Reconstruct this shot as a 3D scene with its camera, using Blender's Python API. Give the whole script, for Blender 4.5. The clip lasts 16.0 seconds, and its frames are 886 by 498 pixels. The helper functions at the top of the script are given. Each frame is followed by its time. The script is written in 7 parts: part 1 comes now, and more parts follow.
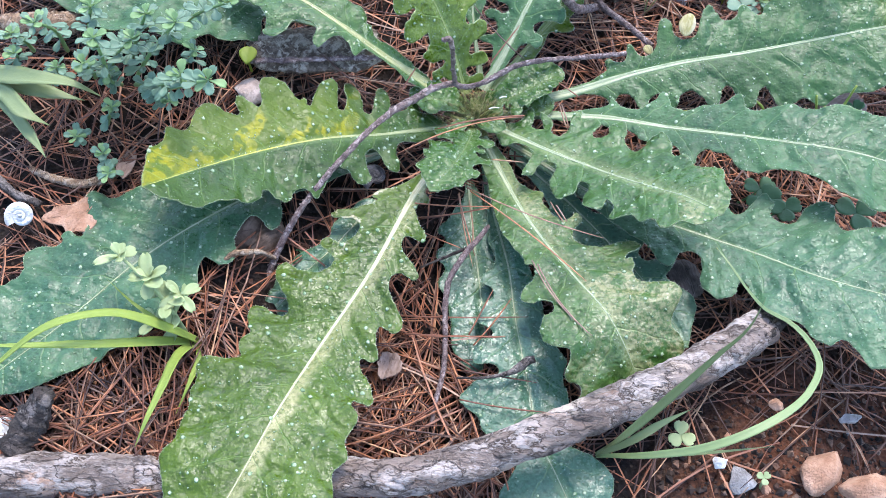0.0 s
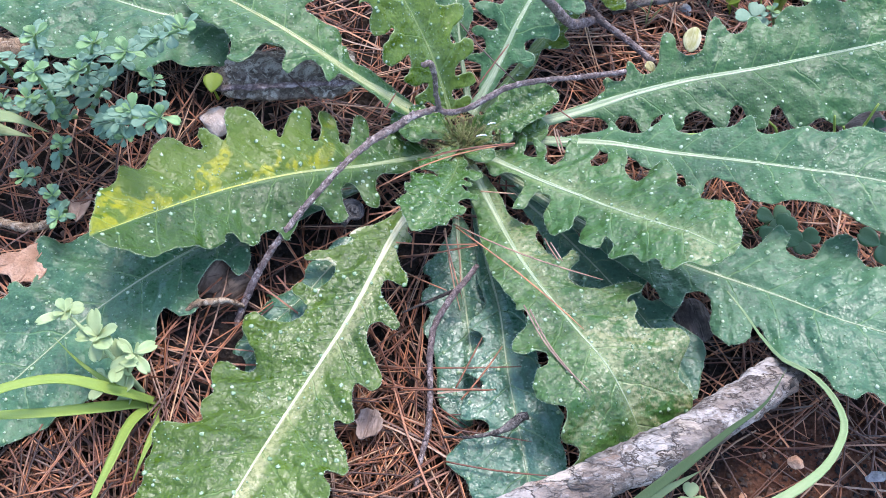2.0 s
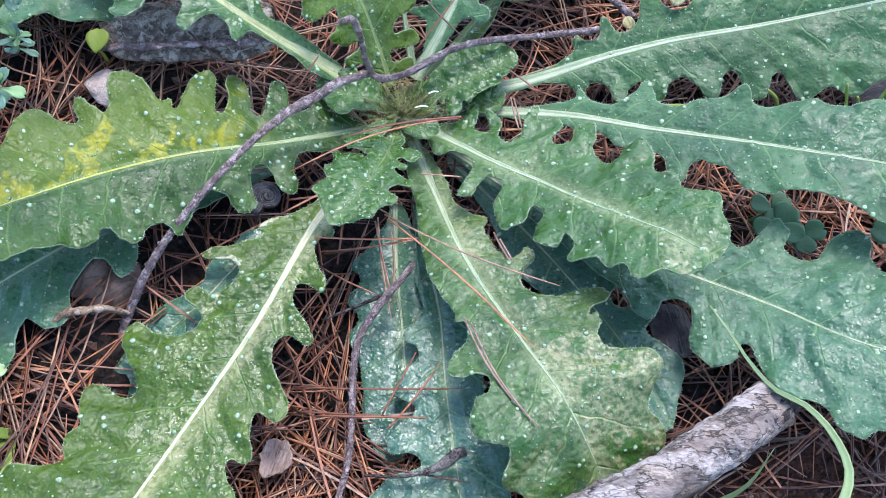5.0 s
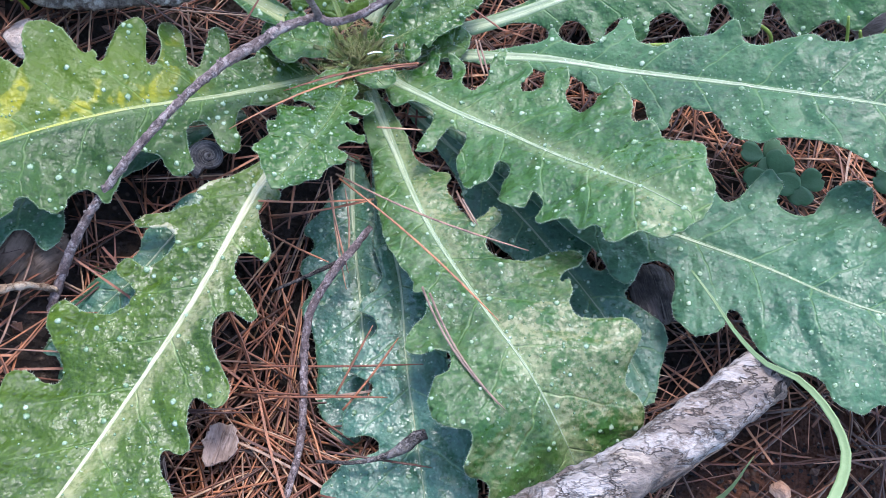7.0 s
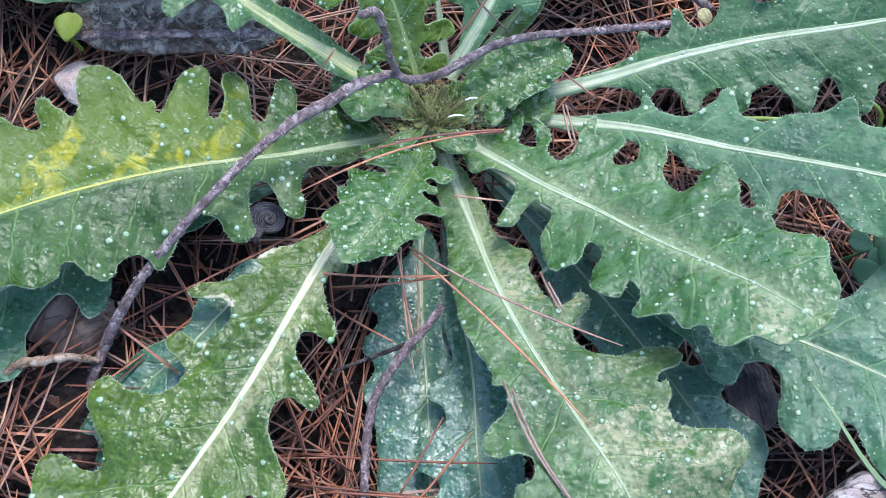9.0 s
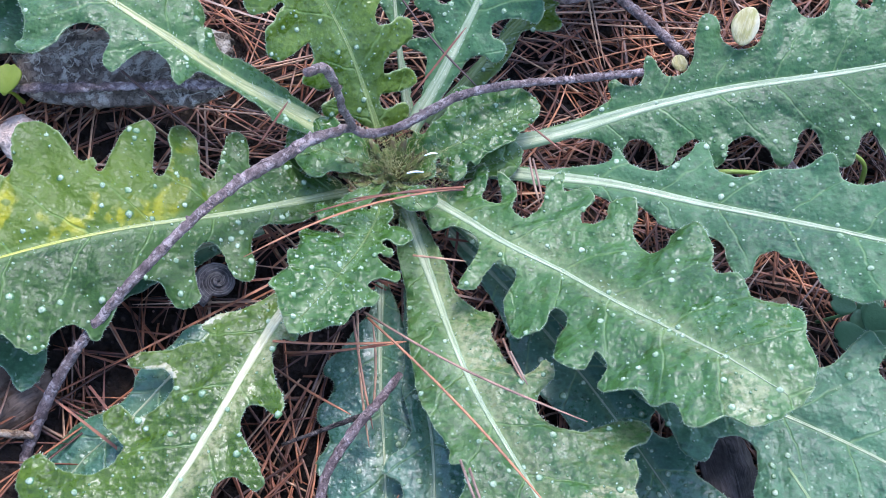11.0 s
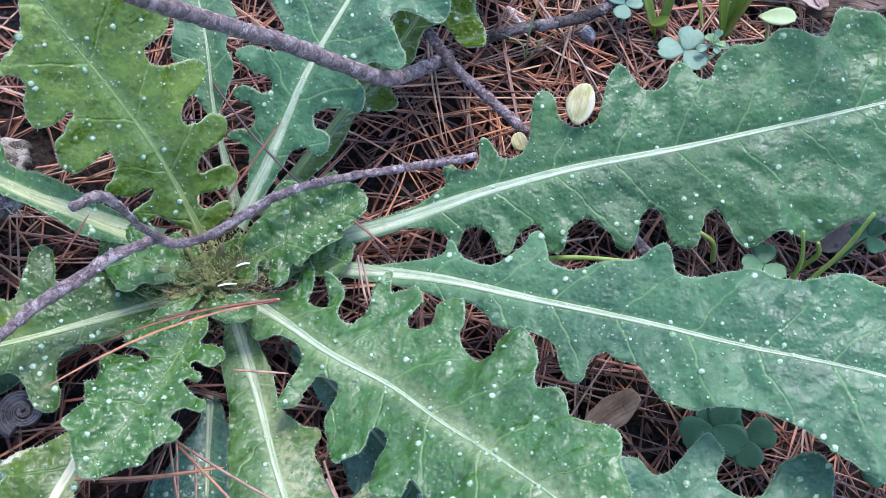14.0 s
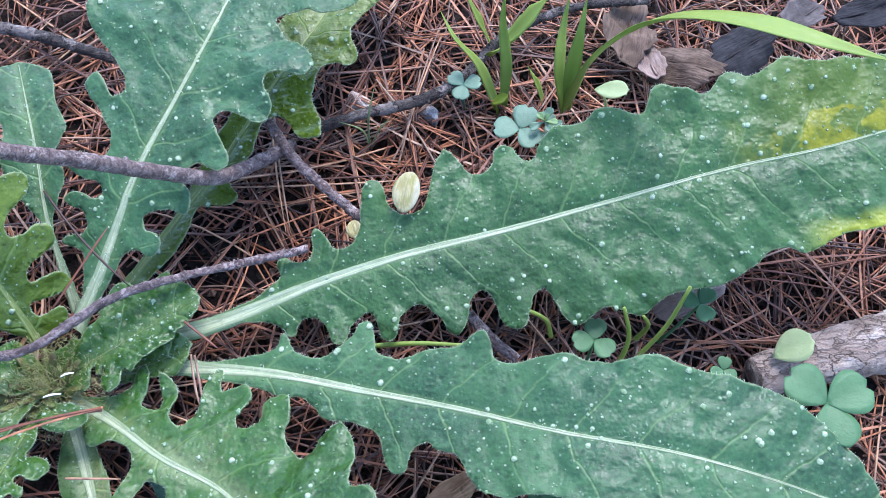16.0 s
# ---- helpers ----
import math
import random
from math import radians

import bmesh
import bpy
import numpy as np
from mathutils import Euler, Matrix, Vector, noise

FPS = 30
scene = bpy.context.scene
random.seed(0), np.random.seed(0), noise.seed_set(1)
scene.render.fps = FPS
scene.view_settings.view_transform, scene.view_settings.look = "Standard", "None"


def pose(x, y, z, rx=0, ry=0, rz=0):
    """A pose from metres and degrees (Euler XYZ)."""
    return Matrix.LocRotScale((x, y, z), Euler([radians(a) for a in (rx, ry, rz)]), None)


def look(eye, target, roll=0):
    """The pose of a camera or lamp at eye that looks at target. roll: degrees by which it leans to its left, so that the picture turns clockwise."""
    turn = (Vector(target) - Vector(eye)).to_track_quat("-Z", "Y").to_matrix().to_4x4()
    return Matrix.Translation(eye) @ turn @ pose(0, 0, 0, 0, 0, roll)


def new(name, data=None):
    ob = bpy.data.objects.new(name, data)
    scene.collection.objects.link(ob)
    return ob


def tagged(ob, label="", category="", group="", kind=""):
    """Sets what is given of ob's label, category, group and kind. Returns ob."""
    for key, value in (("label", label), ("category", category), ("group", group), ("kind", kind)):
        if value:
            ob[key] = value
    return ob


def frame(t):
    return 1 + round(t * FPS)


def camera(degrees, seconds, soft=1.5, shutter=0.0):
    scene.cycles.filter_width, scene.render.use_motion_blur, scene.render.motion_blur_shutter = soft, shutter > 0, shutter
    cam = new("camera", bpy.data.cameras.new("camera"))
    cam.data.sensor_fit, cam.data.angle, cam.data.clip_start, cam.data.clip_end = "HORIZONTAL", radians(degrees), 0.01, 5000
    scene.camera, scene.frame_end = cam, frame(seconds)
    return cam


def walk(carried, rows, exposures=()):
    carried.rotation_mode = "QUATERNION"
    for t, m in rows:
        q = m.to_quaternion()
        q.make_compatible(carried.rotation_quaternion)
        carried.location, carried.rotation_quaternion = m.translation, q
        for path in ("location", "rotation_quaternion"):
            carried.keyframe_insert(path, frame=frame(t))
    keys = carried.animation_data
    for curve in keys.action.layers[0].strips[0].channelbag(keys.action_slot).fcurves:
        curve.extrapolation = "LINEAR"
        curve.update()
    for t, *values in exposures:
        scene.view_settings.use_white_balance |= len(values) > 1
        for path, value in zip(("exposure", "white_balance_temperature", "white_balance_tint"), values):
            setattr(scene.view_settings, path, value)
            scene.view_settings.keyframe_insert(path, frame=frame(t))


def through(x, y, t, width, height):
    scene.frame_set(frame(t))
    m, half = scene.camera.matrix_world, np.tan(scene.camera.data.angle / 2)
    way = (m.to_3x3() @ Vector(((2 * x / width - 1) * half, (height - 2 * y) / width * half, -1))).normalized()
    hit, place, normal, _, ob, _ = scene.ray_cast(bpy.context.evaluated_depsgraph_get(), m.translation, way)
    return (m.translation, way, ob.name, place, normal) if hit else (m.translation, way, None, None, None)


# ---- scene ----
cam = camera(50.13, 16.0, 0.75)
PATH = [
    (0, (0.00817, 0.00785, 0.36347), (-0.00049, 0.49932, -0.50738), 2.15),
    (0.5, (0.01318, 0.02856, 0.35965), (0.00245, 0.52101, -0.51062), 1.57),
    (1, (0.02192, 0.03492, 0.35716), (0.01033, 0.52999, -0.51162), 1.13),
    (1.5, (0.02143, 0.03467, 0.35457), (0.01001, 0.52805, -0.51516), 1.09),
    (2, (0.01680, 0.04073, 0.34278), (-0.00168, 0.52795, -0.53030), 0.30),
    (2.5, (0.01370, 0.04911, 0.32763), (-0.00710, 0.51977, -0.55444), 0.13),
    (3, (0.02058, 0.05997, 0.32003), (-0.00142, 0.51547, -0.56993), 0.28),
    (3.5, (0.02012, 0.06784, 0.31628), (0.00218, 0.51783, -0.57657), 0.70),
    (4, (0.02326, 0.07973, 0.31175), (0.00538, 0.53028, -0.58082), 0.75),
    (4.5, (0.03373, 0.08541, 0.30436), (0.01106, 0.53455, -0.58881), 0.17),
    (5, (0.03937, 0.08520, 0.29637), (0.01853, 0.52413, -0.60191), 0.15),
    (5.2, (0.04275, 0.08492, 0.29431), (0.02286, 0.52162, -0.60507), 0.15),
    (7.3, (0.05236, 0.10575, 0.27253), (0.02765, 0.48459, -0.65260), -2.02),
    (7.5, (0.04832, 0.10691, 0.27220), (0.02424, 0.49581, -0.64876), -1.27),
    (8, (0.03683, 0.11407, 0.27353), (0.00707, 0.51383, -0.64261), -0.38),
    (8.2, (0.03279, 0.11701, 0.26877), (-0.00270, 0.51557, -0.64768), -1.12),
    (10.3, (0.03158, 0.13893, 0.25420), (-0.00480, 0.55828, -0.65290), 0.68),
    (10.5, (0.03369, 0.14119, 0.25405), (-0.00408, 0.55919, -0.65361), 0.19),
    (11, (0.04147, 0.14393, 0.25008), (0.00383, 0.56446, -0.65641), -0.63),
    (11.5, (0.04853, 0.14758, 0.24471), (0.01226, 0.56589, -0.66286), -0.90),
    (12, (0.05509, 0.15206, 0.24235), (0.01812, 0.57018, -0.66529), -1.68),
    (12.5, (0.06326, 0.15951, 0.24142), (0.02886, 0.56837, -0.67053), -2.54),
    (13, (0.07064, 0.16960, 0.24717), (0.04861, 0.58091, -0.66406), -0.95),
    (13.5, (0.07453, 0.17592, 0.24903), (0.05782, 0.58948, -0.66129), -0.62),
    (14, (0.07916, 0.17941, 0.24976), (0.06672, 0.58940, -0.66224), -0.42),
    (14.5, (0.08764, 0.18196, 0.25000), (0.07944, 0.59766, -0.65947), -0.50),
    (15, (0.09762, 0.18450, 0.25223), (0.09641, 0.60826, -0.65354), -0.48),
    (15.5, (0.10889, 0.18899, 0.25398), (0.11206, 0.61869, -0.64899), -0.74),
    (16, (0.12024, 0.19161, 0.25967), (0.12564, 0.63174, -0.63825), -1.36),
]
walk(cam, [(t, look(eye, target, roll)) for t, eye, target, roll in PATH], [(0.0, 2.34, 6130, 13), (4.0, 2.26, 5850, 13), (8.0, 2.2, 5750, 13), (11.0, 2.24, 5580, 16), (13.5, 2.25, 5620, 17), (16.0, 2.24, 5570, 15)])

# ---- light: open shade under pines, broad sky and a weak veiled sun ----
SUN_UP, SUN_TURN = 62.0, 20.0
world = bpy.data.worlds.new("sky")
scene.world = world
world.use_nodes = True
wn = world.node_tree
sky = wn.nodes.new("ShaderNodeTexSky")
sky.sky_type, sky.sun_disc = "NISHITA", False
sky.sun_elevation, sky.sun_rotation = radians(SUN_UP), radians(SUN_TURN)
sky.air_density, sky.dust_density = 1.0, 1.2
wn.nodes["Background"].inputs["Strength"].default_value = 0.15
wn.links.new(sky.outputs["Color"], wn.nodes["Background"].inputs["Color"])
sun = new("sun", bpy.data.lights.new("sun", "SUN"))
sun.data.energy, sun.data.angle, sun.data.color = 0.95, radians(20.0), (1.0, 0.93, 0.82)
sun.matrix_world = pose(0, 0, 2, -(90 - SUN_UP), 0, -SUN_TURN)


# ---- materials ----
class Nodes:
    """A node material in the making."""

    def __init__(self, name):
        self.mat = bpy.data.materials.new(name)
        self.mat.use_nodes = True
        self.tree = self.mat.node_tree
        self.bsdf = self.tree.nodes["Principled BSDF"]
        self.out = self.tree.nodes["Material Output"]
        self.pos = self.tree.nodes.new("ShaderNodeTexCoord").outputs["Object"]

    def put(self, socket, value):
        if isinstance(value, bpy.types.NodeSocket):
            self.tree.links.new(value, socket)
        elif isinstance(value, tuple) and len(value) == 3 and len(socket.default_value) == 4:
            socket.default_value = (*value, 1)
        else:
            socket.default_value = value

    def add(self, kind, inputs, out=0, **props):
        n = self.tree.nodes.new("ShaderNode" + kind)
        if "operation" in props:
            n.operation = props["operation"]
        if "feature" in props:
            n.feature = props["feature"]
        if "noise_dimensions" in props:
            n.noise_dimensions = props["noise_dimensions"]
        if "uv_map" in props:
            n.uv_map = props["uv_map"]
        if "interpolation_type" in props:
            n.interpolation_type = props["interpolation_type"]
        for k, v in inputs.items():
            self.put(n.inputs[k], v)
        return n.outputs[out]

    def noise(self, scale, detail=3.0, rough=0.55, pos=None, stretch=None):
        return self.add("TexNoise", {"Vector": self.at(pos, stretch), "Scale": scale, "Detail": detail, "Roughness": rough})

    def at(self, pos=None, stretch=None):
        pos = pos or self.pos
        return self.add("Mapping", {"Vector": pos, "Scale": stretch}) if stretch else pos

    def cells(self, scale, out=0, pos=None, **props):
        return self.add("TexVoronoi", {"Vector": pos or self.pos, "Scale": scale}, out, **props)

    def ramp(self, fac, a, b, low=0.0, high=1.0):
        return self.add("MapRange", {"Value": fac, "From Min": a, "From Max": b, "To Min": low, "To Max": high}, interpolation_type="SMOOTHSTEP")

    def math(self, op, a, b=0.0, c=0.0):
        return self.add("Math", {0: a, 1: b, 2: c}, operation=op)

    def mix(self, fac, a, b):
        n = self.tree.nodes.new("ShaderNodeMix")
        n.data_type = "RGBA"
        self.put(n.inputs[0], fac)
        self.put(n.inputs[6], a)
        self.put(n.inputs[7], b)
        return n.outputs[2]

    def bump(self, height, strength, distance, normal=None):
        ins = {"Height": height, "Strength": strength, "Distance": distance}
        if normal:
            ins["Normal"] = normal
        return self.add("Bump", ins)

    def done(self, color, rough, normal=None, spec=0.5, through_color=None, through=0.0):
        self.put(self.bsdf.inputs["Base Color"], color)
        self.put(self.bsdf.inputs["Roughness"], rough)
        self.put(self.bsdf.inputs["Specular IOR Level"], spec)
        if normal:
            self.put(self.bsdf.inputs["Normal"], normal)
        if through_color:
            t = self.add("BsdfTranslucent", {"Color": through_color})
            m = self.tree.nodes.new("ShaderNodeMixShader")
            m.inputs[0].default_value = through
            self.tree.links.new(self.bsdf.outputs[0], m.inputs[1])
            self.tree.links.new(t, m.inputs[2])
            self.tree.links.new(m.outputs[0], self.out.inputs["Surface"])
        return self.mat


def leaf_material(name, dark, light, yellow=(0, 0, 0, 0), scurf=0.0, gloss=0.36, relief=1.0, spec=0.5, down=0.0, grain=1.0, crinkle=0.25, dotty=0.22, band=0.0, scorch=0.0, sandy=-1.0):
    """Oxtongue blade. yellow: side (+1 left, -1 right, 0 none), from, to along the blade in metres, amount."""
    n = Nodes(name)
    sep = n.tree.nodes.new("ShaderNodeSeparateXYZ")
    n.tree.links.new(n.add("UVMap", {}, uv_map="UVMap"), sep.inputs[0])
    u, v = sep.outputs[0], sep.outputs[1]
    brink = n.tree.nodes.new("ShaderNodeSeparateXYZ")
    n.tree.links.new(n.add("UVMap", {}, uv_map="rim"), brink.inputs[0])
    edge = brink.outputs[0]
    away = n.math("ABSOLUTE", v)
    wob = n.noise(90.0, 2.0)
    big = n.noise(38.0, 4.0)
    # side veins, swept towards the tip
    q = n.math("ADD", n.math("MULTIPLY_ADD", away, -0.75, u), n.math("MULTIPLY", wob, 0.006))
    saw = n.math("ABSOLUTE", n.math("SUBTRACT", n.math("FRACT", n.math("DIVIDE", q, 0.0165)), 0.5))
    panel = n.add("TexWhiteNoise", {"W": n.math("ADD", n.math("FLOOR", n.math("ADD", n.math("DIVIDE", q, 0.0165), 0.5)), n.math("MULTIPLY", n.math("SIGN", v), 7.0))}, 0, noise_dimensions="1D")
    vein = n.math("MULTIPLY", n.ramp(saw, 0.0, 0.04, 1.0, 0.0), n.ramp(away, 0.001, 0.024, 0.75, 0.08))
    col = n.mix(n.ramp(big, 0.3, 0.7), dark, light)
    col = n.mix(n.ramp(n.noise(160.0, 4.0, 0.65), 0.48, 0.68, 0.0, 0.45), col, tuple(0.6 * c for c in dark))
    col = n.mix(n.ramp(n.noise(420.0, 3.0, 0.65), 0.42, 0.72, 0.0, 0.4), col, tuple(0.5 * c for c in dark))
    col = n.mix(n.ramp(n.noise(1000.0, 3.0, 0.65), 0.42, 0.68, 0.0, 0.45), col, tuple(1.45 * c for c in light))
    speck = n.cells(300.0, 0, n.at(None, (1.0, 1.5, 1.0)))
    col = n.mix(n.ramp(speck, 0.1, 0.34, 0.5, 0.0), col, tuple(0.4 * c for c in dark))
    col = n.mix(n.math("MULTIPLY", panel, 0.22), col, tuple(min(1.0, 1.5 * c) for c in light))
    side, lo, hi, much = yellow
    if side:
        here = n.math("MULTIPLY", n.ramp(n.math("MULTIPLY", v, float(side)), -0.0005, 0.0008), n.math("MULTIPLY", n.ramp(u, lo, lo + 0.03), n.ramp(u, hi - 0.01, hi + 0.01, 1.0, 0.0)))
        blotch = n.math("ADD", n.noise(70.0, 2.5, 0.55, stretch=(1.5, 1.0, 1.0)), n.math("MULTIPLY", n.math("SUBTRACT", panel, 0.5), 0.16))
        blotch = n.math("ADD", blotch, n.math("MULTIPLY", n.ramp(away, 0.001, 0.018, 1.0, 0.0), 0.2))
        blotch = n.math("SUBTRACT", blotch, n.ramp(away, 0.014, 0.03, 0.0, 0.12))
        if side > 0:
            blotch = n.math("SUBTRACT", blotch, n.ramp(away, 0.003, 0.014, 0.0, 0.21))
        patch = n.math("MULTIPLY", n.ramp(blotch, 0.56, 0.62), n.ramp(n.noise(135.0, 2.0, 0.5), 0.56, 0.60, 1.0, 0.1))
        col = n.mix(n.math("MULTIPLY", here, n.ramp(away, 0.014, 0.036, 0.75, 0.42)), col, (0.080, 0.120, 0.004))
        col = n.mix(n.math("MULTIPLY", here, n.math("MULTIPLY", patch, much)), col, n.mix(n.ramp(n.noise(240.0, 3.0), 0.35, 0.65), (0.12, 0.14, 0.002), (0.25, 0.235, 0.003)))
        if side > 0:
            margin = n.math("MULTIPLY", n.ramp(n.math("MULTIPLY_ADD", n.noise(80.0, 3.0), 0.008, n.math("MULTIPLY", v, -float(side))), 0.021, 0.027), n.ramp(u, 0.182, 0.198))
            col = n.mix(n.math("MULTIPLY", margin, 0.8), col, (0.30, 0.32, 0.012))
    if scurf:
        pale = n.math("MULTIPLY", n.ramp(n.noise(40.0, 5.0, 0.62), 0.66 - 0.16 * scurf, 0.70 - 0.16 * scurf), n.ramp(n.noise(520.0, 4.0, 0.7), 0.4, 0.6, 0.1, 1.0))
        pale = n.math("MULTIPLY", pale, n.ramp(panel, 0.3, 0.6, 0.3, 1.0))
        pale = n.math("MULTIPLY", pale, n.math("MULTIPLY", n.ramp(n.math("MULTIPLY", v, sandy), -0.003, 0.002, 0.45, 1.0), n.ramp(u, 0.025, 0.06, 0.15, 1.0)))
        col = n.mix(n.math("MULTIPLY", pale, min(0.64, 0.55 * scurf + 0.05)), col, (0.31, 0.28, 0.14))
        # broken pale sheen and scurf close to the midrib, painted as colour
        rib_sheen = n.math("MULTIPLY", n.ramp(n.math("MULTIPLY_ADD", n.noise(60.0, 4.0, 0.7), 0.012, away), 0.0065, 0.0105, 1.0, 0.0), n.ramp(n.noise(20.0, 2.0), 0.48, 0.62))
        col = n.mix(n.math("MULTIPLY", rib_sheen, n.ramp(n.noise(800.0, 3.0, 0.65), 0.3, 0.65, 0.1, 0.3)), col, (0.40, 0.41, 0.21))
    if scorch:
        there = n.math("MULTIPLY", n.ramp(v, -0.009, -0.005, 1.0, 0.0), n.math("MULTIPLY", n.ramp(u, 0.015, 0.02), n.ramp(u, 0.075, 0.095, 1.0, 0.0)))
        burnt = n.math("MULTIPLY", there, n.ramp(n.math("ADD", n.noise(75.0, 5.0, 0.65), n.ramp(edge, 0.0, 0.003, 0.07, 0.0)), 0.63, 0.67))
        col = n.mix(n.math("MULTIPLY", burnt, scorch), col, n.mix(n.ramp(n.noise(420.0, 3.0), 0.35, 0.65), (0.30, 0.26, 0.14), (0.55, 0.50, 0.36)))
    if band:
        # cream glint of sky with some scurf along the midrib, put into the colour
        rib_glint = n.ramp(n.math("ADD", n.math("MULTIPLY_ADD", n.noise(70.0, 4.0, 0.65), 0.006, away), n.math("MULTIPLY", n.ramp(v, -0.001, 0.001, 1.0, 0.0), 0.006)), 0.0058, 0.0092, 1.0, 0.0)
        rib_glint = n.math("MULTIPLY", rib_glint, n.math("MULTIPLY", n.ramp(n.noise(520.0, 4.0, 0.7), 0.36, 0.6, 0.25, 1.0), n.ramp(n.noise(17.0, 1.0), 0.36, 0.52, 0.6, 1.0)))
        col = n.mix(n.math("MULTIPLY", rib_glint, band), col, (0.42, 0.38, 0.19))
    col = n.mix(n.math("MULTIPLY", vein, 0.4), col, (0.22, 0.32, 0.10))
    reach = n.math("MAXIMUM", n.math("MULTIPLY_ADD", u, -0.016, 0.0026), 0.0004)
    col = n.mix(n.ramp(n.math("DIVIDE", away, reach), 0.8, 1.5, 0.2, 0.0), col, (0.20, 0.28, 0.10))
    dots = n.ramp(n.cells(430.0, 0), 0.06, 0.19, dotty, 0.0)
    col = n.mix(dots, col, (0.36, 0.45, 0.3))
    col = n.mix(n.ramp(n.math("MULTIPLY_ADD", n.noise(700.0, 2.0), 0.0005, edge), 0.0002, 0.0007, 0.42, 0.0), col, (0.30, 0.36, 0.18))
    rough = n.math("ADD", n.ramp(n.noise(26.0, 3.0, 0.6), 0.35, 0.65, gloss - 0.09, gloss + 0.1), n.ramp(n.noise(500.0, 3.0, 0.65), 0.35, 0.65, -0.08, 0.12))
    h = n.math("ADD", n.math("MULTIPLY", n.noise(210.0, 1.0), 0.4 + 0.5 * crinkle), n.math("MULTIPLY", vein, -0.25))
    h = n.math("ADD", h, n.math("MULTIPLY", n.noise(80.0, 0.0), 0.8 * crinkle))
    h = n.math("ADD", h, n.ramp(speck, 0.05, 0.5, -0.12, 0.05))
    h = n.math("ADD", h, n.math("MULTIPLY", n.noise(330.0, 2.0, 0.6, stretch=(1.0, 0.6, 1.0)), 0.35))
    pits = n.math("ADD", n.ramp(n.cells(760.0, 0), 0.05, 0.6, 0.7, 0.0), n.math("MULTIPLY", n.noise(900.0, 3.0, 0.65), 1.1))
    nor = n.bump(h, 0.85, 0.0014 * relief, n.bump(pits, 0.6, 0.0002 * grain))
    n.put(n.bsdf.inputs["Sheen Weight"], down)
    n.put(n.bsdf.inputs["Sheen Roughness"], 0.45)
    n.put(n.bsdf.inputs["Sheen Tint"], (0.85, 0.95, 0.9))
    return n.done(col, rough, nor, spec, n.mix(0.5, col, (0.2, 0.34, 0.02)), 0.18)


def plain_leaf(name, dark, light, rough=0.5, through=0.25, scale=150.0, rim=0.0, ribs=0.0):
    """Small herb or grass leaf: mottled; rim: pale margin; ribs: fine lines along the blade and a yellowed foot."""
    n = Nodes(name)
    sep = n.tree.nodes.new("ShaderNodeSeparateXYZ")
    n.tree.links.new(n.add("UVMap", {}, uv_map="UVMap"), sep.inputs[0])
    col = n.mix(n.ramp(n.noise(scale, 4.0), 0.3, 0.7), dark, light)
    rnd = n.add("ObjectInfo", {}, 5)
    col = n.mix(n.math("MULTIPLY", rnd, 0.5), col, tuple(0.45 * c for c in dark))
    col = n.mix(n.ramp(n.noise(scale * 6, 3.0, 0.65), 0.5, 0.7, 0.0, 0.35), col, tuple(0.5 * c for c in dark))
    relief = n.noise(scale * 5, 3.0)
    far = n.math("ABSOLUTE", sep.outputs[1])
    if rim:
        col = n.mix(n.ramp(n.math("MULTIPLY_ADD", n.noise(900.0, 2.0), 0.2, far), 0.86, 1.08, 0.0, rim), col, tuple(min(1.0, 1.5 * c + 0.06) for c in light))
        col = n.mix(n.ramp(far, 0.02, 0.12, 0.4, 0.0), col, tuple(1.3 * c for c in light))
    if ribs:
        line = n.add("CombineXYZ", {0: n.math("MULTIPLY", sep.outputs[0], 4.0), 1: n.math("MULTIPLY", sep.outputs[1], 7.0), 2: rnd})
        streak = n.noise(1.0, 3.0, 0.6, pos=line)
        col = n.mix(n.ramp(streak, 0.4, 0.65, 0.0, ribs), col, tuple(min(1.0, 1.5 * c + 0.03) for c in light))
        col = n.mix(n.ramp(far, 0.03, 0.16, 0.45, 0.0), col, tuple(1.4 * c for c in light))
        col = n.mix(n.ramp(sep.outputs[0], 0.0, 0.16, 0.45, 0.0), col, (0.27, 0.31, 0.08))
        relief = n.math("ADD", relief, n.math("MULTIPLY", streak, 2.0))
    return n.done(col, rough, n.bump(relief, 0.5, 0.0004), 0.35, light, through)


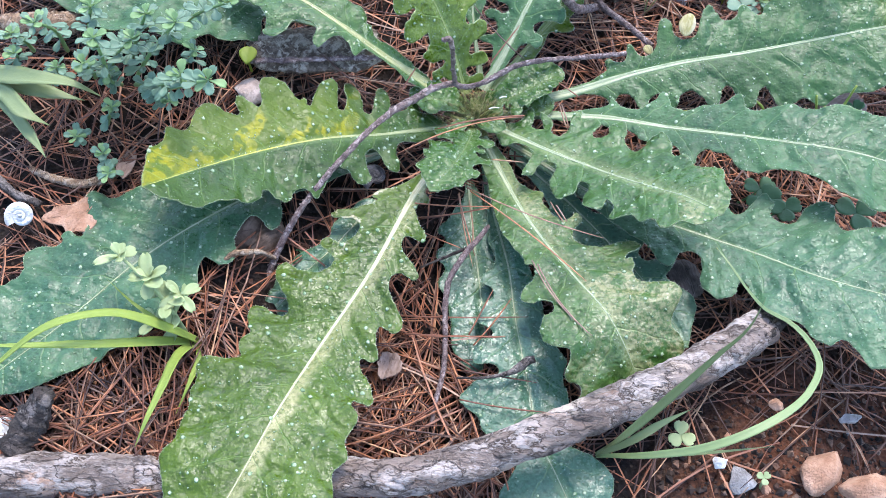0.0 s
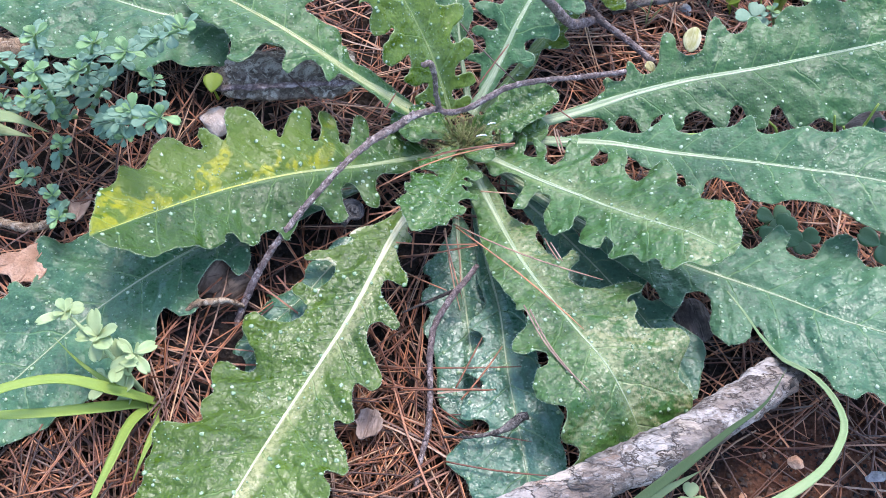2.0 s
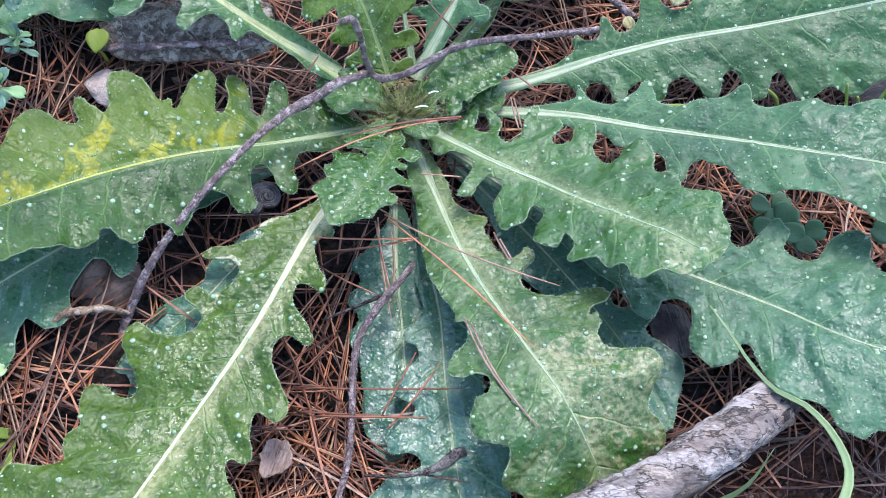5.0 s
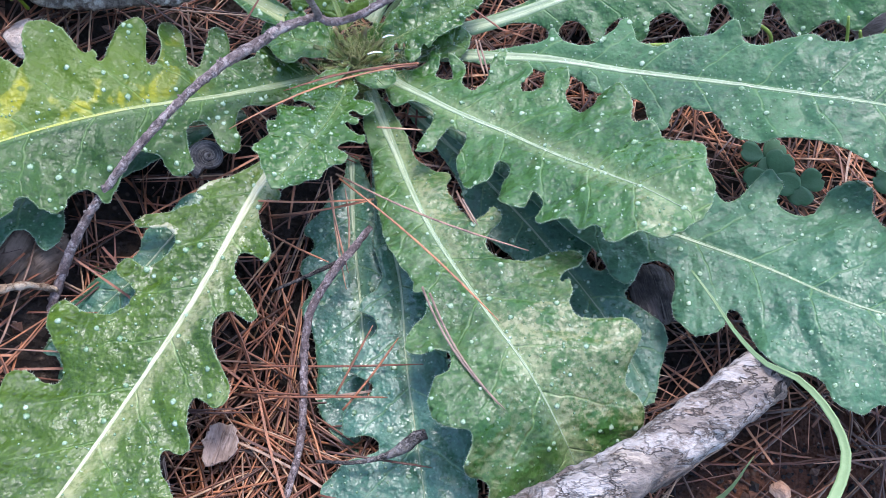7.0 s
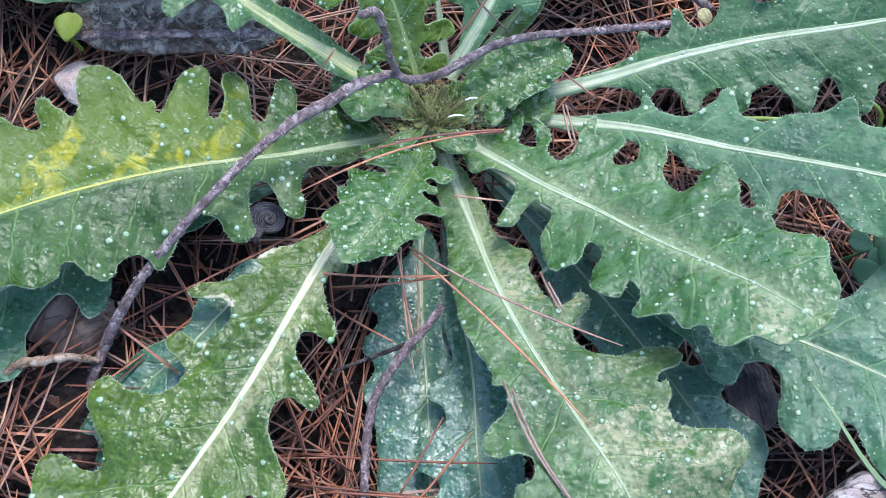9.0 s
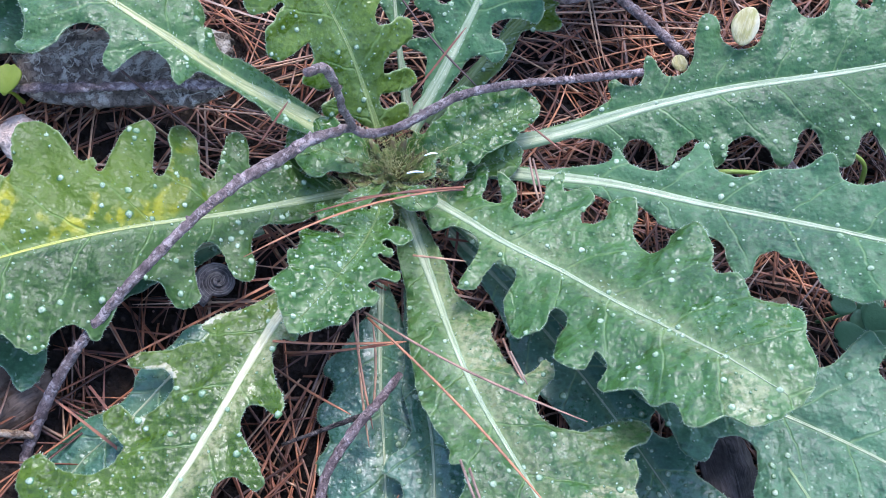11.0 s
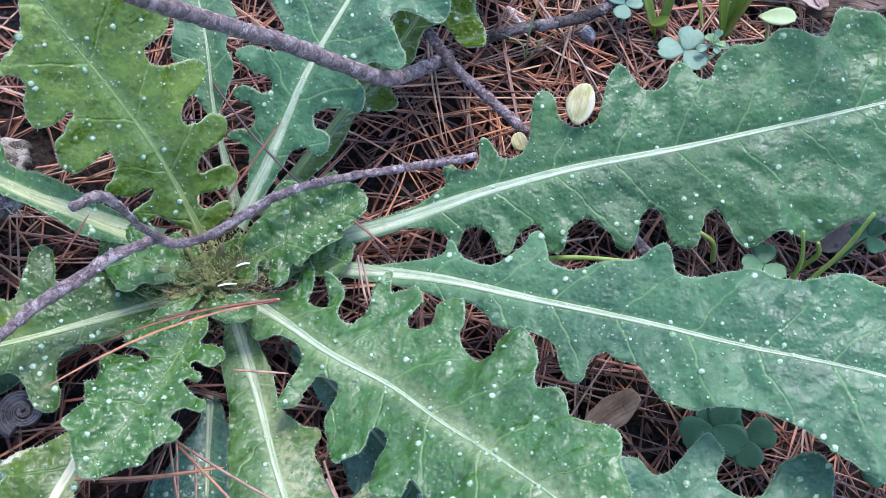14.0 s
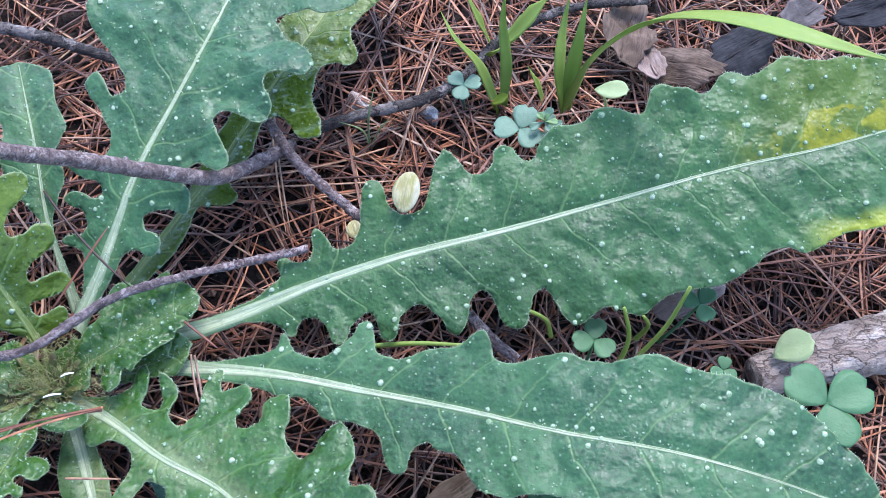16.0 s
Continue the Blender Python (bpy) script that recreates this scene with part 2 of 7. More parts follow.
def bark_material(name, dark, light, pale, amount, scale=1.0, red=0.0, scars=0.0, plates=0.0):
    n = Nodes(name)
    if plates:
        n.pos = n.at(None, (0.55, 1.15, 1.15))
    big = n.noise(75.0 * scale, 6.0, 0.68)
    fine = n.noise(380.0 * scale, 5.0, 0.72)
    ridge = n.math("ABSOLUTE", n.math("SUBTRACT", n.noise(95.0 * scale, 5.0, 0.62), 0.5))
    crack = n.math("MULTIPLY", n.ramp(ridge, 0.0, 0.016), n.ramp(n.math("ABSOLUTE", n.math("SUBTRACT", n.noise(230.0 * scale, 4.0, 0.6), 0.5)), 0.0, 0.02, 0.55, 1.0))
    col = n.mix(n.ramp(big, 0.38, 0.62), dark, light)
    col = n.mix(n.ramp(n.noise(48.0 * scale, 8.0, 0.78), 0.62 - amount * 0.25, 0.66 - amount * 0.2), col, pale)
    if red:
        col = n.mix(n.ramp(n.noise(58.0 * scale, 6.0, 0.72), 0.66 - red * 0.12, 0.71 - red * 0.08), col, (0.29, 0.17, 0.11))
    col = n.mix(n.ramp(fine, 0.45, 0.7, 0.0, 0.35 if plates else 0.6), col, tuple(0.5 * c for c in dark))
    if scars:
        col = n.mix(n.ramp(n.cells(620.0, 0), 0.2, 0.34, scars, 0.0), col, (0.46, 0.39, 0.37))
    if plates:
        bent = n.add("VectorMath", {0: n.pos, 1: n.add("VectorMath", {0: n.add("TexNoise", {"Vector": n.pos, "Scale": 120.0, "Detail": 4.0}, 1), "Scale": 0.012}, operation="SCALE")}, operation="ADD")
        edge = n.ramp(n.cells(plates, 0, bent, feature="DISTANCE_TO_EDGE"), 0.0, 0.035, 0.5)
        crack = n.math("MULTIPLY", crack, n.math("MAXIMUM", edge, n.ramp(n.noise(60.0, 3.0), 0.38, 0.52)))
        col = n.mix(n.math("MULTIPLY", n.add("TexVoronoi", {"Vector": bent, "Scale": plates}, 1), 0.4), col, tuple(1.25 * c for c in light))
        col = n.mix(n.ramp(n.noise(26.0, 5.0, 0.7), 0.5, 0.58, 0.0, 0.55), col, tuple(0.55 * c for c in dark))
        col = n.mix(n.ramp(n.noise(34.0, 6.0, 0.72, stretch=(1.0, 1.3, 1.0)), 0.56, 0.60, 0.0, 0.6), col, tuple(c * t for c, t in zip(pale, (1.1, 1.0, 0.85))))
    col = n.mix(crack, tuple((0.78 if plates else 0.4) * c for c in dark), col)
    h = n.math("ADD", n.math("MULTIPLY", crack, 0.6), n.math("ADD", fine, n.math("MULTIPLY", big, 2.0)))
    return n.done(col, 0.8, n.bump(h, 1.0, (0.0016 if plates else 0.0022) / scale), 0.3)


def soil_material():
    n = Nodes("forest soil")
    sep = n.tree.nodes.new("ShaderNodeSeparateXYZ")
    n.tree.links.new(n.pos, sep.inputs[0])
    big, fine = n.noise(30.0, 5.0, 0.65), n.noise(350.0, 5.0, 0.7)
    col = n.mix(n.ramp(big, 0.35, 0.65), (0.008, 0.007, 0.006), (0.032, 0.021, 0.015))
    red = n.ramp(n.math("MULTIPLY_ADD", big, 0.06, n.add("VectorMath", {0: n.pos, 1: (0.18, 0.09, 0.0)}, 1, operation="DISTANCE")), 0.09, 0.13, 1.0, 0.0)
    col = n.mix(red, col, (0.12, 0.048, 0.026))
    col = n.mix(n.ramp(n.cells(260.0, 0), 0.08, 0.25, 0.5, 0.0), col, (0.12, 0.085, 0.06))
    col = n.mix(n.ramp(fine, 0.45, 0.7, 0.0, 0.7), col, (0.006, 0.005, 0.005))
    h = n.math("ADD", n.math("MULTIPLY", big, 2.0), n.math("ADD", fine, n.cells(420.0, 0)))
    return n.done(col, 0.95, n.bump(h, 1.0, 0.003), 0.2)


def needle_material(name, island):
    n = Nodes(name)
    rnd = n.add("NewGeometry", {}, 8) if island else n.add("ObjectInfo", {}, 5)
    ramp = n.tree.nodes.new("ShaderNodeValToRGB")
    n.tree.links.new(rnd, ramp.inputs[0])
    e = ramp.color_ramp.elements
    e[0].color, e[1].color = (0.034, 0.017, 0.012, 1), (0.45, 0.25, 0.13, 1)
    for p, c in ((0.25, (0.094, 0.036, 0.021)), (0.55, (0.19, 0.062, 0.027)), (0.78, (0.39, 0.155, 0.068)), (0.9, (0.22, 0.142, 0.10))):
        e.new(p).color = (*c, 1)
    col = n.mix(n.ramp(n.noise(300.0, 3.0), 0.38, 0.72, 0.0, 0.62), ramp.outputs[0], (0.065, 0.036, 0.026))
    return n.done(col, 0.55, n.bump(n.noise(900.0, 2.0), 0.3, 0.0003), 0.4)


def dead_material(name, a, b, rough=0.75):
    """Dry leaf: fibres along its length, spots and a soft relief."""
    n = Nodes(name)
    fibre = n.noise(1.0, 3.0, 0.6, stretch=(120.0, 900.0, 300.0))
    col = n.mix(n.ramp(n.noise(120.0, 5.0, 0.65), 0.35, 0.65), a, b)
    col = n.mix(n.ramp(fibre, 0.45, 0.7, 0.0, 0.5), col, tuple(0.5 * c for c in a))
    col = n.mix(n.ramp(n.noise(420.0, 3.0), 0.6, 0.72, 0.0, 0.6), col, tuple(0.35 * c for c in a))
    return n.done(col, rough, n.bump(n.math("ADD", fibre, n.noise(90.0, 2.0)), 0.7, 0.0014), 0.15, b, 0.1)


def stone_material(name, a, b, scale=90.0, rough=0.85):
    n = Nodes(name)
    col = n.mix(n.ramp(n.noise(scale, 5.0, 0.65), 0.35, 0.65), a, b)
    col = n.mix(n.ramp(n.noise(scale * 7, 4.0, 0.7), 0.5, 0.75, 0.0, 0.6), col, tuple(0.4 * c for c in a))
    return n.done(col, rough, n.bump(n.math("ADD", n.noise(scale * 3, 5.0, 0.7), n.noise(scale * 12, 3.0)), 0.8, 0.0012), 0.3)


GREEN = leaf_material("oxtongue leaf", (0.018, 0.058, 0.020), (0.046, 0.112, 0.038), gloss=0.49, relief=0.7, spec=0.4, down=0.02, crinkle=0.35, dotty=0.35, grain=0.9)
GREEN_DULL = leaf_material("dull oxtongue leaf", (0.023, 0.066, 0.030), (0.054, 0.124, 0.052), gloss=0.42, relief=0.8, spec=0.42, down=0.03, crinkle=0.5, dotty=0.4)
GREEN_SCURF = leaf_material("oxtongue leaf with pale scurf", (0.016, 0.052, 0.007), (0.040, 0.101, 0.015), scurf=0.75, gloss=0.36, relief=1.0, spec=0.46, crinkle=0.7, dotty=0.25, band=0.12)
GREEN_SAND = leaf_material("oxtongue leaf with sandy patches", (0.017, 0.051, 0.007), (0.041, 0.100, 0.016), scurf=1.5, gloss=0.37, relief=1.0, spec=0.44, crinkle=0.6, dotty=0.25, band=0.25, sandy=1.0)
GREEN_WARM = leaf_material("yellowish green oxtongue leaf", (0.023, 0.051, 0.001), (0.056, 0.096, 0.002), scurf=0.1, gloss=0.38, relief=1.0, spec=0.4, crinkle=0.45, band=0.75, scorch=0.7, dotty=0.12)
GREEN_W = leaf_material("oxtongue leaf turning yellow", (0.014, 0.039, 0.004), (0.033, 0.072, 0.009), yellow=(-1, 0.03, 0.16, 0.95), gloss=0.4, relief=0.8, spec=0.3, dotty=0.25)
GREEN_NE = leaf_material("oxtongue leaf with yellow end", (0.017, 0.056, 0.014), (0.043, 0.106, 0.026), yellow=(1, 0.165, 0.22, 0.85), gloss=0.49, relief=0.7, spec=0.4, down=0.02, crinkle=0.35, dotty=0.35, grain=0.9)
GREEN_LOW = leaf_material("bluish shaded oxtongue leaf", (0.028, 0.080, 0.046), (0.056, 0.130, 0.072), gloss=0.33, relief=0.9, spec=0.52, dotty=0.45)
GREEN_N = leaf_material("bright green oxtongue leaf", (0.040, 0.074, 0.003), (0.086, 0.130, 0.010), scurf=0.15, gloss=0.34, relief=0.8, spec=0.4, crinkle=0.4, dotty=0.35)
GREEN_NW = leaf_material("green oxtongue leaf on a pale stalk", (0.024, 0.062, 0.013), (0.054, 0.114, 0.027), gloss=0.38, relief=0.7, spec=0.4, crinkle=0.3, dotty=0.35)
GREEN_YOUNG = leaf_material("young oxtongue leaf", (0.018, 0.054, 0.005), (0.040, 0.096, 0.010), gloss=0.34, relief=1.1, spec=0.38, grain=0.8, crinkle=1.3, dotty=0.4)


def rib_material(name, dark, light, flank, gold=0.0):
    """Striped along its length, greener towards its flanks."""
    n = Nodes(name)
    sep = n.tree.nodes.new("ShaderNodeSeparateXYZ")
    n.tree.links.new(n.add("UVMap", {}, uv_map="UVMap"), sep.inputs[0])
    line = n.add("CombineXYZ", {0: n.math("MULTIPLY", sep.outputs[0], 55.0), 1: n.math("MULTIPLY", sep.outputs[1], 3.2)})
    stripe = n.noise(1.0, 4.0, 0.65, pos=line)
    col = n.mix(n.ramp(stripe, 0.34, 0.66), dark, light)
    col = n.mix(n.ramp(n.noise(260.0, 4.0, 0.7), 0.45, 0.7, 0.0, 0.4), col, tuple(0.7 * c for c in dark))
    if gold:
        col = n.mix(n.ramp(sep.outputs[0], 0.04, 0.09, 0.0, gold), col, (0.40, 0.38, 0.05))
    far = n.math("MULTIPLY_ADD", n.math("SUBTRACT", stripe, 0.5), 0.9, n.math("ABSOLUTE", sep.outputs[1]))
    col = n.mix(n.ramp(far, 0.45, 0.95, 0.0, 0.85), col, flank)
    return n.done(col, 0.42, n.bump(n.math("ADD", stripe, n.math("MULTIPLY", n.noise(700.0, 3.0), 0.5)), 0.6, 0.0004), 0.4)


def wart_material():
    """Blister: leaf green at its foot, whitish towards its tip (height stored in the UV map)."""
    n = Nodes("pale blisters")
    sep = n.tree.nodes.new("ShaderNodeSeparateXYZ")
    n.tree.links.new(n.add("UVMap", {}, uv_map="UVMap"), sep.inputs[0])
    pale = n.mix(n.ramp(n.noise(500.0, 3.0), 0.35, 0.65), (0.15, 0.215, 0.11), (0.32, 0.37, 0.245))
    col = n.mix(n.math("MULTIPLY", n.ramp(n.math("MULTIPLY_ADD", n.noise(1100.0, 2.0), 0.6, sep.outputs[1]), 0.35, 1.05), n.ramp(sep.outputs[0], 0.3, 0.9, 0.42, 1.0)), (0.035, 0.09, 0.025), pale)
    return n.done(col, 0.68, n.bump(n.noise(1500.0, 2.0), 0.5, 0.0003), 0.25)


def crown_material():
    n = Nodes("olive leaf bases")
    col = n.mix(n.ramp(n.noise(300.0, 4.0, 0.65), 0.35, 0.65), (0.075, 0.055, 0.018), (0.10, 0.13, 0.025))
    return n.done(col, 0.55, n.bump(n.noise(700.0, 3.0), 0.7, 0.0006), 0.35)


RIB, WART = rib_material("leaf midrib", (0.20, 0.25, 0.12), (0.37, 0.39, 0.24), (0.085, 0.15, 0.06)), wart_material()
RIB_YELLOW = rib_material("yellow leaf midrib", (0.17, 0.20, 0.07), (0.32, 0.34, 0.17), (0.08, 0.13, 0.03), 0.8)
RIB_CREAM = rib_material("cream leaf midrib", (0.30, 0.29, 0.15), (0.48, 0.44, 0.28), (0.20, 0.23, 0.09))
RIB_STALK = rib_material("broad cream and green leaf midrib", (0.19, 0.215, 0.075), (0.38, 0.36, 0.17), (0.075, 0.13, 0.03))
RIB_LIME = rib_material("yellowish green leaf midrib", (0.15, 0.19, 0.045), (0.25, 0.29, 0.09), (0.08, 0.125, 0.012))
RIB_YOUNG = rib_material("young leaf midrib", (0.085, 0.13, 0.025), (0.15, 0.20, 0.05), (0.05, 0.10, 0.015))
STRAW = Nodes("straw bristle").done((0.23, 0.225, 0.075), 0.5)
CROWN = crown_material()
HAIR = Nodes("clear bristle").done((0.48, 0.53, 0.4), 0.4)
SOIL, LITTER, NEEDLE = soil_material(), needle_material("needle litter", True), needle_material("pine needle", False)
LOG_BARK = bark_material("grey flaking bark", (0.11, 0.078, 0.062), (0.235, 0.185, 0.155), (0.39, 0.34, 0.305), 0.62, 0.8, 0.9, plates=80.0)
TAN_BARK = bark_material("tan flaking bark", (0.2, 0.14, 0.105), (0.36, 0.28, 0.225), (0.5, 0.43, 0.37), 0.5, 0.9, 0.6, plates=110.0)
TWIG_BARK = bark_material("grey twig bark", (0.110, 0.074, 0.068), (0.245, 0.178, 0.160), (0.40, 0.315, 0.285), 0.36, 6.0, 0.0, 0.28)
DARK_BARK = bark_material("dark weathered bark", (0.036, 0.028, 0.024), (0.095, 0.075, 0.064), (0.24, 0.2, 0.175), 0.35, 1.6)
DRY_TWIG = bark_material("dry pale twig bark", (0.2, 0.12, 0.07), (0.38, 0.25, 0.15), (0.46, 0.35, 0.25), 0.4, 3.5)
STONE_RED = stone_material("reddish stone", (0.28, 0.145, 0.085), (0.44, 0.27, 0.18))
STONE_PALE = stone_material("pale stone", (0.36, 0.27, 0.22), (0.52, 0.42, 0.36))
STONE_GREY = stone_material("grey stone", (0.17, 0.155, 0.145), (0.33, 0.31, 0.295))
CHALK = stone_material("white chalky shell", (0.5, 0.48, 0.45), (0.78, 0.77, 0.74), 120.0, 0.6)
SNAIL = stone_material("dark banded shell", (0.035, 0.031, 0.034), (0.15, 0.136, 0.134), 330.0, 0.4)
DEAD = dead_material("dead brown leaf", (0.07, 0.045, 0.03), (0.16, 0.11, 0.078))
DEAD_TAN = dead_material("tan dead leaf", (0.185, 0.125, 0.098), (0.30, 0.22, 0.178))
DEAD_WARM = dead_material("warm tan dead leaf", (0.24, 0.13, 0.065), (0.38, 0.24, 0.13))
DEAD_GREY = dead_material("greyish dead leaf", (0.05, 0.04, 0.035), (0.12, 0.098, 0.09), 0.65)
CHARRED = dead_material("charred dead leaf", (0.008, 0.007, 0.008), (0.028, 0.026, 0.028), 0.6)
GRASS = plain_leaf("grass blade", (0.115, 0.195, 0.018), (0.22, 0.31, 0.045), 0.45, 0.35, ribs=0.4)
GRASS_PALE = plain_leaf("pale grass blade", (0.040, 0.090, 0.052), (0.088, 0.150, 0.096), 0.42, 0.12, ribs=0.4)
GRASS_BLUE = plain_leaf("bluish grass blade", (0.032, 0.058, 0.042), (0.066, 0.098, 0.074), 0.5, 0.12, ribs=0.4)
MEDICK = plain_leaf("bluish herb leaf", (0.055, 0.12, 0.07), (0.16, 0.25, 0.16), 0.5, 0.25, rim=0.9)
MEDICK_FRESH = plain_leaf("fresh herb leaf", (0.10, 0.19, 0.07), (0.21, 0.32, 0.13), 0.5, 0.3, rim=0.8)
CLOVER = plain_leaf("clover leaf", (0.045, 0.115, 0.042), (0.085, 0.18, 0.072), 0.5, 0.3, rim=0.3)
SEEDLING = plain_leaf("pale seedling leaf", (0.22, 0.29, 0.11), (0.38, 0.44, 0.22), 0.5, 0.35, rim=0.5)
YELLOW = plain_leaf("yellow green leaf", (0.18, 0.25, 0.02), (0.3, 0.36, 0.04), 0.5, 0.4)
FIBRE = Nodes("pale bark fibre").done((0.34, 0.29, 0.21), 0.6)
FLAKE = Nodes("white fibre").done((0.85, 0.84, 0.78), 0.5)


# ---- makers ----
def part(name, bm, material, parent=None, label=""):
    me = bpy.data.meshes.new(name)
    bm.to_mesh(me)
    bm.free()
    me.materials.append(material)
    for p in me.polygons:
        p.use_smooth = True
    ob = new(name, me)
    ob.parent = parent
    return tagged(ob, label)


def spline(points, count):
    """Evenly parametrised smooth line through the points (any dimension)."""
    P = np.array(points, float)
    if len(P) < 3:
        return P[0] + (P[-1] - P[0]) * np.linspace(0, 1, count)[:, None]
    t = np.r_[0, np.cumsum(np.linalg.norm(np.diff(P, axis=0), axis=1))]
    t /= t[-1]
    m = np.gradient(P, t, axis=0)
    x = np.linspace(0, 1, count)
    i = np.clip(np.searchsorted(t, x, side="right") - 1, 0, len(t) - 2)
    h = (t[i + 1] - t[i])[:, None]
    u = (x - t[i])[:, None] / h
    return (2 * u**3 - 3 * u**2 + 1) * P[i] + (u**3 - 2 * u**2 + u) * h * m[i] + (3 * u**2 - 2 * u**3) * P[i + 1] + (u**3 - u**2) * h * m[i + 1]


def tube(bm, points, radii, sides=8, count=24, rough=0.0, grain=200.0, flat=1.0):
    """A round, tapering stem along the points, closed at both ends."""
    C = spline(points, count)
    R = np.interp(np.linspace(0, 1, count), np.linspace(0, 1, len(radii)), radii)
    T = np.gradient(C, axis=0)
    ring0 = None
    up = Vector((0.13, 0.21, 1.0))
    for c, r, t in zip(C, R, T):
        t = Vector(t).normalized()
        a = t.cross(up).normalized()
        b = a.cross(t)
        ring = []
        for k in range(sides):
            w = 2 * math.pi * k / sides
            d = a * math.cos(w) + b * math.sin(w) * flat
            p = Vector(c) + d * r
            if rough:
                p += d * r * rough * (noise.noise(p * grain) + 0.6 * noise.noise(p * grain * 2.7))
            ring.append(bm.verts.new(p))
        if ring0:
            for k in range(sides):
                bm.faces.new((ring0[k], ring0[(k + 1) % sides], ring[(k + 1) % sides], ring[k]))
        else:
            bm.faces.new(ring[::-1])
        ring0 = ring
    bm.faces.new(ring0)
    return bm


def height(x, y):
    """The lie of the ground: a low mound to the west, a fall to the east, a gentle rise under the log."""
    step = lambda v: 0 if v < 0 else 1 if v > 1 else v * v * (3 - 2 * v)
    z = 0.030 * step((-0.005 - x) / 0.10) - 0.02 * step((x - 0.12) / 0.13)
    z += 0.008 * step((0.15 - y) / 0.05) * step((0.2 - x) / 0.06)
    z += 0.0035 * noise.noise(Vector((x * 22, y * 22, 0))) + 0.0016 * noise.noise(Vector((x * 75, y * 75, 3)))
    return z - 0.001


# ---- ground ----
def build_ground():
    n = 170
    grade = lambda u: 0.34 * u + 0.6 * u**5 + 45 * abs(u) ** 15 * u
    xs = [0.05 + grade(2 * i / n - 1) for i in range(n + 1)]
    ys = [0.22 + grade(2 * i / n - 1) for i in range(n + 1)]
    bm = bmesh.new()
    rows = [[bm.verts.new((x, y, height(x, y) + 0.0012 * noise.noise(Vector((x * 210, y * 210, 7))))) for x in xs] for y in ys]
    for j in range(n):
        for i in range(n):
            bm.faces.new((rows[j][i], rows[j][i + 1], rows[j + 1][i + 1], rows[j + 1][i]))
    return tagged(part("ground", bm, SOIL), "dark crumbly forest soil, reddish and stony at one side", "ground", kind="structure")


build_ground()

# ---- the rosette ----
plant = tagged(new("rosette_plant"), "large rosette of lobed bristly green leaves with white blisters", "plant")
plant.location = (0.016, 0.272, 0.008)
HOME = Matrix.Translation((-0.016, -0.272, -0.008))
LEAF_TRIS = []
from mathutils.bvhtree import BVHTree
from mathutils.geometry import delaunay_2d_cdt
from mathutils.kdtree import KDTree


def outline(side, sign, length, tip):
    """One margin from base to tip, rounded through its lobes and bays and finely toothed."""
    pts = [(0.0, 1.6)] + side + [(tip, 0.0)]
    P = np.array([(s * length, sign * w / 1000) for s, w in pts])
    Q = [P[0]]
    for a, p, b in zip(P, P[1:], P[2:]):
        la, lb, lc = np.linalg.norm(p - a), np.linalg.norm(b - p), np.linalg.norm(b - a) + 1e-9
        blunt = max(0.0, -np.dot(p - a, b - p) / (la * lb + 1e-12) + 0.5)
        r = min(0.28 * min(la, lb), 0.0022) * min(blunt, 1.0)
        if r > 0.0003:
            e = (b - a) / lc * r
            Q += [p - e, p + e]
        else:
            Q.append(p)
    P = np.array(Q + [P[-1]])
    walk_len = np.linalg.norm(np.diff(P, axis=0), axis=1).sum()
    C = spline(P, max(30, int(walk_len / 0.0005)))
    for i in range(2, len(C) - 2):
        d = C[i + 1] - C[i - 1]
        nrm = np.array((-d[1], d[0])) / (np.linalg.norm(d) + 1e-9) * sign
        C[i] += nrm * (0.0004 * noise.noise(Vector((C[i][0] * 260, C[i][1] * 260, 5.0 * sign))) + 0.00022 * noise.noise(Vector((C[i][0] * 1100, C[i][1] * 1100, 3.0 * sign))))
    return C


def inside(loop, p):
    """Which of the points lie within the closed line."""
    x, y = p[:, 0], p[:, 1]
    hit = np.zeros(len(p), bool)
    for (x0, y0), (x1, y1) in zip(loop, np.roll(loop, -1, axis=0)):
        if y0 != y1:
            hit ^= ((y0 > y) != (y1 > y)) & (x < (x1 - x0) * (y - y0) / (y1 - y0) + x0)
    return hit


RIB_REACH = ((0.0, 0.1, 0.25, 0.5, 0.75, 1.0), (2.2, 1.75, 1.12, 0.66, 0.4, 0.12))


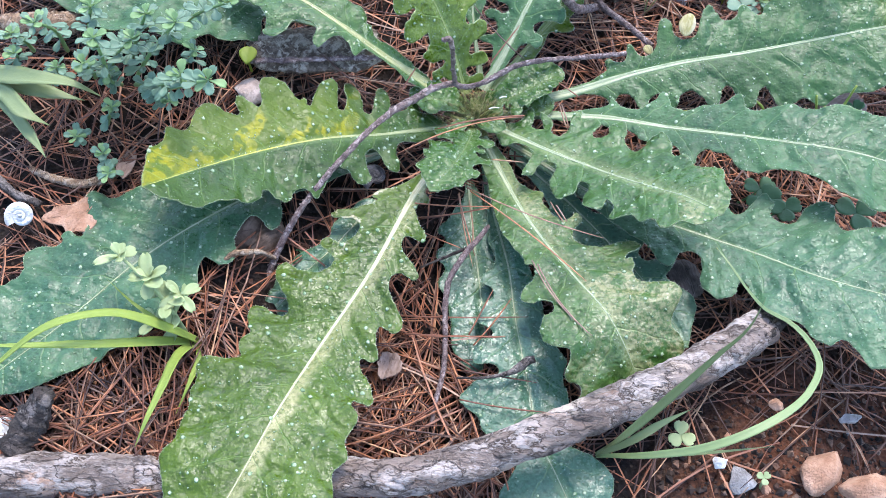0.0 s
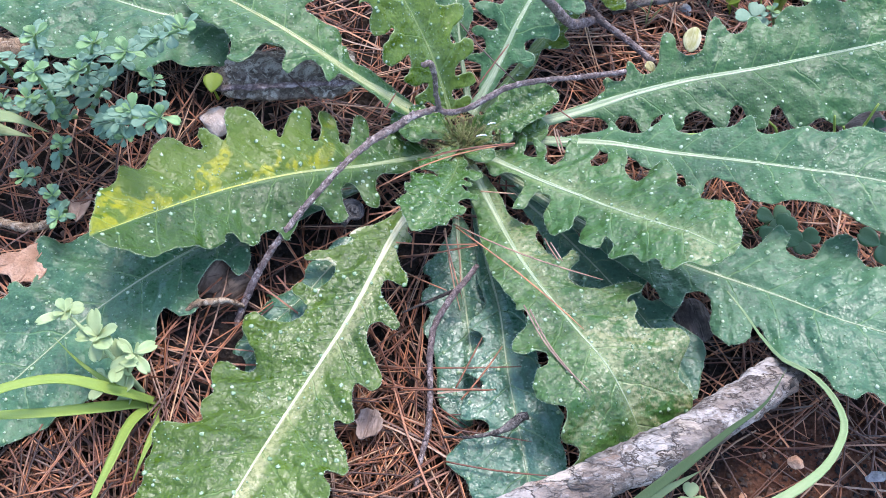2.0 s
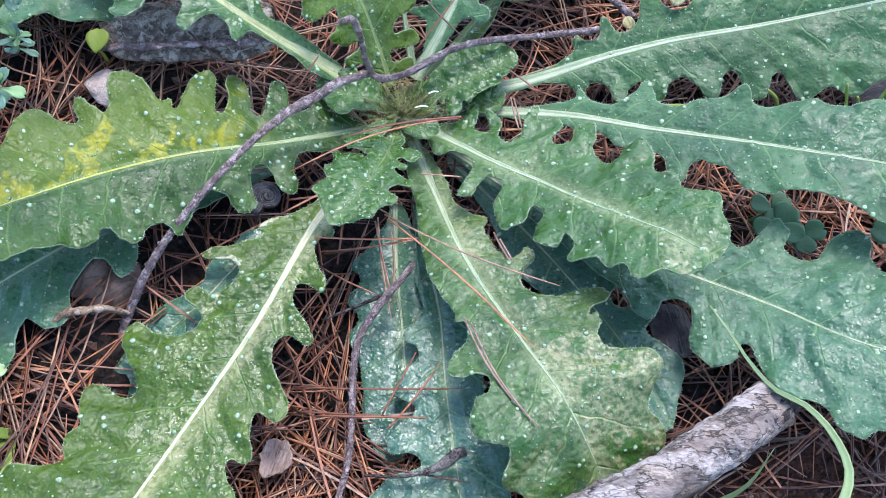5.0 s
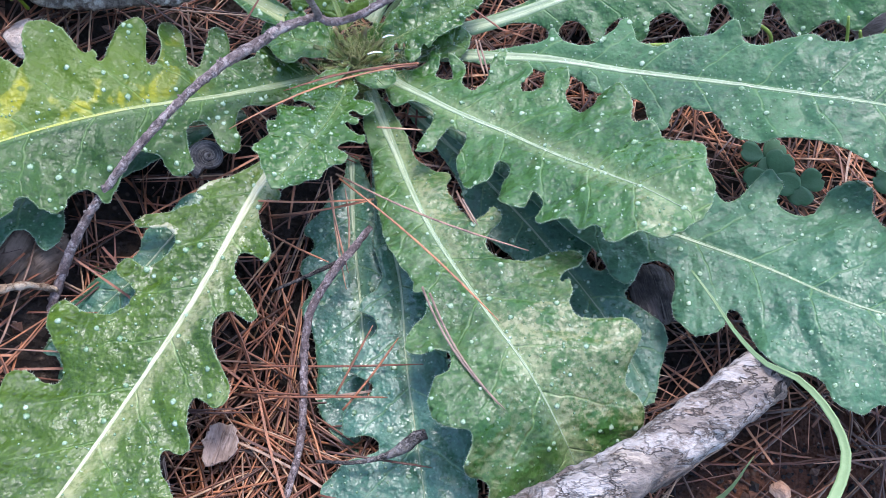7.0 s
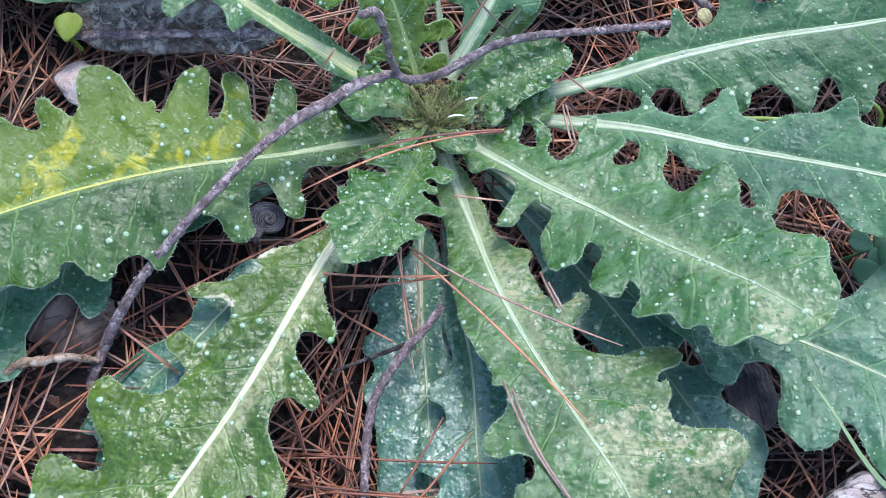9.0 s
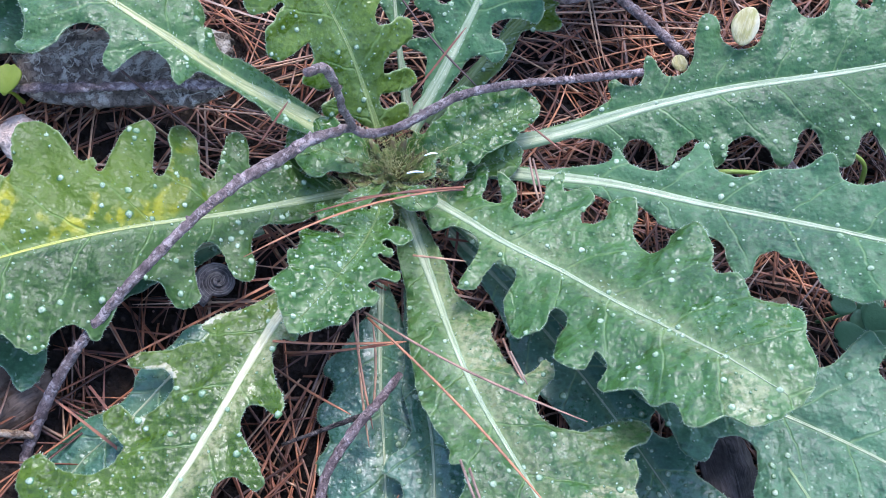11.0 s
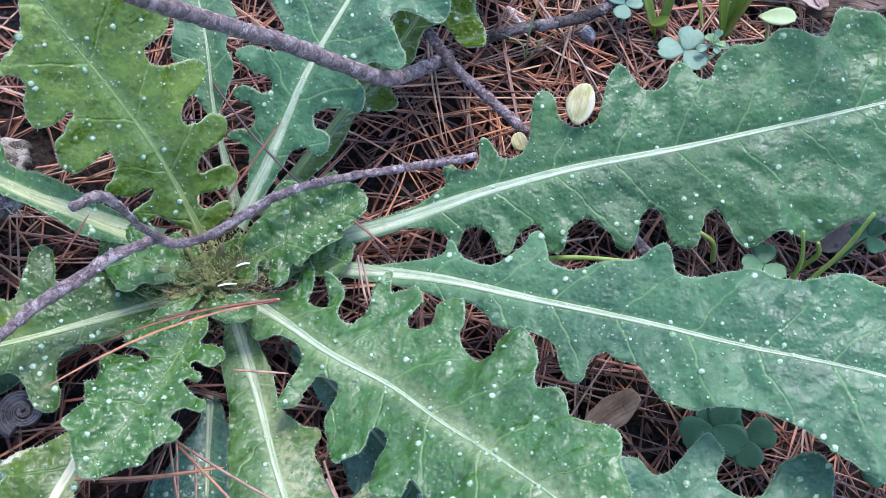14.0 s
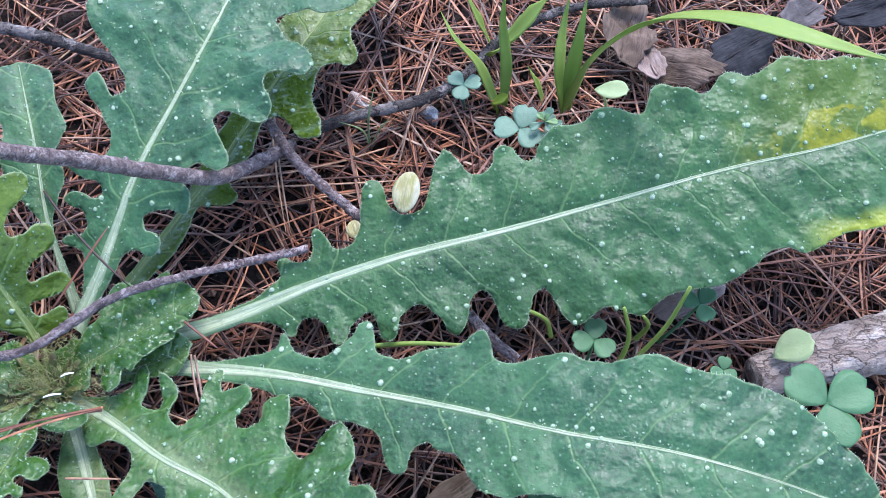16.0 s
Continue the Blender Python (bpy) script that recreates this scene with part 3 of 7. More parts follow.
def grow_leaf(ribs, left, right, material, seed, label="", rib=1.0, bank=0.0, rough=1.0, holes=()):
    """A blade along the ribs' line; margins in (share of the length, reach in millimetres), with midrib, blisters and bristles."""
    rng = random.Random(seed)
    mid = spline(ribs, 121)
    length = np.linalg.norm(np.diff(mid, axis=0), axis=1).sum()
    way = np.gradient(mid, axis=0)
    way /= np.linalg.norm(way, axis=1)[:, None]
    young = material is GREEN_YOUNG
    tip = max(1.0, left[-1][0] + 0.004, right[-1][0] + 0.004)
    a, b = outline(left, 1, length, tip), outline(right, -1, length, tip)
    loop = np.array([tuple(p) for p in a] + [tuple(p) for p in b[-2:0:-1]])
    gone = []
    for x, y, z, r0 in holes:
        i = int(np.argmin(np.linalg.norm(mid[:, :2] - np.array((x, y)), axis=1)))
        t = way[i]
        gone.append((Vector((length * i / 120, ((y - mid[i][1]) * t[0] - (x - mid[i][0]) * t[1]) / math.hypot(t[0], t[1]))), r0))

    # where the blisters sit: (along, across, radius)
    low, high = loop.min(axis=0), loop.max(axis=0)
    area = (high - low).prod()
    gen = np.random.default_rng(seed)
    spots = gen.uniform(low, high, (int(area * (150000 if young else 54000)), 2))
    spots = spots[inside(loop, spots)]
    warts = []
    for u, w in spots:
        big = rng.random()
        r = rng.uniform(0.00038, 0.00074) if big > (0.93 if young else 0.8) else rng.uniform(0.00014, 0.00034)
        if all((Vector((u, w)) - c).length > r0 + 0.001 for c, r0 in gone):
            warts.append((u, w, r))
    tree = KDTree(len(warts))
    for k, (u, w, r) in enumerate(warts):
        tree.insert((u, w, 0), k)
    tree.balance()

    def swell(u, w):
        h = 0.0
        for co, k, d in tree.find_range((u, w, 0), 0.0035):
            r = warts[k][2]
            h = max(h, r * 0.85 * math.exp(-((d / (r * 2.3)) ** 2)))
        return h

    def place(u, w):
        f = min(max(u / length, 0.0), 1.0) * 120
        i = min(int(f), 119)
        c = mid[i] + (mid[i + 1] - mid[i]) * (f - i)
        t = Vector(way[i])
        c = Vector(c) + t * (u - min(max(u, 0), length))
        s = Vector((-t.y, t.x, 0)).normalized()
        s.z = bank
        nrm = t.cross(s).normalized()
        p = c + s * w
        far = abs(w)
        k = min(far / 0.012, 1.0)
        z = rough * (0.0017 * noise.noise(Vector((p.x * 70, p.y * 70, seed))) * k + 0.0009 * noise.noise(Vector((p.x * 190, p.y * 190, seed))) * k)
        z += rough * 0.0010 * math.sin(u * 330 + seed + 2 * noise.noise(Vector((u * 40, seed, 0)))) * min(far / 0.022, 1.0) ** 2
        q = (u - 0.75 * far + 0.006 * noise.noise(Vector((p.x * 90, p.y * 90, 1)))) / 0.0165
        z -= rough * 0.0007 * math.exp(-((q - round(q)) / 0.11) ** 2) * min(far / 0.006, 1.0)
        z += rough * (0.0011 if young else 0.00035) * noise.noise(Vector((p.x * 420, p.y * 420, seed))) * min(far / 0.004, 1.0)
        z -= 0.0012 * (1 - min(far / 0.004, 1.0))
        return p + nrm * (z + swell(u, w))

    pts = [Vector(p) for p in loop]
    n = len(pts)
    step = 0.0013
    wmax = np.abs(loop[:, 1]).max()
    grid = np.array([(i * step + (j % 2) * step / 2, j * step) for i in range(int(length * tip / step) + 1) for j in range(-int(wmax / step), int(wmax / step) + 1)])
    pts += [Vector(p) for p in grid[inside(loop, grid)]]
    edges = [(i, (i + 1) % n) for i in range(n)]
    for c, r0 in gone:
        k0 = len(pts)
        for k in range(18):
            w = k * math.pi / 9
            rr = r0 * (1 + 0.16 * math.sin(2 * w + seed) + 0.08 * math.sin(5 * w))
            pts.append(c + Vector((math.cos(w), math.sin(w))) * rr)
            edges.append((k0 + k, k0 + (k + 1) % 18))
    vs, _, fs, *_ = delaunay_2d_cdt(pts, edges, [list(range(n))], 1, 1e-6)
    fs = [f for f in fs if len(f) == 3]
    for c, r0 in gone:
        fs = [f for f in fs if ((vs[f[0]] + vs[f[1]] + vs[f[2]]) / 3 - c).length > r0 * 0.95]
    brink = KDTree(n)
    for k, p in enumerate(loop):
        brink.insert((p[0], p[1], 0), k)
    brink.balance()
    used = sorted({i for f in fs for i in f})
    bm = bmesh.new()
    uv, rim = bm.loops.layers.uv.new("UVMap"), bm.loops.layers.uv.new("rim")
    vert = {i: bm.verts.new(HOME @ place(vs[i][0], vs[i][1])) for i in used}
    edge = {i: brink.find((vs[i][0], vs[i][1], 0))[2] for i in used}
    for f in fs:
        if (vert[f[1]].co - vert[f[0]].co).cross(vert[f[2]].co - vert[f[0]].co).z < 0:
            f = f[::-1]
        face = bm.faces.new([vert[i] for i in f])
        LEAF_TRIS.append([vert[i].co - HOME.translation for i in f])
        for lp, i in zip(face.loops, f):
            lp[uv].uv, lp[rim].uv = vs[i], (edge[i], 0.0)
    leaf = part("leaf", bm, material, plant, label)
    thick = leaf.modifiers.new("thickness", "SOLIDIFY")
    thick.thickness, thick.offset = 0.00045, -1
    # midrib: a flat ridge with a shallow channel, hugging the blade
    bm = bmesh.new()
    uv = bm.loops.layers.uv.new("UVMap")
    cross = (-1.0, -0.82, -0.55, -0.25, 0.0, 0.25, 0.55, 0.82, 1.0)
    lift = (-0.0006, 0.00005, 0.00034, 0.0003, 0.0002, 0.0003, 0.00034, 0.00005, -0.0006)
    rows, where = [], {}
    for f in np.linspace(0.0, 0.985, int(length / 0.0016)):
        reach = 0.001 * rib * np.interp(f, *RIB_REACH) * (1 + 0.12 * noise.noise(Vector((f * 30, seed, 0))))
        row = []
        for x, h in zip(cross, lift):
            v = bm.verts.new(HOME @ place(length * f, x * reach) + Vector((0, 0, h * min(1.0, 0.35 + reach / 0.0015))))
            where[v] = (length * f, x)
            row.append(v)
        rows.append(row)
    for r0, r1 in zip(rows, rows[1:]):
        for k in range(8):
            face = bm.faces.new((r0[k + 1], r0[k], r1[k], r1[k + 1]))
            face.normal_update()
            if face.normal.z < 0:
                face.normal_flip()
            for lp in face.loops:
                lp[uv].uv = where[lp.vert]
    kind, told = (RIB_YOUNG, "thin green midrib") if young else (RIB_YELLOW, "yellow midrib") if material is GREEN_W else (RIB_CREAM, "cream midrib") if material is GREEN_WARM else (RIB_STALK, "broad cream midrib with green flanks") if material is GREEN_NW else (RIB_LIME, "yellowish green midrib") if material is GREEN_N else (RIB, "pale cream green midrib")
    part("midrib", bm, kind, leaf, told)
    # blisters
    bm = bmesh.new()
    lift = bm.loops.layers.uv.new("UVMap")
    hairs = bmesh.new()

    def spike(at, d, size, width):
        d = d.normalized()
        s = d.orthogonal().normalized()
        q = d.cross(s)
        base = [hairs.verts.new(at + (s * math.cos(k * 2.094) + q * math.sin(k * 2.094)) * width) for k in range(3)]
        tip = hairs.verts.new(at + d * size)
        for k in range(3):
            hairs.faces.new((base[k], base[(k + 1) % 3], tip))

    for u, w, r in warts:
        c = HOME @ place(u, w)
        nrm = ((HOME @ place(u + 0.001, w)) - (HOME @ place(u - 0.001, w))).cross((HOME @ place(u, w + 0.001)) - (HOME @ place(u, w - 0.001))).normalized()
        s = nrm.orthogonal().normalized()
        q = nrm.cross(s)
        ph = rng.random() * 6
        sides = 8 if r > 0.0004 else 5
        out = [s * math.cos(ph + k * 6.2832 / sides) + q * math.sin(ph + k * 6.2832 / sides) for k in range(sides)]
        skew = (s * rng.uniform(-1, 1) + q * rng.uniform(-1, 1)) * r * 0.3
        rings = [[bm.verts.new(c + skew * h + d * r * g * rng.uniform(0.8, 1.2) + nrm * r * h) for d in out] for g, h in ((1.5, -0.45), (1.0, 0.02), (0.5, 0.3))]
        level = {v: f for ring, f in zip(rings, (0.0, 0.5, 0.95)) for v in ring}
        top = bm.verts.new(c + skew + nrm * r * 0.45)
        level[top] = 1.0
        made = []
        for r0, r1 in zip(rings, rings[1:]):
            made += [bm.faces.new((r0[k], r0[(k + 1) % sides], r1[(k + 1) % sides], r1[k])) for k in range(sides)]
        made += [bm.faces.new((rings[2][k], rings[2][(k + 1) % sides], top)) for k in range(sides)]
        for face in made:
            for lp in face.loops:
                lp[lift].uv = (min(1.0, r / 0.0005), level[lp.vert])
        if r > 0.00024 or young:
            spike(c + nrm * r * 0.2, nrm + Vector((rng.uniform(-0.8, 0.8), rng.uniform(-0.8, 0.8), 0)), r * 0.9 + 0.0005, 0.00006)
    tagged(part("blistering", bm, WART, leaf, "whitish blisters"), kind="stuff")
    for side, sign in ((a, 1), (b, -1)):
        for i in range(3, len(side) - 3, 1):
            if rng.random() < 0.62:
                d = side[i + 1] - side[i - 1]
                o = np.array((-d[1], d[0])) / (np.linalg.norm(d) + 1e-9) * sign
                p, e = HOME @ place(*side[i]), HOME @ place(*(side[i] + 0.001 * o))
                spike(p, (e - p) + Vector((rng.uniform(-1, 1), rng.uniform(-1, 1), rng.uniform(-0.4, 0.9))) * 0.0006, rng.uniform(0.0003, 0.0009), 0.000055)
    for _ in range(int(90 * rib)):
        f = rng.random() ** 1.3 * 0.9
        p = HOME @ place(length * f, rng.uniform(-0.0016, 0.0016)) + Vector((0, 0, 0.0003))
        spike(p, Vector((rng.uniform(-1, 1), rng.uniform(-1, 1), 1.0)), rng.uniform(0.0006, 0.0014), 0.00006)
    tagged(part("bristles", hairs, HAIR, leaf, "fine clear bristles"), kind="stuff")
    return leaf


grow_leaf([(-0.0526, 0.3112, 0.0300), (-0.0808, 0.3123, 0.0420), (-0.1080, 0.3101, 0.0500), (-0.1400, 0.3177, 0.0540), (-0.1804, 0.3322, 0.0540), (-0.2000, 0.3422, 0.0500)],
          [(0.141, 6.5), (0.203, 10), (0.206, 20), (0.293, 25.8), (0.34, 23.4), (0.382, 30.6), (0.464, 27.9), (0.529, 35.4), (0.653, 31.2), (0.792, 28.1)],
          [(0.163, 15), (0.312, 25.6), (0.576, 21.8), (0.792, 19.2), (0.991, 12.8)],
          GREEN, 1, "large green leaf lying flat behind", 0.8)
grow_leaf([(0.0146, 0.2471, 0.0040), (0.0169, 0.2227, 0.0050), (0.0214, 0.1926, 0.0040), (0.0240, 0.1691, 0.0040), (0.0228, 0.1463, 0.0050)],
          [(0.081, 4.7), (0.171, 7.8), (0.281, 8.5), (0.396, 8), (0.525, 6.5), (0.651, 4.5), (0.772, 2.2), (0.884, 0.3)],
          [(0.104, 3.5), (0.149, 7.2), (0.199, 10), (0.233, 14), (0.264, 15.2), (0.289, 12.8), (0.331, 13.8), (0.351, 16.5), (0.382, 17.2), (0.407, 15), (0.444, 14.2), (0.48, 16.8), (0.505, 18), (0.542, 16.5), (0.575, 15), (0.637, 14.2), (0.705, 14), (0.778, 14), (0.848, 12.3), (0.895, 8.5), (0.952, 4)],
          GREEN_LOW, 2, "dark low leaf pressed to the ground", 0.6, 0.0, 0.5)
grow_leaf([(0.0322, 0.2640, 0.0060), (0.0576, 0.2380, 0.0080), (0.0789, 0.2121, 0.0100), (0.0942, 0.1902, 0.0120), (0.1035, 0.1727, 0.0120)],
          [(0.255, 6.5), (0.427, 4.6), (0.509, 12.6), (0.633, 13.2), (0.683, 6.1), (0.745, 15.2), (0.792, 9), (0.906, 13.5), (0.998, 5.6)],
          [(0.29, 7.9), (0.389, 13), (0.591, 11.6), (0.72, 20.1), (0.872, 14.1), (1.01, 15.5), (1.05, 5.3)],
          GREEN_LOW, 3, "dark low leaf shaded by others", 0.6, 0.0, 0.5)
grow_leaf([(0.0395, 0.1348, 0.0100), (0.0502, 0.1157, 0.0120), (0.0584, 0.0980, 0.0120)],
          [(0.422, 8.6), (0.673, 17.3), (0.879, 19.1), (1.08, 11.2)],
          [(0.32, 7.5), (0.471, 15.6), (0.66, 23.8), (0.956, 18.6)],
          GREEN_LOW, 4, "low leaf reaching out under the fallen branch", 0.6, 0.0, 0.5)
grow_leaf([(0.0214, 0.2555, 0.0060), (0.0264, 0.2279, 0.0070), (0.0329, 0.2016, 0.0090), (0.0360, 0.1768, 0.0110), (0.0414, 0.1471, 0.0120), (0.0459, 0.1221, 0.0120)],
          [(0.152, 3.7), (0.253, 7.8), (0.379, 7.8), (0.474, 10.2), (0.575, 12), (0.64, 11.7), (0.705, 14), (0.755, 16.8), (0.808, 14.2), (0.865, 14.8), (0.912, 13.5), (0.949, 9.8)],
          [(0.146, 2.5), (0.236, 3.8), (0.303, 5.8), (0.342, 5), (0.385, 5.3), (0.413, 7.5), (0.438, 11.5), (0.463, 13), (0.486, 8.8), (0.508, 7.8), (0.528, 9.5), (0.542, 12.5), (0.564, 14.8), (0.595, 16.2), (0.615, 12.8), (0.634, 10.3), (0.651, 11.5), (0.654, 15.8), (0.674, 18.3), (0.702, 19.8), (0.727, 19.8), (0.733, 14.8), (0.747, 11), (0.764, 10.8), (0.775, 13.5), (0.778, 18.5), (0.789, 21.8), (0.808, 25.2), (0.825, 27.5), (0.839, 28), (0.856, 26.3), (0.879, 23.8), (0.901, 21.5), (0.929, 21)],
          GREEN_LOW, 5, "dark lobed leaf pressed to the ground", 0.6, 0.0, 0.6)
grow_leaf([(-0.0194, 0.2574, 0.0120), (-0.0523, 0.2382, 0.0200), (-0.0830, 0.2112, 0.0320), (-0.1124, 0.1809, 0.0380), (-0.1348, 0.1502, 0.0410), (-0.1583, 0.1239, 0.0420), (-0.1701, 0.1133, 0.0400)],
          [(0.206, 8.4), (0.29, 8.4), (0.345, 19.8), (0.365, 10.6), (0.417, 14), (0.454, 23.7), (0.484, 21.9), (0.499, 16.1), (0.551, 25.3), (0.64, 26.5), (0.707, 24), (0.782, 20), (0.869, 14.2), (0.931, 6.1), (0.988, 3.6)],
          [(0.168, 5.8), (0.357, 11.5), (0.494, 27.2), (0.546, 32.9), (0.568, 38.2), (0.616, 24.6), (0.64, 30.3), (0.653, 27.7), (0.698, 35.2), (0.747, 27.9), (0.799, 30.2), (0.906, 23.2), (0.991, 9)],
          GREEN_DULL, 6, "broad dull green leaf with a fine pale midrib", 0.7)
grow_leaf([(0.0319, 0.2674, 0.0080), (0.0810, 0.2300, 0.0160), (0.1056, 0.2171, 0.0220), (0.1353, 0.2027, 0.0280), (0.1557, 0.1893, 0.0360), (0.1765, 0.1810, 0.0400), (0.2035, 0.1730, 0.0400), (0.2188, 0.1701, 0.0380)],
          [(0.27, 6.8), (0.394, 6.8), (0.476, 16.5), (0.504, 15.7), (0.521, 23.8), (0.541, 28.6), (0.558, 19.9), (0.588, 20.6), (0.596, 31.8), (0.623, 37), (0.653, 28.4), (0.705, 25.5), (0.745, 29.6), (0.782, 31.3), (0.864, 26.8), (0.971, 10.3)],
          [(0.297, 9.3), (0.377, 15.4), (0.422, 20.1), (0.434, 12.3), (0.469, 11.2), (0.496, 24.8), (0.534, 27.2), (0.561, 20.9), (0.563, 16.5), (0.596, 19.6), (0.633, 24.4), (0.655, 25.7), (0.688, 23.3), (0.71, 28.6), (0.732, 28.9), (0.752, 24.2), (0.772, 27.5), (0.799, 33.2), (0.824, 31.7), (0.886, 28.5), (0.956, 14.9)],
          GREEN_DULL, 7, "broad green leaf with wavy lobes", 0.8)
grow_leaf([(0.0239, 0.2964, 0.0100), (0.0418, 0.3227, 0.0140), (0.0583, 0.3436, 0.0200), (0.0714, 0.3647, 0.0240), (0.0849, 0.3863, 0.0260), (0.1007, 0.4134, 0.0260)],
          [(0.086, -0.7), (0.302, 2.5), (0.409, 5.6), (0.531, 6.2), (0.628, 9.1), (0.755, 10.6), (0.874, 12.8)],
          [(0.094, 4.2), (0.233, 6), (0.295, 3.6), (0.345, 11.3), (0.372, 6.5), (0.432, 7.1), (0.531, 6.1), (0.521, 18.9), (0.546, 22.7), (0.628, 12.1), (0.7, 11.2), (0.735, 17.8), (0.787, 11.6), (0.872, 11.5), (0.971, 17.1), (1.03, 8.1)],
          GREEN_N, 8, "yellowish green leaf on a long stalk", 1.1)
grow_leaf([(0.0182, 0.2962, 0.0140), (0.0130, 0.3179, 0.0320), (0.0107, 0.3342, 0.0400), (0.0075, 0.3469, 0.0430), (0.0030, 0.3616, 0.0440)],
          [(0.153, 0.9), (0.36, 1.7), (0.444, 5.3), (0.573, 9.5), (0.727, 7.3), (0.859, 10.7), (0.976, 6.9)],
          [(0.146, 1.3), (0.355, 1.5), (0.432, 4.4), (0.529, 6.7), (0.591, 5), (0.68, 9.2), (0.77, 8.1), (0.916, 8)],
          GREEN, 9, "narrow leaf on a pale stalk", 0.8)
grow_leaf([(0.0014, 0.2830, 0.0200), (-0.0143, 0.2839, 0.0340), (-0.0277, 0.2853, 0.0450), (-0.0411, 0.2892, 0.0540), (-0.0551, 0.2949, 0.0600), (-0.0795, 0.3098, 0.0600), (-0.0990, 0.3220, 0.0580)],
          [(0.161, 5.3), (0.278, 2.8), (0.367, 4.5), (0.375, 7.4), (0.389, 10.2), (0.417, 6.6), (0.447, 5.4), (0.476, 7.6), (0.491, 12.7), (0.499, 16.5), (0.514, 16.1), (0.543, 8.4), (0.571, 7.9), (0.608, 10.7), (0.611, 18.6), (0.628, 23.7), (0.653, 24.1), (0.678, 18.2), (0.732, 14.2), (0.822, 14.6), (0.954, 8.7)],
          [(0.151, 4.6), (0.288, 6), (0.352, 5), (0.397, 7.7), (0.377, 2.5), (0.429, 13.2), (0.506, 12.7), (0.571, 13.5), (0.573, 21.1), (0.658, 18.3), (0.765, 24), (0.904, 31.6), (0.996, 29.3)],
          GREEN_NW, 10, "long leaf with a thick pale midrib", 1.9)
grow_leaf([(0.0043, 0.2687, 0.0160), (-0.0213, 0.2548, 0.0270), (-0.0504, 0.2396, 0.0410), (-0.0715, 0.2282, 0.0470), (-0.0877, 0.2134, 0.0570), (-0.1045, 0.1932, 0.0720)],
          [(0.051, 4), (0.109, 6), (0.152, 6), (0.18, 5), (0.205, 6.2), (0.227, 11.2), (0.233, 15.8), (0.239, 18.5), (0.258, 19.5), (0.272, 18.5), (0.278, 15), (0.278, 11.2), (0.286, 8.2), (0.3, 7), (0.32, 8.8), (0.334, 13), (0.342, 18.5), (0.345, 21.8), (0.365, 23.5), (0.385, 22.7), (0.393, 19.8), (0.396, 16.2), (0.413, 14), (0.441, 14.2), (0.463, 16.5), (0.483, 20.3), (0.505, 24), (0.525, 26), (0.536, 23), (0.556, 21), (0.587, 21.8), (0.62, 24.7), (0.654, 25.5), (0.671, 23), (0.682, 19.5), (0.705, 18), (0.733, 21.3), (0.764, 21.8), (0.792, 19.3), (0.834, 19), (0.87, 17.8), (0.907, 17.2), (0.94, 17.2), (0.96, 14.5), (0.974, 11.2), (0.996, 8)],
          [(0.02, 5), (0.045, 7.5), (0.073, 8.5), (0.07, 11.8), (0.07, 15), (0.081, 16), (0.101, 14.8), (0.118, 11), (0.149, 9.8), (0.171, 11.3), (0.163, 16.5), (0.157, 20.8), (0.168, 22.5), (0.188, 21.8), (0.208, 18.3), (0.227, 13.8), (0.253, 10.3), (0.264, 11.3), (0.255, 17.2), (0.25, 24.2), (0.258, 27), (0.281, 26.5), (0.298, 23.3), (0.306, 18.3), (0.323, 14.2), (0.34, 12.5), (0.345, 14.8), (0.334, 19.5), (0.323, 25), (0.331, 27.5), (0.354, 27.8), (0.379, 25.2), (0.404, 20.8), (0.427, 16.8), (0.438, 16.2), (0.432, 18.5), (0.438, 20), (0.458, 19.5), (0.466, 21.8), (0.474, 25.8), (0.486, 29), (0.502, 31.8), (0.522, 33), (0.539, 32.5), (0.553, 29.5), (0.561, 24.2), (0.575, 19.3), (0.587, 20.8), (0.598, 23.8), (0.606, 27), (0.615, 25.8), (0.62, 21.5), (0.626, 19), (0.64, 20), (0.654, 22.8), (0.665, 26), (0.679, 27), (0.699, 26.5), (0.727, 23.5), (0.752, 20), (0.775, 18.3), (0.797, 19.3), (0.808, 22), (0.828, 19.8), (0.853, 16.2), (0.887, 16), (0.915, 13.5), (0.946, 9), (0.98, 5), (1.005, 0.8)],
          GREEN_W, 11, "lobed leaf turning yellow between the veins", 0.75, -0.18)
grow_leaf([(-0.0249, 0.2238, 0.0210), (-0.0319, 0.2131, 0.0210), (-0.0414, 0.1997, 0.0200), (-0.0510, 0.1888, 0.0190), (-0.0597, 0.1740, 0.0180), (-0.0669, 0.1639, 0.0170)],
          [(0, 6.2), (0.149, 6.2), (0.309, 8.5), (0.446, 11.5), (0.665, 11.5), (0.836, 9.5), (0.974, 8.8)],
          [(0.048, 5), (0.152, 5.3), (0.239, 7), (0.3, 6.7), (0.342, 4.5), (0.401, 4.3), (0.46, 5.5), (0.514, 7.2), (0.573, 8.2), (0.62, 7.8), (0.685, 8.2), (0.789, 6.7), (0.867, 5.5), (0.929, 3)],
          GREEN_LOW, 25, "dark bluish leaf showing through torn bays", 0.4, 0.0, 0.9)
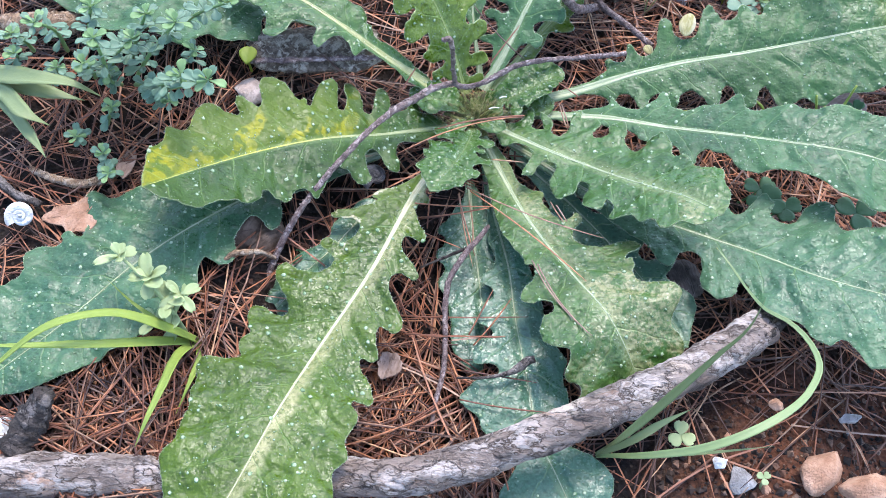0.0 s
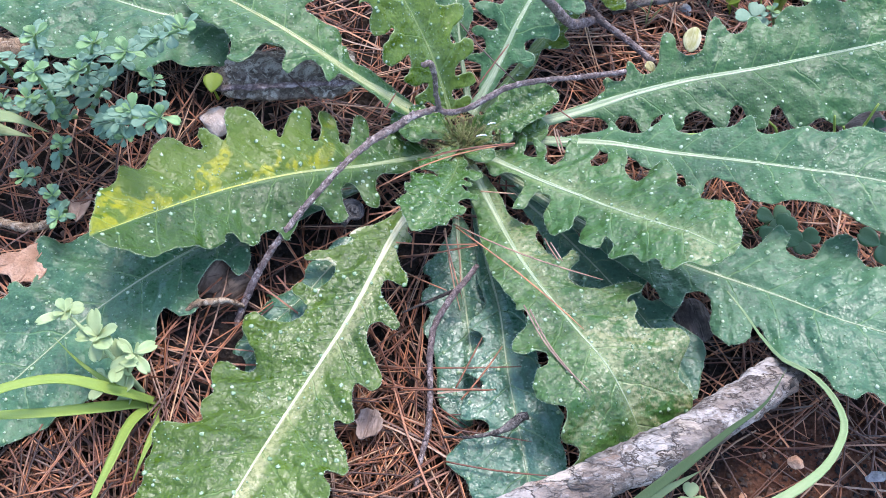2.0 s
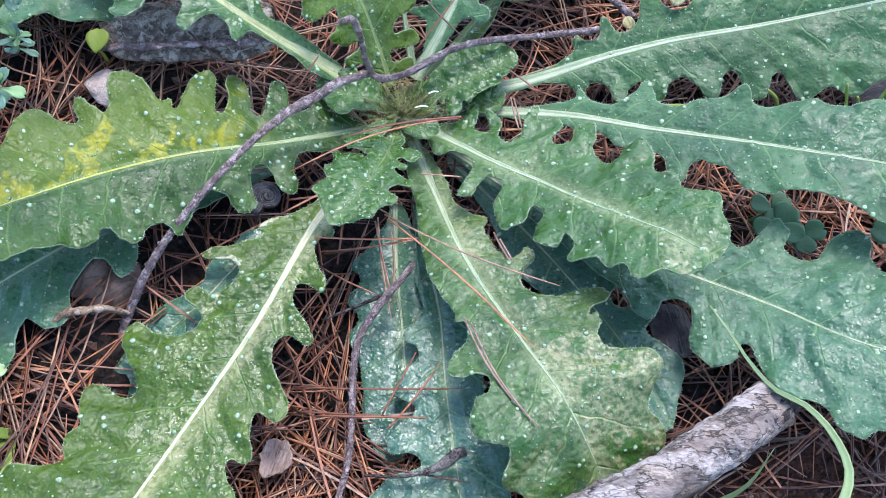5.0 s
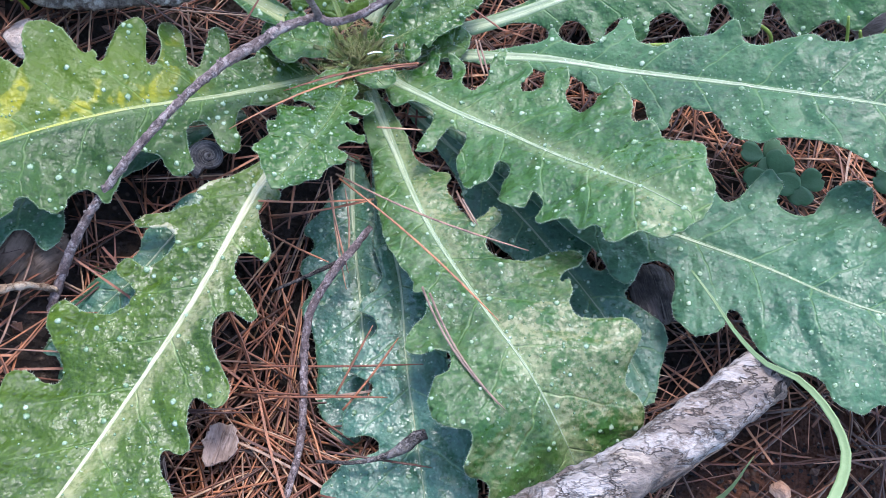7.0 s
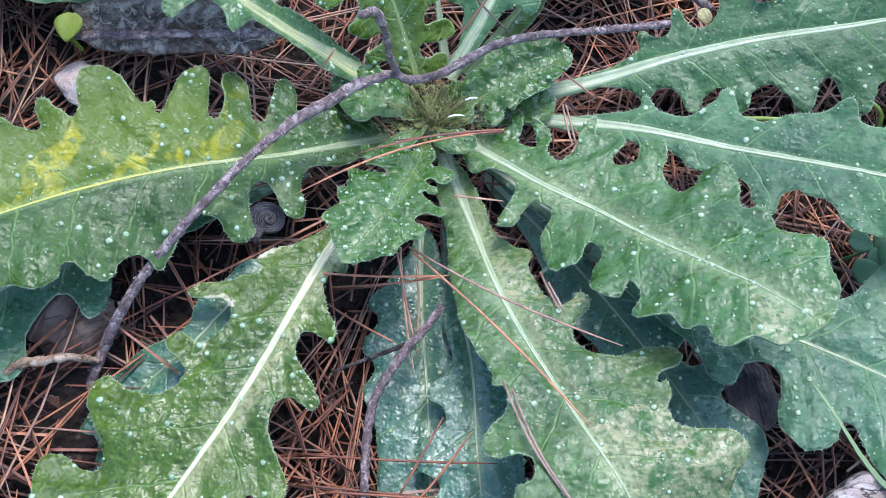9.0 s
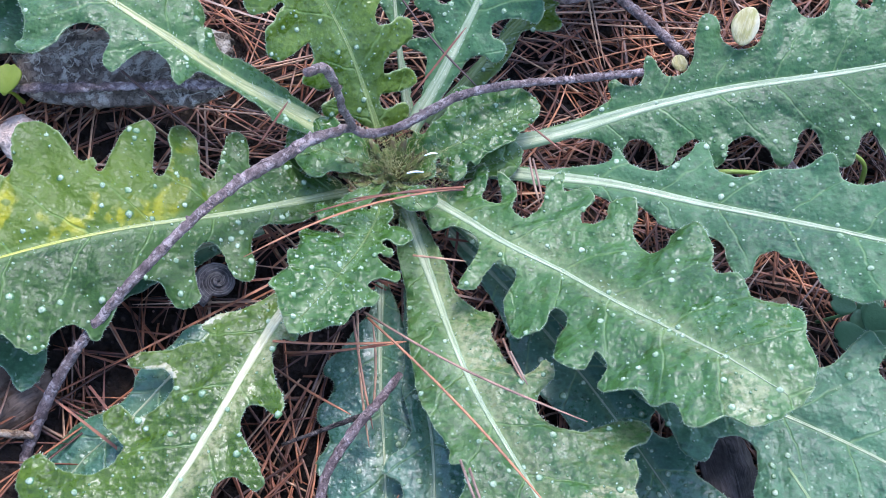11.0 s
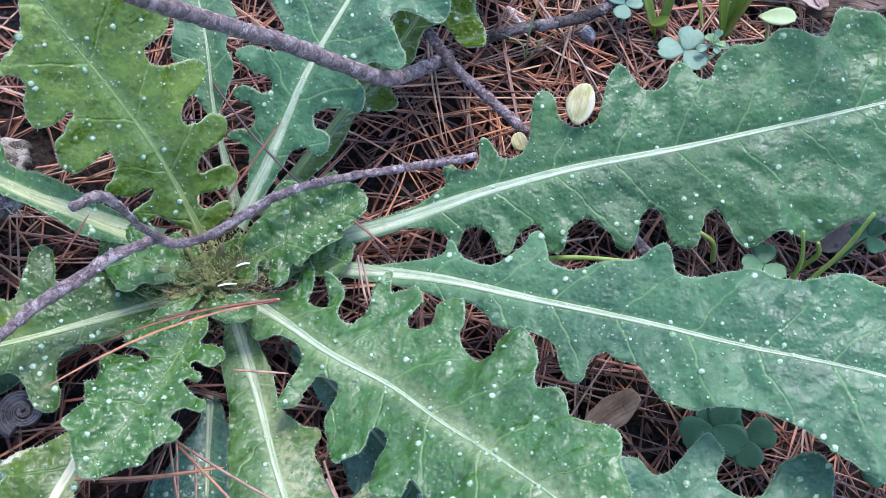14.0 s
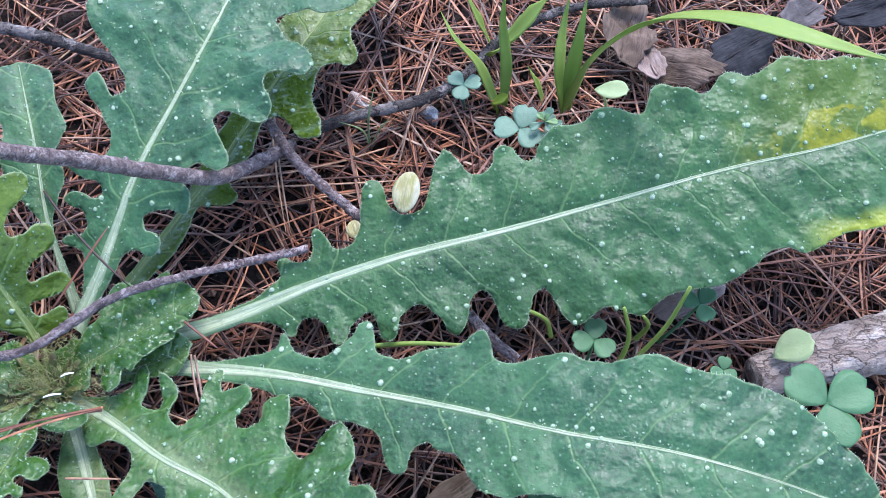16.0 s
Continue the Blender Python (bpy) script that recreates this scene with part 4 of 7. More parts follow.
grow_leaf([(0.0061, 0.2562, 0.0160), (-0.0062, 0.2304, 0.0250), (-0.0236, 0.1842, 0.0300), (-0.0405, 0.1478, 0.0330), (-0.0490, 0.1237, 0.0420), (-0.0620, 0.0868, 0.0480), (-0.0711, 0.0670, 0.0460)],
          [(0.129, 2.7), (0.163, 4), (0.18, 7), (0.191, 4.2), (0.213, 4.2), (0.233, 6.7), (0.247, 9.5), (0.258, 12.2), (0.275, 13.5), (0.278, 11), (0.275, 7.8), (0.284, 5.7), (0.295, 5.5), (0.312, 7), (0.32, 9.5), (0.331, 13.2), (0.34, 16), (0.351, 18), (0.359, 17.2), (0.359, 14.2), (0.359, 11), (0.368, 9), (0.382, 8.8), (0.399, 10.2), (0.415, 13.5), (0.427, 17.8), (0.444, 22), (0.46, 23.2), (0.472, 21.8), (0.472, 18.3), (0.472, 15.8), (0.483, 15.5), (0.502, 17.2), (0.522, 20.5), (0.533, 21.8), (0.545, 20), (0.547, 16.8), (0.561, 16.8), (0.578, 19.3), (0.592, 23), (0.612, 26.7), (0.629, 28.7), (0.643, 28), (0.643, 24.7), (0.648, 22.5), (0.66, 22.5), (0.679, 26.7), (0.732, 26.9), (0.765, 30.6), (0.787, 28), (0.834, 32.6), (0.891, 29.8), (0.966, 16)],
          [(0.095, 2.5), (0.135, 4), (0.163, 6.7), (0.188, 10.8), (0.205, 14.5), (0.219, 15.2), (0.227, 12.5), (0.244, 15.8), (0.264, 20.5), (0.281, 25.8), (0.295, 26.3), (0.295, 22.5), (0.284, 18.3), (0.292, 13.8), (0.312, 13), (0.331, 14.2), (0.348, 17), (0.345, 23.3), (0.362, 24.5), (0.376, 22.5), (0.379, 19.3), (0.387, 15.8), (0.404, 15), (0.424, 16.8), (0.438, 20), (0.444, 23.8), (0.444, 28.2), (0.444, 32.2), (0.46, 33.2), (0.477, 32), (0.491, 28.8), (0.502, 24.8), (0.516, 20.5), (0.536, 19.3), (0.542, 24.2), (0.542, 29.5), (0.553, 32), (0.567, 31), (0.584, 28), (0.601, 25.5), (0.615, 27.5), (0.629, 26.5), (0.646, 23.8), (0.66, 25.5), (0.674, 31.2), (0.682, 34.8), (0.699, 35.5), (0.724, 32.2), (0.749, 31.2), (0.772, 29), (0.807, 28.5), (0.847, 26.5), (0.874, 28.3), (0.926, 21.1), (0.976, 13.1), (1, 5.6)],
          GREEN_WARM, 12, "large glossy yellow green leaf with toothed lobes", 1.1)
grow_leaf([(0.0200, 0.2669, 0.0120), (0.0280, 0.2473, 0.0140), (0.0422, 0.2128, 0.0240), (0.0584, 0.1861, 0.0310), (0.0704, 0.1670, 0.0360), (0.0796, 0.1518, 0.0290), (0.0849, 0.1430, 0.0200)],
          [(0.073, 4), (0.149, 5), (0.216, 5.2), (0.258, 9), (0.278, 12.7), (0.314, 10.2), (0.354, 10.2), (0.399, 10.7), (0.429, 11.7), (0.429, 15.2), (0.421, 19.5), (0.455, 18.8), (0.469, 14), (0.488, 11.2), (0.516, 11), (0.55, 13.7), (0.57, 17.2), (0.575, 22.5), (0.584, 27.5), (0.601, 31.2), (0.623, 31), (0.634, 28.2), (0.632, 24.2), (0.646, 21.3), (0.651, 23.5), (0.671, 22.7), (0.693, 19.5), (0.719, 19.3), (0.738, 21.8), (0.758, 26.2), (0.78, 30.2), (0.803, 31), (0.825, 28), (0.848, 23.5), (0.873, 21), (0.907, 22.5), (0.935, 22), (0.966, 18.8), (0.988, 14), (1.002, 6.7)],
          [(0.095, 6.5), (0.182, 7.8), (0.258, 10.3), (0.326, 12), (0.379, 13.3), (0.415, 13.5), (0.455, 13), (0.494, 12.5), (0.519, 14), (0.528, 11.8), (0.553, 12.8), (0.567, 15.2), (0.57, 18.5), (0.587, 22.3), (0.606, 24.2), (0.629, 22.8), (0.634, 19.5), (0.643, 16.5), (0.657, 15), (0.676, 15.8), (0.691, 18.5), (0.691, 21.5), (0.705, 24.2), (0.724, 26.8), (0.749, 27.8), (0.772, 26.5), (0.794, 23.3), (0.808, 21.2), (0.828, 22), (0.845, 25), (0.862, 27), (0.879, 26.5), (0.895, 24), (0.912, 23.3), (0.926, 25), (0.943, 28.8), (0.988, 26.8), (1.033, 19.8)],
          GREEN_SAND, 13, "lobed leaf with pale scurfy patches", 1.0, 0.0, 1.0)
grow_leaf([(0.0168, 0.2725, 0.0180), (0.0318, 0.2642, 0.0190), (0.0492, 0.2515, 0.0250), (0.0639, 0.2432, 0.0280), (0.0769, 0.2324, 0.0360), (0.0888, 0.2235, 0.0430), (0.0992, 0.2147, 0.0510), (0.1106, 0.2055, 0.0550)],
          [(0.066, 1.9), (0.146, 9.4), (0.141, 16.2), (0.161, 15.4), (0.213, 8.1), (0.196, 17.1), (0.29, 8.5), (0.327, 13.8), (0.305, 24.5), (0.36, 21.5), (0.414, 24.5), (0.424, 15.5), (0.457, 16.8), (0.454, 23.7), (0.471, 27.4), (0.494, 25.6), (0.514, 19.1), (0.581, 18.9), (0.573, 26.9), (0.621, 29.6), (0.695, 24.3), (0.727, 18.5), (0.77, 20.4), (0.809, 17.1), (0.916, 18.6), (0.949, 13.9), (0.988, 10), (1.01, 4.4)],
          [(0.086, 3.3), (0.151, 8), (0.186, 4.2), (0.265, 4.1), (0.285, 8.4), (0.302, 18.5), (0.317, 17.7), (0.347, 6), (0.387, 16.1), (0.471, 22.6), (0.519, 17.3), (0.529, 10.5), (0.568, 17.2), (0.601, 22.2), (0.645, 20.5), (0.66, 15.2), (0.688, 21.8), (0.72, 21.4), (0.772, 18), (0.809, 19.4), (0.847, 16.2), (0.891, 19.2), (0.911, 16.7), (0.934, 12.3), (0.973, 11.2), (0.998, 6)],
          GREEN_SCURF, 14, "deeply lobed leaf with pale patches", 1.0)
grow_leaf([(0.0362, 0.2805, 0.0130), (0.0526, 0.2781, 0.0160), (0.0753, 0.2736, 0.0220), (0.0995, 0.2665, 0.0270), (0.1224, 0.2591, 0.0340), (0.1483, 0.2494, 0.0430), (0.1728, 0.2428, 0.0470), (0.1995, 0.2339, 0.0460), (0.2194, 0.2259, 0.0420)],
          [(0.084, 2.2), (0.112, 1.8), (0.14, 2.7), (0.168, 4), (0.191, 5.5), (0.202, 7), (0.202, 9.8), (0.208, 11.2), (0.216, 9.8), (0.227, 7), (0.247, 5.7), (0.267, 6), (0.284, 8), (0.295, 10.7), (0.303, 14.2), (0.309, 17.5), (0.32, 18.5), (0.328, 16.2), (0.337, 12.2), (0.348, 10), (0.365, 9.5), (0.382, 10), (0.401, 12), (0.427, 14), (0.452, 15.8), (0.466, 18.8), (0.48, 20), (0.488, 18.5), (0.494, 15.5), (0.502, 13.7), (0.528, 14.2), (0.547, 15.8), (0.573, 17.8), (0.592, 18.8), (0.618, 18), (0.665, 18.8), (0.716, 21.5), (0.741, 19.8), (0.792, 20.3), (0.856, 18.8), (0.915, 14.5), (0.974, 6.2)],
          [(0.084, 2.3), (0.132, 3.3), (0.168, 3.8), (0.202, 4.8), (0.227, 5.5), (0.255, 5), (0.275, 6), (0.292, 8.5), (0.312, 9), (0.328, 8.5), (0.354, 9), (0.373, 9.5), (0.385, 11.5), (0.393, 14.8), (0.407, 17.8), (0.418, 19), (0.429, 17.5), (0.429, 14.5), (0.432, 11.8), (0.441, 10.3), (0.452, 9.8), (0.463, 11), (0.477, 11.3), (0.488, 11), (0.502, 12.5), (0.516, 15.5), (0.531, 17.5), (0.547, 18), (0.57, 17.5), (0.598, 15.5), (0.62, 14.8), (0.82, 24.2), (0.901, 17.5), (0.966, 0.3)],
          GREEN, 15, "long bluish green bristly leaf", 1.2, 0.08)
grow_leaf([(0.0371, 0.2863, 0.0130), (0.0611, 0.2913, 0.0170), (0.0848, 0.2989, 0.0210), (0.1085, 0.3047, 0.0250), (0.1399, 0.3107, 0.0280), (0.1711, 0.3170, 0.0320), (0.2022, 0.3233, 0.0360), (0.2294, 0.3269, 0.0400), (0.2428, 0.3296, 0.0420), (0.2685, 0.3378, 0.0420)],
          [(0.073, 2), (0.112, 2.2), (0.154, 3.2), (0.18, 5.7), (0.18, 9.3), (0.188, 10.2), (0.199, 7.5), (0.213, 6.7), (0.222, 9), (0.225, 12.2), (0.23, 14.2), (0.236, 13.2), (0.241, 10.5), (0.244, 8), (0.255, 6.5), (0.269, 7.2), (0.278, 9.5), (0.284, 12.7), (0.289, 17), (0.295, 20.3), (0.306, 21.8), (0.314, 20.8), (0.317, 18.3), (0.317, 15), (0.326, 11.7), (0.34, 10.2), (0.356, 11), (0.365, 14.2), (0.371, 18), (0.379, 21.5), (0.387, 24.2), (0.393, 25.2), (0.401, 23.7), (0.407, 21), (0.418, 17.5), (0.429, 16.2), (0.444, 17.8), (0.452, 21.3), (0.46, 22.5), (0.472, 21.5), (0.477, 18.5), (0.486, 16.5), (0.497, 17), (0.502, 19.8), (0.525, 23.2), (0.559, 23), (0.581, 25.2), (0.632, 21), (0.654, 27.2), (0.671, 25.5), (0.707, 21.8), (0.73, 26), (0.755, 23.5), (0.797, 26.7), (0.834, 23.2), (0.921, 19.3), (0.991, 10)],
          [(0.042, 1.5), (0.076, 1), (0.109, 1.8), (0.135, 3.5), (0.152, 5.5), (0.16, 7.5), (0.166, 10.3), (0.171, 11), (0.18, 9), (0.188, 8), (0.202, 8.5), (0.211, 10.5), (0.213, 13.5), (0.216, 16.2), (0.225, 17.8), (0.233, 16.8), (0.241, 14), (0.255, 12.3), (0.264, 12), (0.272, 13.5), (0.272, 16.5), (0.275, 19.8), (0.284, 21), (0.292, 20.2), (0.298, 17.2), (0.306, 14.8), (0.32, 13.8), (0.334, 14.8), (0.342, 17.2), (0.351, 20.5), (0.354, 23), (0.365, 24), (0.373, 22.8), (0.382, 19), (0.387, 15.8), (0.399, 13.8), (0.407, 14.8), (0.413, 18.3), (0.415, 22.5), (0.421, 25), (0.432, 26.3), (0.441, 25.5), (0.449, 22), (0.458, 18.5), (0.469, 17.2), (0.474, 19), (0.48, 22.8), (0.486, 26.8), (0.494, 29), (0.511, 28.2), (0.528, 26.8), (0.57, 31), (0.604, 28), (0.629, 28.5), (0.662, 29.2), (0.705, 26.8), (0.747, 23.5), (0.772, 26.3), (0.814, 23.3), (0.848, 24), (0.921, 17.2)],
          GREEN_NE, 16, "very long leaf with a thick midrib and yellow end", 1.3, 0.28)
grow_leaf([(0.0189, 0.2900, 0.0160), (0.0272, 0.3036, 0.0250), (0.0393, 0.3265, 0.0400), (0.0517, 0.3481, 0.0480), (0.0634, 0.3729, 0.0530), (0.0709, 0.3956, 0.0530)],
          [(0.07, 1.8), (0.135, 4.7), (0.163, 6.7), (0.166, 9.5), (0.163, 12.5), (0.168, 14.2), (0.188, 12.5), (0.205, 8.8), (0.225, 8), (0.241, 9.3), (0.253, 11.7), (0.253, 15.2), (0.264, 17.2), (0.281, 15.8), (0.289, 12.2), (0.286, 9.3), (0.295, 7), (0.309, 7.5), (0.323, 10), (0.32, 13.5), (0.326, 17), (0.34, 20), (0.362, 18.3), (0.371, 14), (0.379, 10), (0.404, 9.8), (0.427, 11), (0.444, 14), (0.46, 17.5), (0.519, 25.3), (0.504, 15.5), (0.529, 13.3), (0.581, 20.7), (0.633, 31.9), (0.683, 37), (0.757, 35.7), (0.819, 28.8), (0.949, 24.6)],
          [(0.093, 3.5), (0.168, 4.5), (0.196, 5), (0.216, 6.7), (0.222, 9.5), (0.219, 12.3), (0.233, 14), (0.255, 13.8), (0.269, 11.8), (0.269, 8.8), (0.289, 6.7), (0.309, 8.5), (0.326, 11.5), (0.334, 15.2), (0.337, 18.5), (0.362, 19), (0.387, 17.2), (0.404, 14.2), (0.432, 13.3), (0.452, 14.5), (0.455, 19), (0.46, 22), (0.477, 23.3), (0.5, 22), (0.511, 19.3), (0.531, 16), (0.55, 13.3), (0.567, 13.5), (0.581, 16.2), (0.581, 19.8), (0.578, 23.3), (0.589, 25.8), (0.615, 26.3), (0.668, 21.1), (0.693, 24.1), (0.715, 31.2), (0.762, 27.1), (0.772, 20.4), (0.812, 16.8), (0.859, 31.2), (0.919, 35.2), (0.968, 26.4), (1.03, 13.4)],
          GREEN, 17, "lobed leaf with a stout pale midrib", 1.3)
grow_leaf([(0.0114, 0.2849, 0.0180), (0.0068, 0.2932, 0.0300), (0.0023, 0.2998, 0.0420), (-0.0026, 0.3050, 0.0510), (-0.0102, 0.3120, 0.0635), (-0.0167, 0.3178, 0.0730), (-0.0232, 0.3242, 0.0790)],
          [(0.039, 2), (0.076, 4), (0.107, 5.7), (0.14, 8), (0.138, 12.2), (0.188, 13.2), (0.199, 10.5), (0.205, 7.2), (0.236, 6), (0.244, 10.5), (0.281, 14.2), (0.32, 15.8), (0.337, 12.7), (0.362, 10.7), (0.407, 9.8), (0.429, 9.5), (0.435, 13), (0.432, 16.8), (0.438, 19.5), (0.472, 21), (0.514, 20), (0.553, 18.3), (0.561, 15.5), (0.581, 13), (0.595, 11.2), (0.598, 14.2), (0.604, 17.2), (0.62, 19.5), (0.657, 19.5), (0.688, 18.3), (0.724, 15.8), (0.752, 14.8), (0.78, 15.8), (0.8, 18.3), (0.857, 7.5), (0.976, 1.2)],
          [(0.02, 5), (0.031, 8.2), (0.059, 10.5), (0.087, 10.3), (0.095, 7.5), (0.095, 3.8), (0.118, 2.8), (0.149, 4), (0.14, 7), (0.132, 10.3), (0.132, 13.3), (0.146, 15.5), (0.171, 15.5), (0.194, 13.5), (0.205, 10), (0.211, 7), (0.239, 7.2), (0.267, 9.5), (0.275, 13.3), (0.278, 16.5), (0.303, 18.5), (0.331, 19.3), (0.354, 17.5), (0.359, 15), (0.362, 12), (0.373, 9.5), (0.399, 9.8), (0.418, 11.5), (0.429, 14.8), (0.435, 18.3), (0.449, 21.5), (0.474, 22.8), (0.5, 21.8), (0.522, 18.3), (0.539, 14.5), (0.573, 11.5), (0.606, 12.5), (0.615, 15), (0.615, 18.8), (0.629, 21.8), (0.671, 25), (0.894, 22.2)],
          GREEN_N, 18, "upright lobed leaf catching the light", 0.65)
grow_leaf([(0.0258, 0.2782, 0.0140), (0.0418, 0.2790, 0.0180), (0.0524, 0.2846, 0.0180)],
          [(0.22, 3.3), (0.64, 4.9), (0.934, 4.2)],
          [(0.245, 3.8), (0.506, 3.5), (0.752, 6), (0.894, 3.6)],
          GREEN_YOUNG, 19, "small inner leaf", 0.4)
grow_leaf([(0.0144, 0.2761, 0.0190), (0.0096, 0.2735, 0.0245), (0.0042, 0.2735, 0.0270), (-0.0027, 0.2758, 0.0270), (-0.0094, 0.2782, 0.0255), (-0.0150, 0.2791, 0.0235)],
          [(0.233, 4.2), (0.337, 4.2), (0.399, 5.7), (0.455, 5.7), (0.491, 7), (0.508, 9.5), (0.57, 10), (0.682, 8.5), (0.82, 5.7), (0.949, 3.5)],
          [(0.028, 8), (0.093, 12.5), (0.559, 8), (0.696, 9.8), (0.797, 9), (0.806, 6.2), (0.836, 4.5), (0.926, 4.8), (0.994, 3.3)],
          GREEN_YOUNG, 20, "small crinkled inner leaf", 0.4)
grow_leaf([(0.0149, 0.2758, 0.0180), (0.0245, 0.2770, 0.0230), (0.0333, 0.2812, 0.0250), (0.0449, 0.2882, 0.0260), (0.0555, 0.2942, 0.0270)],
          [(0.028, 5.5), (0.143, 8.8), (0.32, 7.5), (0.421, 9.3), (0.519, 11.7), (0.561, 14), (0.601, 15.5), (0.648, 16), (0.699, 13.7), (0.735, 11.2), (0.783, 12), (0.817, 10.5), (0.859, 11.7), (0.909, 11.5), (0.924, 9), (0.954, 6.2), (0.991, 3.7), (1.005, 0.5)],
          [(0.087, 5.8), (0.185, 7.2), (0.25, 7), (0.278, 4.8), (0.306, 1.8), (0.309, 4), (0.331, 4.8), (0.356, 3.3), (0.328, 6.7), (0.323, 9.5), (0.342, 11), (0.382, 10.8), (0.415, 9.5), (0.452, 7.2), (0.486, 8.8), (0.525, 8), (0.564, 7.2), (0.612, 7.5), (0.66, 7.2), (0.733, 7.2), (0.806, 6), (0.887, 4.8), (0.952, 3.3)],
          GREEN_YOUNG, 21, "young crinkled inner leaf", 0.4)
grow_leaf([(0.0138, 0.2678, 0.0200), (0.0142, 0.2550, 0.0290), (0.0111, 0.2420, 0.0350), (0.0059, 0.2306, 0.0390), (0.0001, 0.2203, 0.0410)],
          [(0.149, 2.5), (0.269, 4.2), (0.337, 4), (0.34, 7), (0.351, 10), (0.39, 11.2), (0.427, 10.5), (0.438, 7.5), (0.438, 4.7), (0.474, 5.5), (0.483, 7.8), (0.508, 9), (0.528, 7.8), (0.528, 5.5), (0.559, 7.2), (0.581, 10.5), (0.595, 13.5), (0.632, 13.7), (0.64, 11.5), (0.64, 8.8), (0.665, 7.5), (0.693, 8), (0.699, 10), (0.719, 12), (0.755, 12.2), (0.786, 11.2), (0.808, 10), (0.836, 9.5), (0.87, 9.8), (0.912, 9.5), (0.938, 7.8), (0.966, 6), (1.005, 5), (1.039, 3.7), (1.055, 1.8)],
          [(0.16, 1.5), (0.233, 4), (0.171, 8.5), (0.199, 13.8), (0.362, 15.5), (0.427, 13), (0.449, 8.8), (0.483, 5.5), (0.483, 8.8), (0.497, 12.3), (0.516, 15.5), (0.589, 15.2), (0.66, 13.5), (0.702, 12.5), (0.733, 14), (0.766, 13.3), (0.817, 10.8), (0.859, 11.5), (0.904, 12), (0.943, 11.3), (0.952, 9), (0.985, 6.7), (1.016, 4.5), (1.05, 1.8), (1.067, 0)],
          GREEN_YOUNG, 22, "young crinkled heart-shaped inner leaf", 0.4)
grow_leaf([(0.0155, 0.2713, 0.0200), (0.0228, 0.2627, 0.0270), (0.0264, 0.2596, 0.0260)],
          [(0.449, 1.4), (0.772, 4.5), (1.03, 4.4)],
          [(0.466, 4.3), (0.712, 4.7), (0.904, 3)],
          GREEN_YOUNG, 23, "tiny inner leaf", 0.5)
grow_leaf([(0.0152, 0.2740, 0.0200), (0.0094, 0.2611, 0.0280), (0.0026, 0.2544, 0.0270)],
          [(0.526, 2.7), (0.74, 3.4), (0.961, 2.4)],
          [(0.345, 1), (0.765, 3.1), (0.993, 2.7)],
          GREEN_YOUNG, 24, "tiny inner leaf", 0.5)

# hairy heart of the rosette
def build_heart():
    rng = random.Random(5)
    bm = bmesh.new()
    for k in range(26):
        w, far = k * 2.4, 0.0025 + 0.0075 * (k / 26) ** 0.6
        tip = Vector((far * 1.5 * math.cos(w), far * 1.1 * math.sin(w), 0.019 - 0.5 * far + 0.002 * (k % 3)))
        tube(bm, [Vector((far * 0.3 * math.cos(w), far * 0.3 * math.sin(w), -0.006)), tip * 0.6 + Vector((0, 0, 0.003)), tip], [0.0026, 0.0024, 0.0007], 8, 12, 0.35, 420.0, 0.6)
    part("crown", bm, CROWN, plant, "olive brown crowded leaf bases")
    bm = bmesh.new()
    for _ in range(2300):
        w, r = rng.random() * 6.283, 0.0150 * rng.random() ** 0.7
        p = Vector((1.2 * r * math.cos(w), r * math.sin(w), 0.018 - 0.3 * r + rng.uniform(-0.004, 0.003)))
        d = Vector((rng.uniform(-1, 1), rng.uniform(-1, 1), 1.0)).normalized() * rng.uniform(0.001, 0.0032)
        s = d.orthogonal().normalized() * 0.00008
        q = d.cross(s).normalized() * 0.00008
        base = [bm.verts.new(p + v) for v in (s, q, -s - q)]
        tip = bm.verts.new(p + d)
        for k in range(3):
            bm.faces.new((base[k], base[(k + 1) % 3], tip))
    tagged(part("down", bm, STRAW, plant, "fine straw bristles at the heart"), kind="stuff")


build_heart()
BLADES = BVHTree.FromPolygons([c for t in LEAF_TRIS for c in t], [(3 * i, 3 * i + 1, 3 * i + 2) for i in range(len(LEAF_TRIS))])


def over_blade(p, reach=0.02):
    """Whether the point lies on or above a leaf, within reach."""
    return BLADES.ray_cast(p + Vector((0, 0, 0.0008)), Vector((0, 0, -1)), reach)[0] is not None


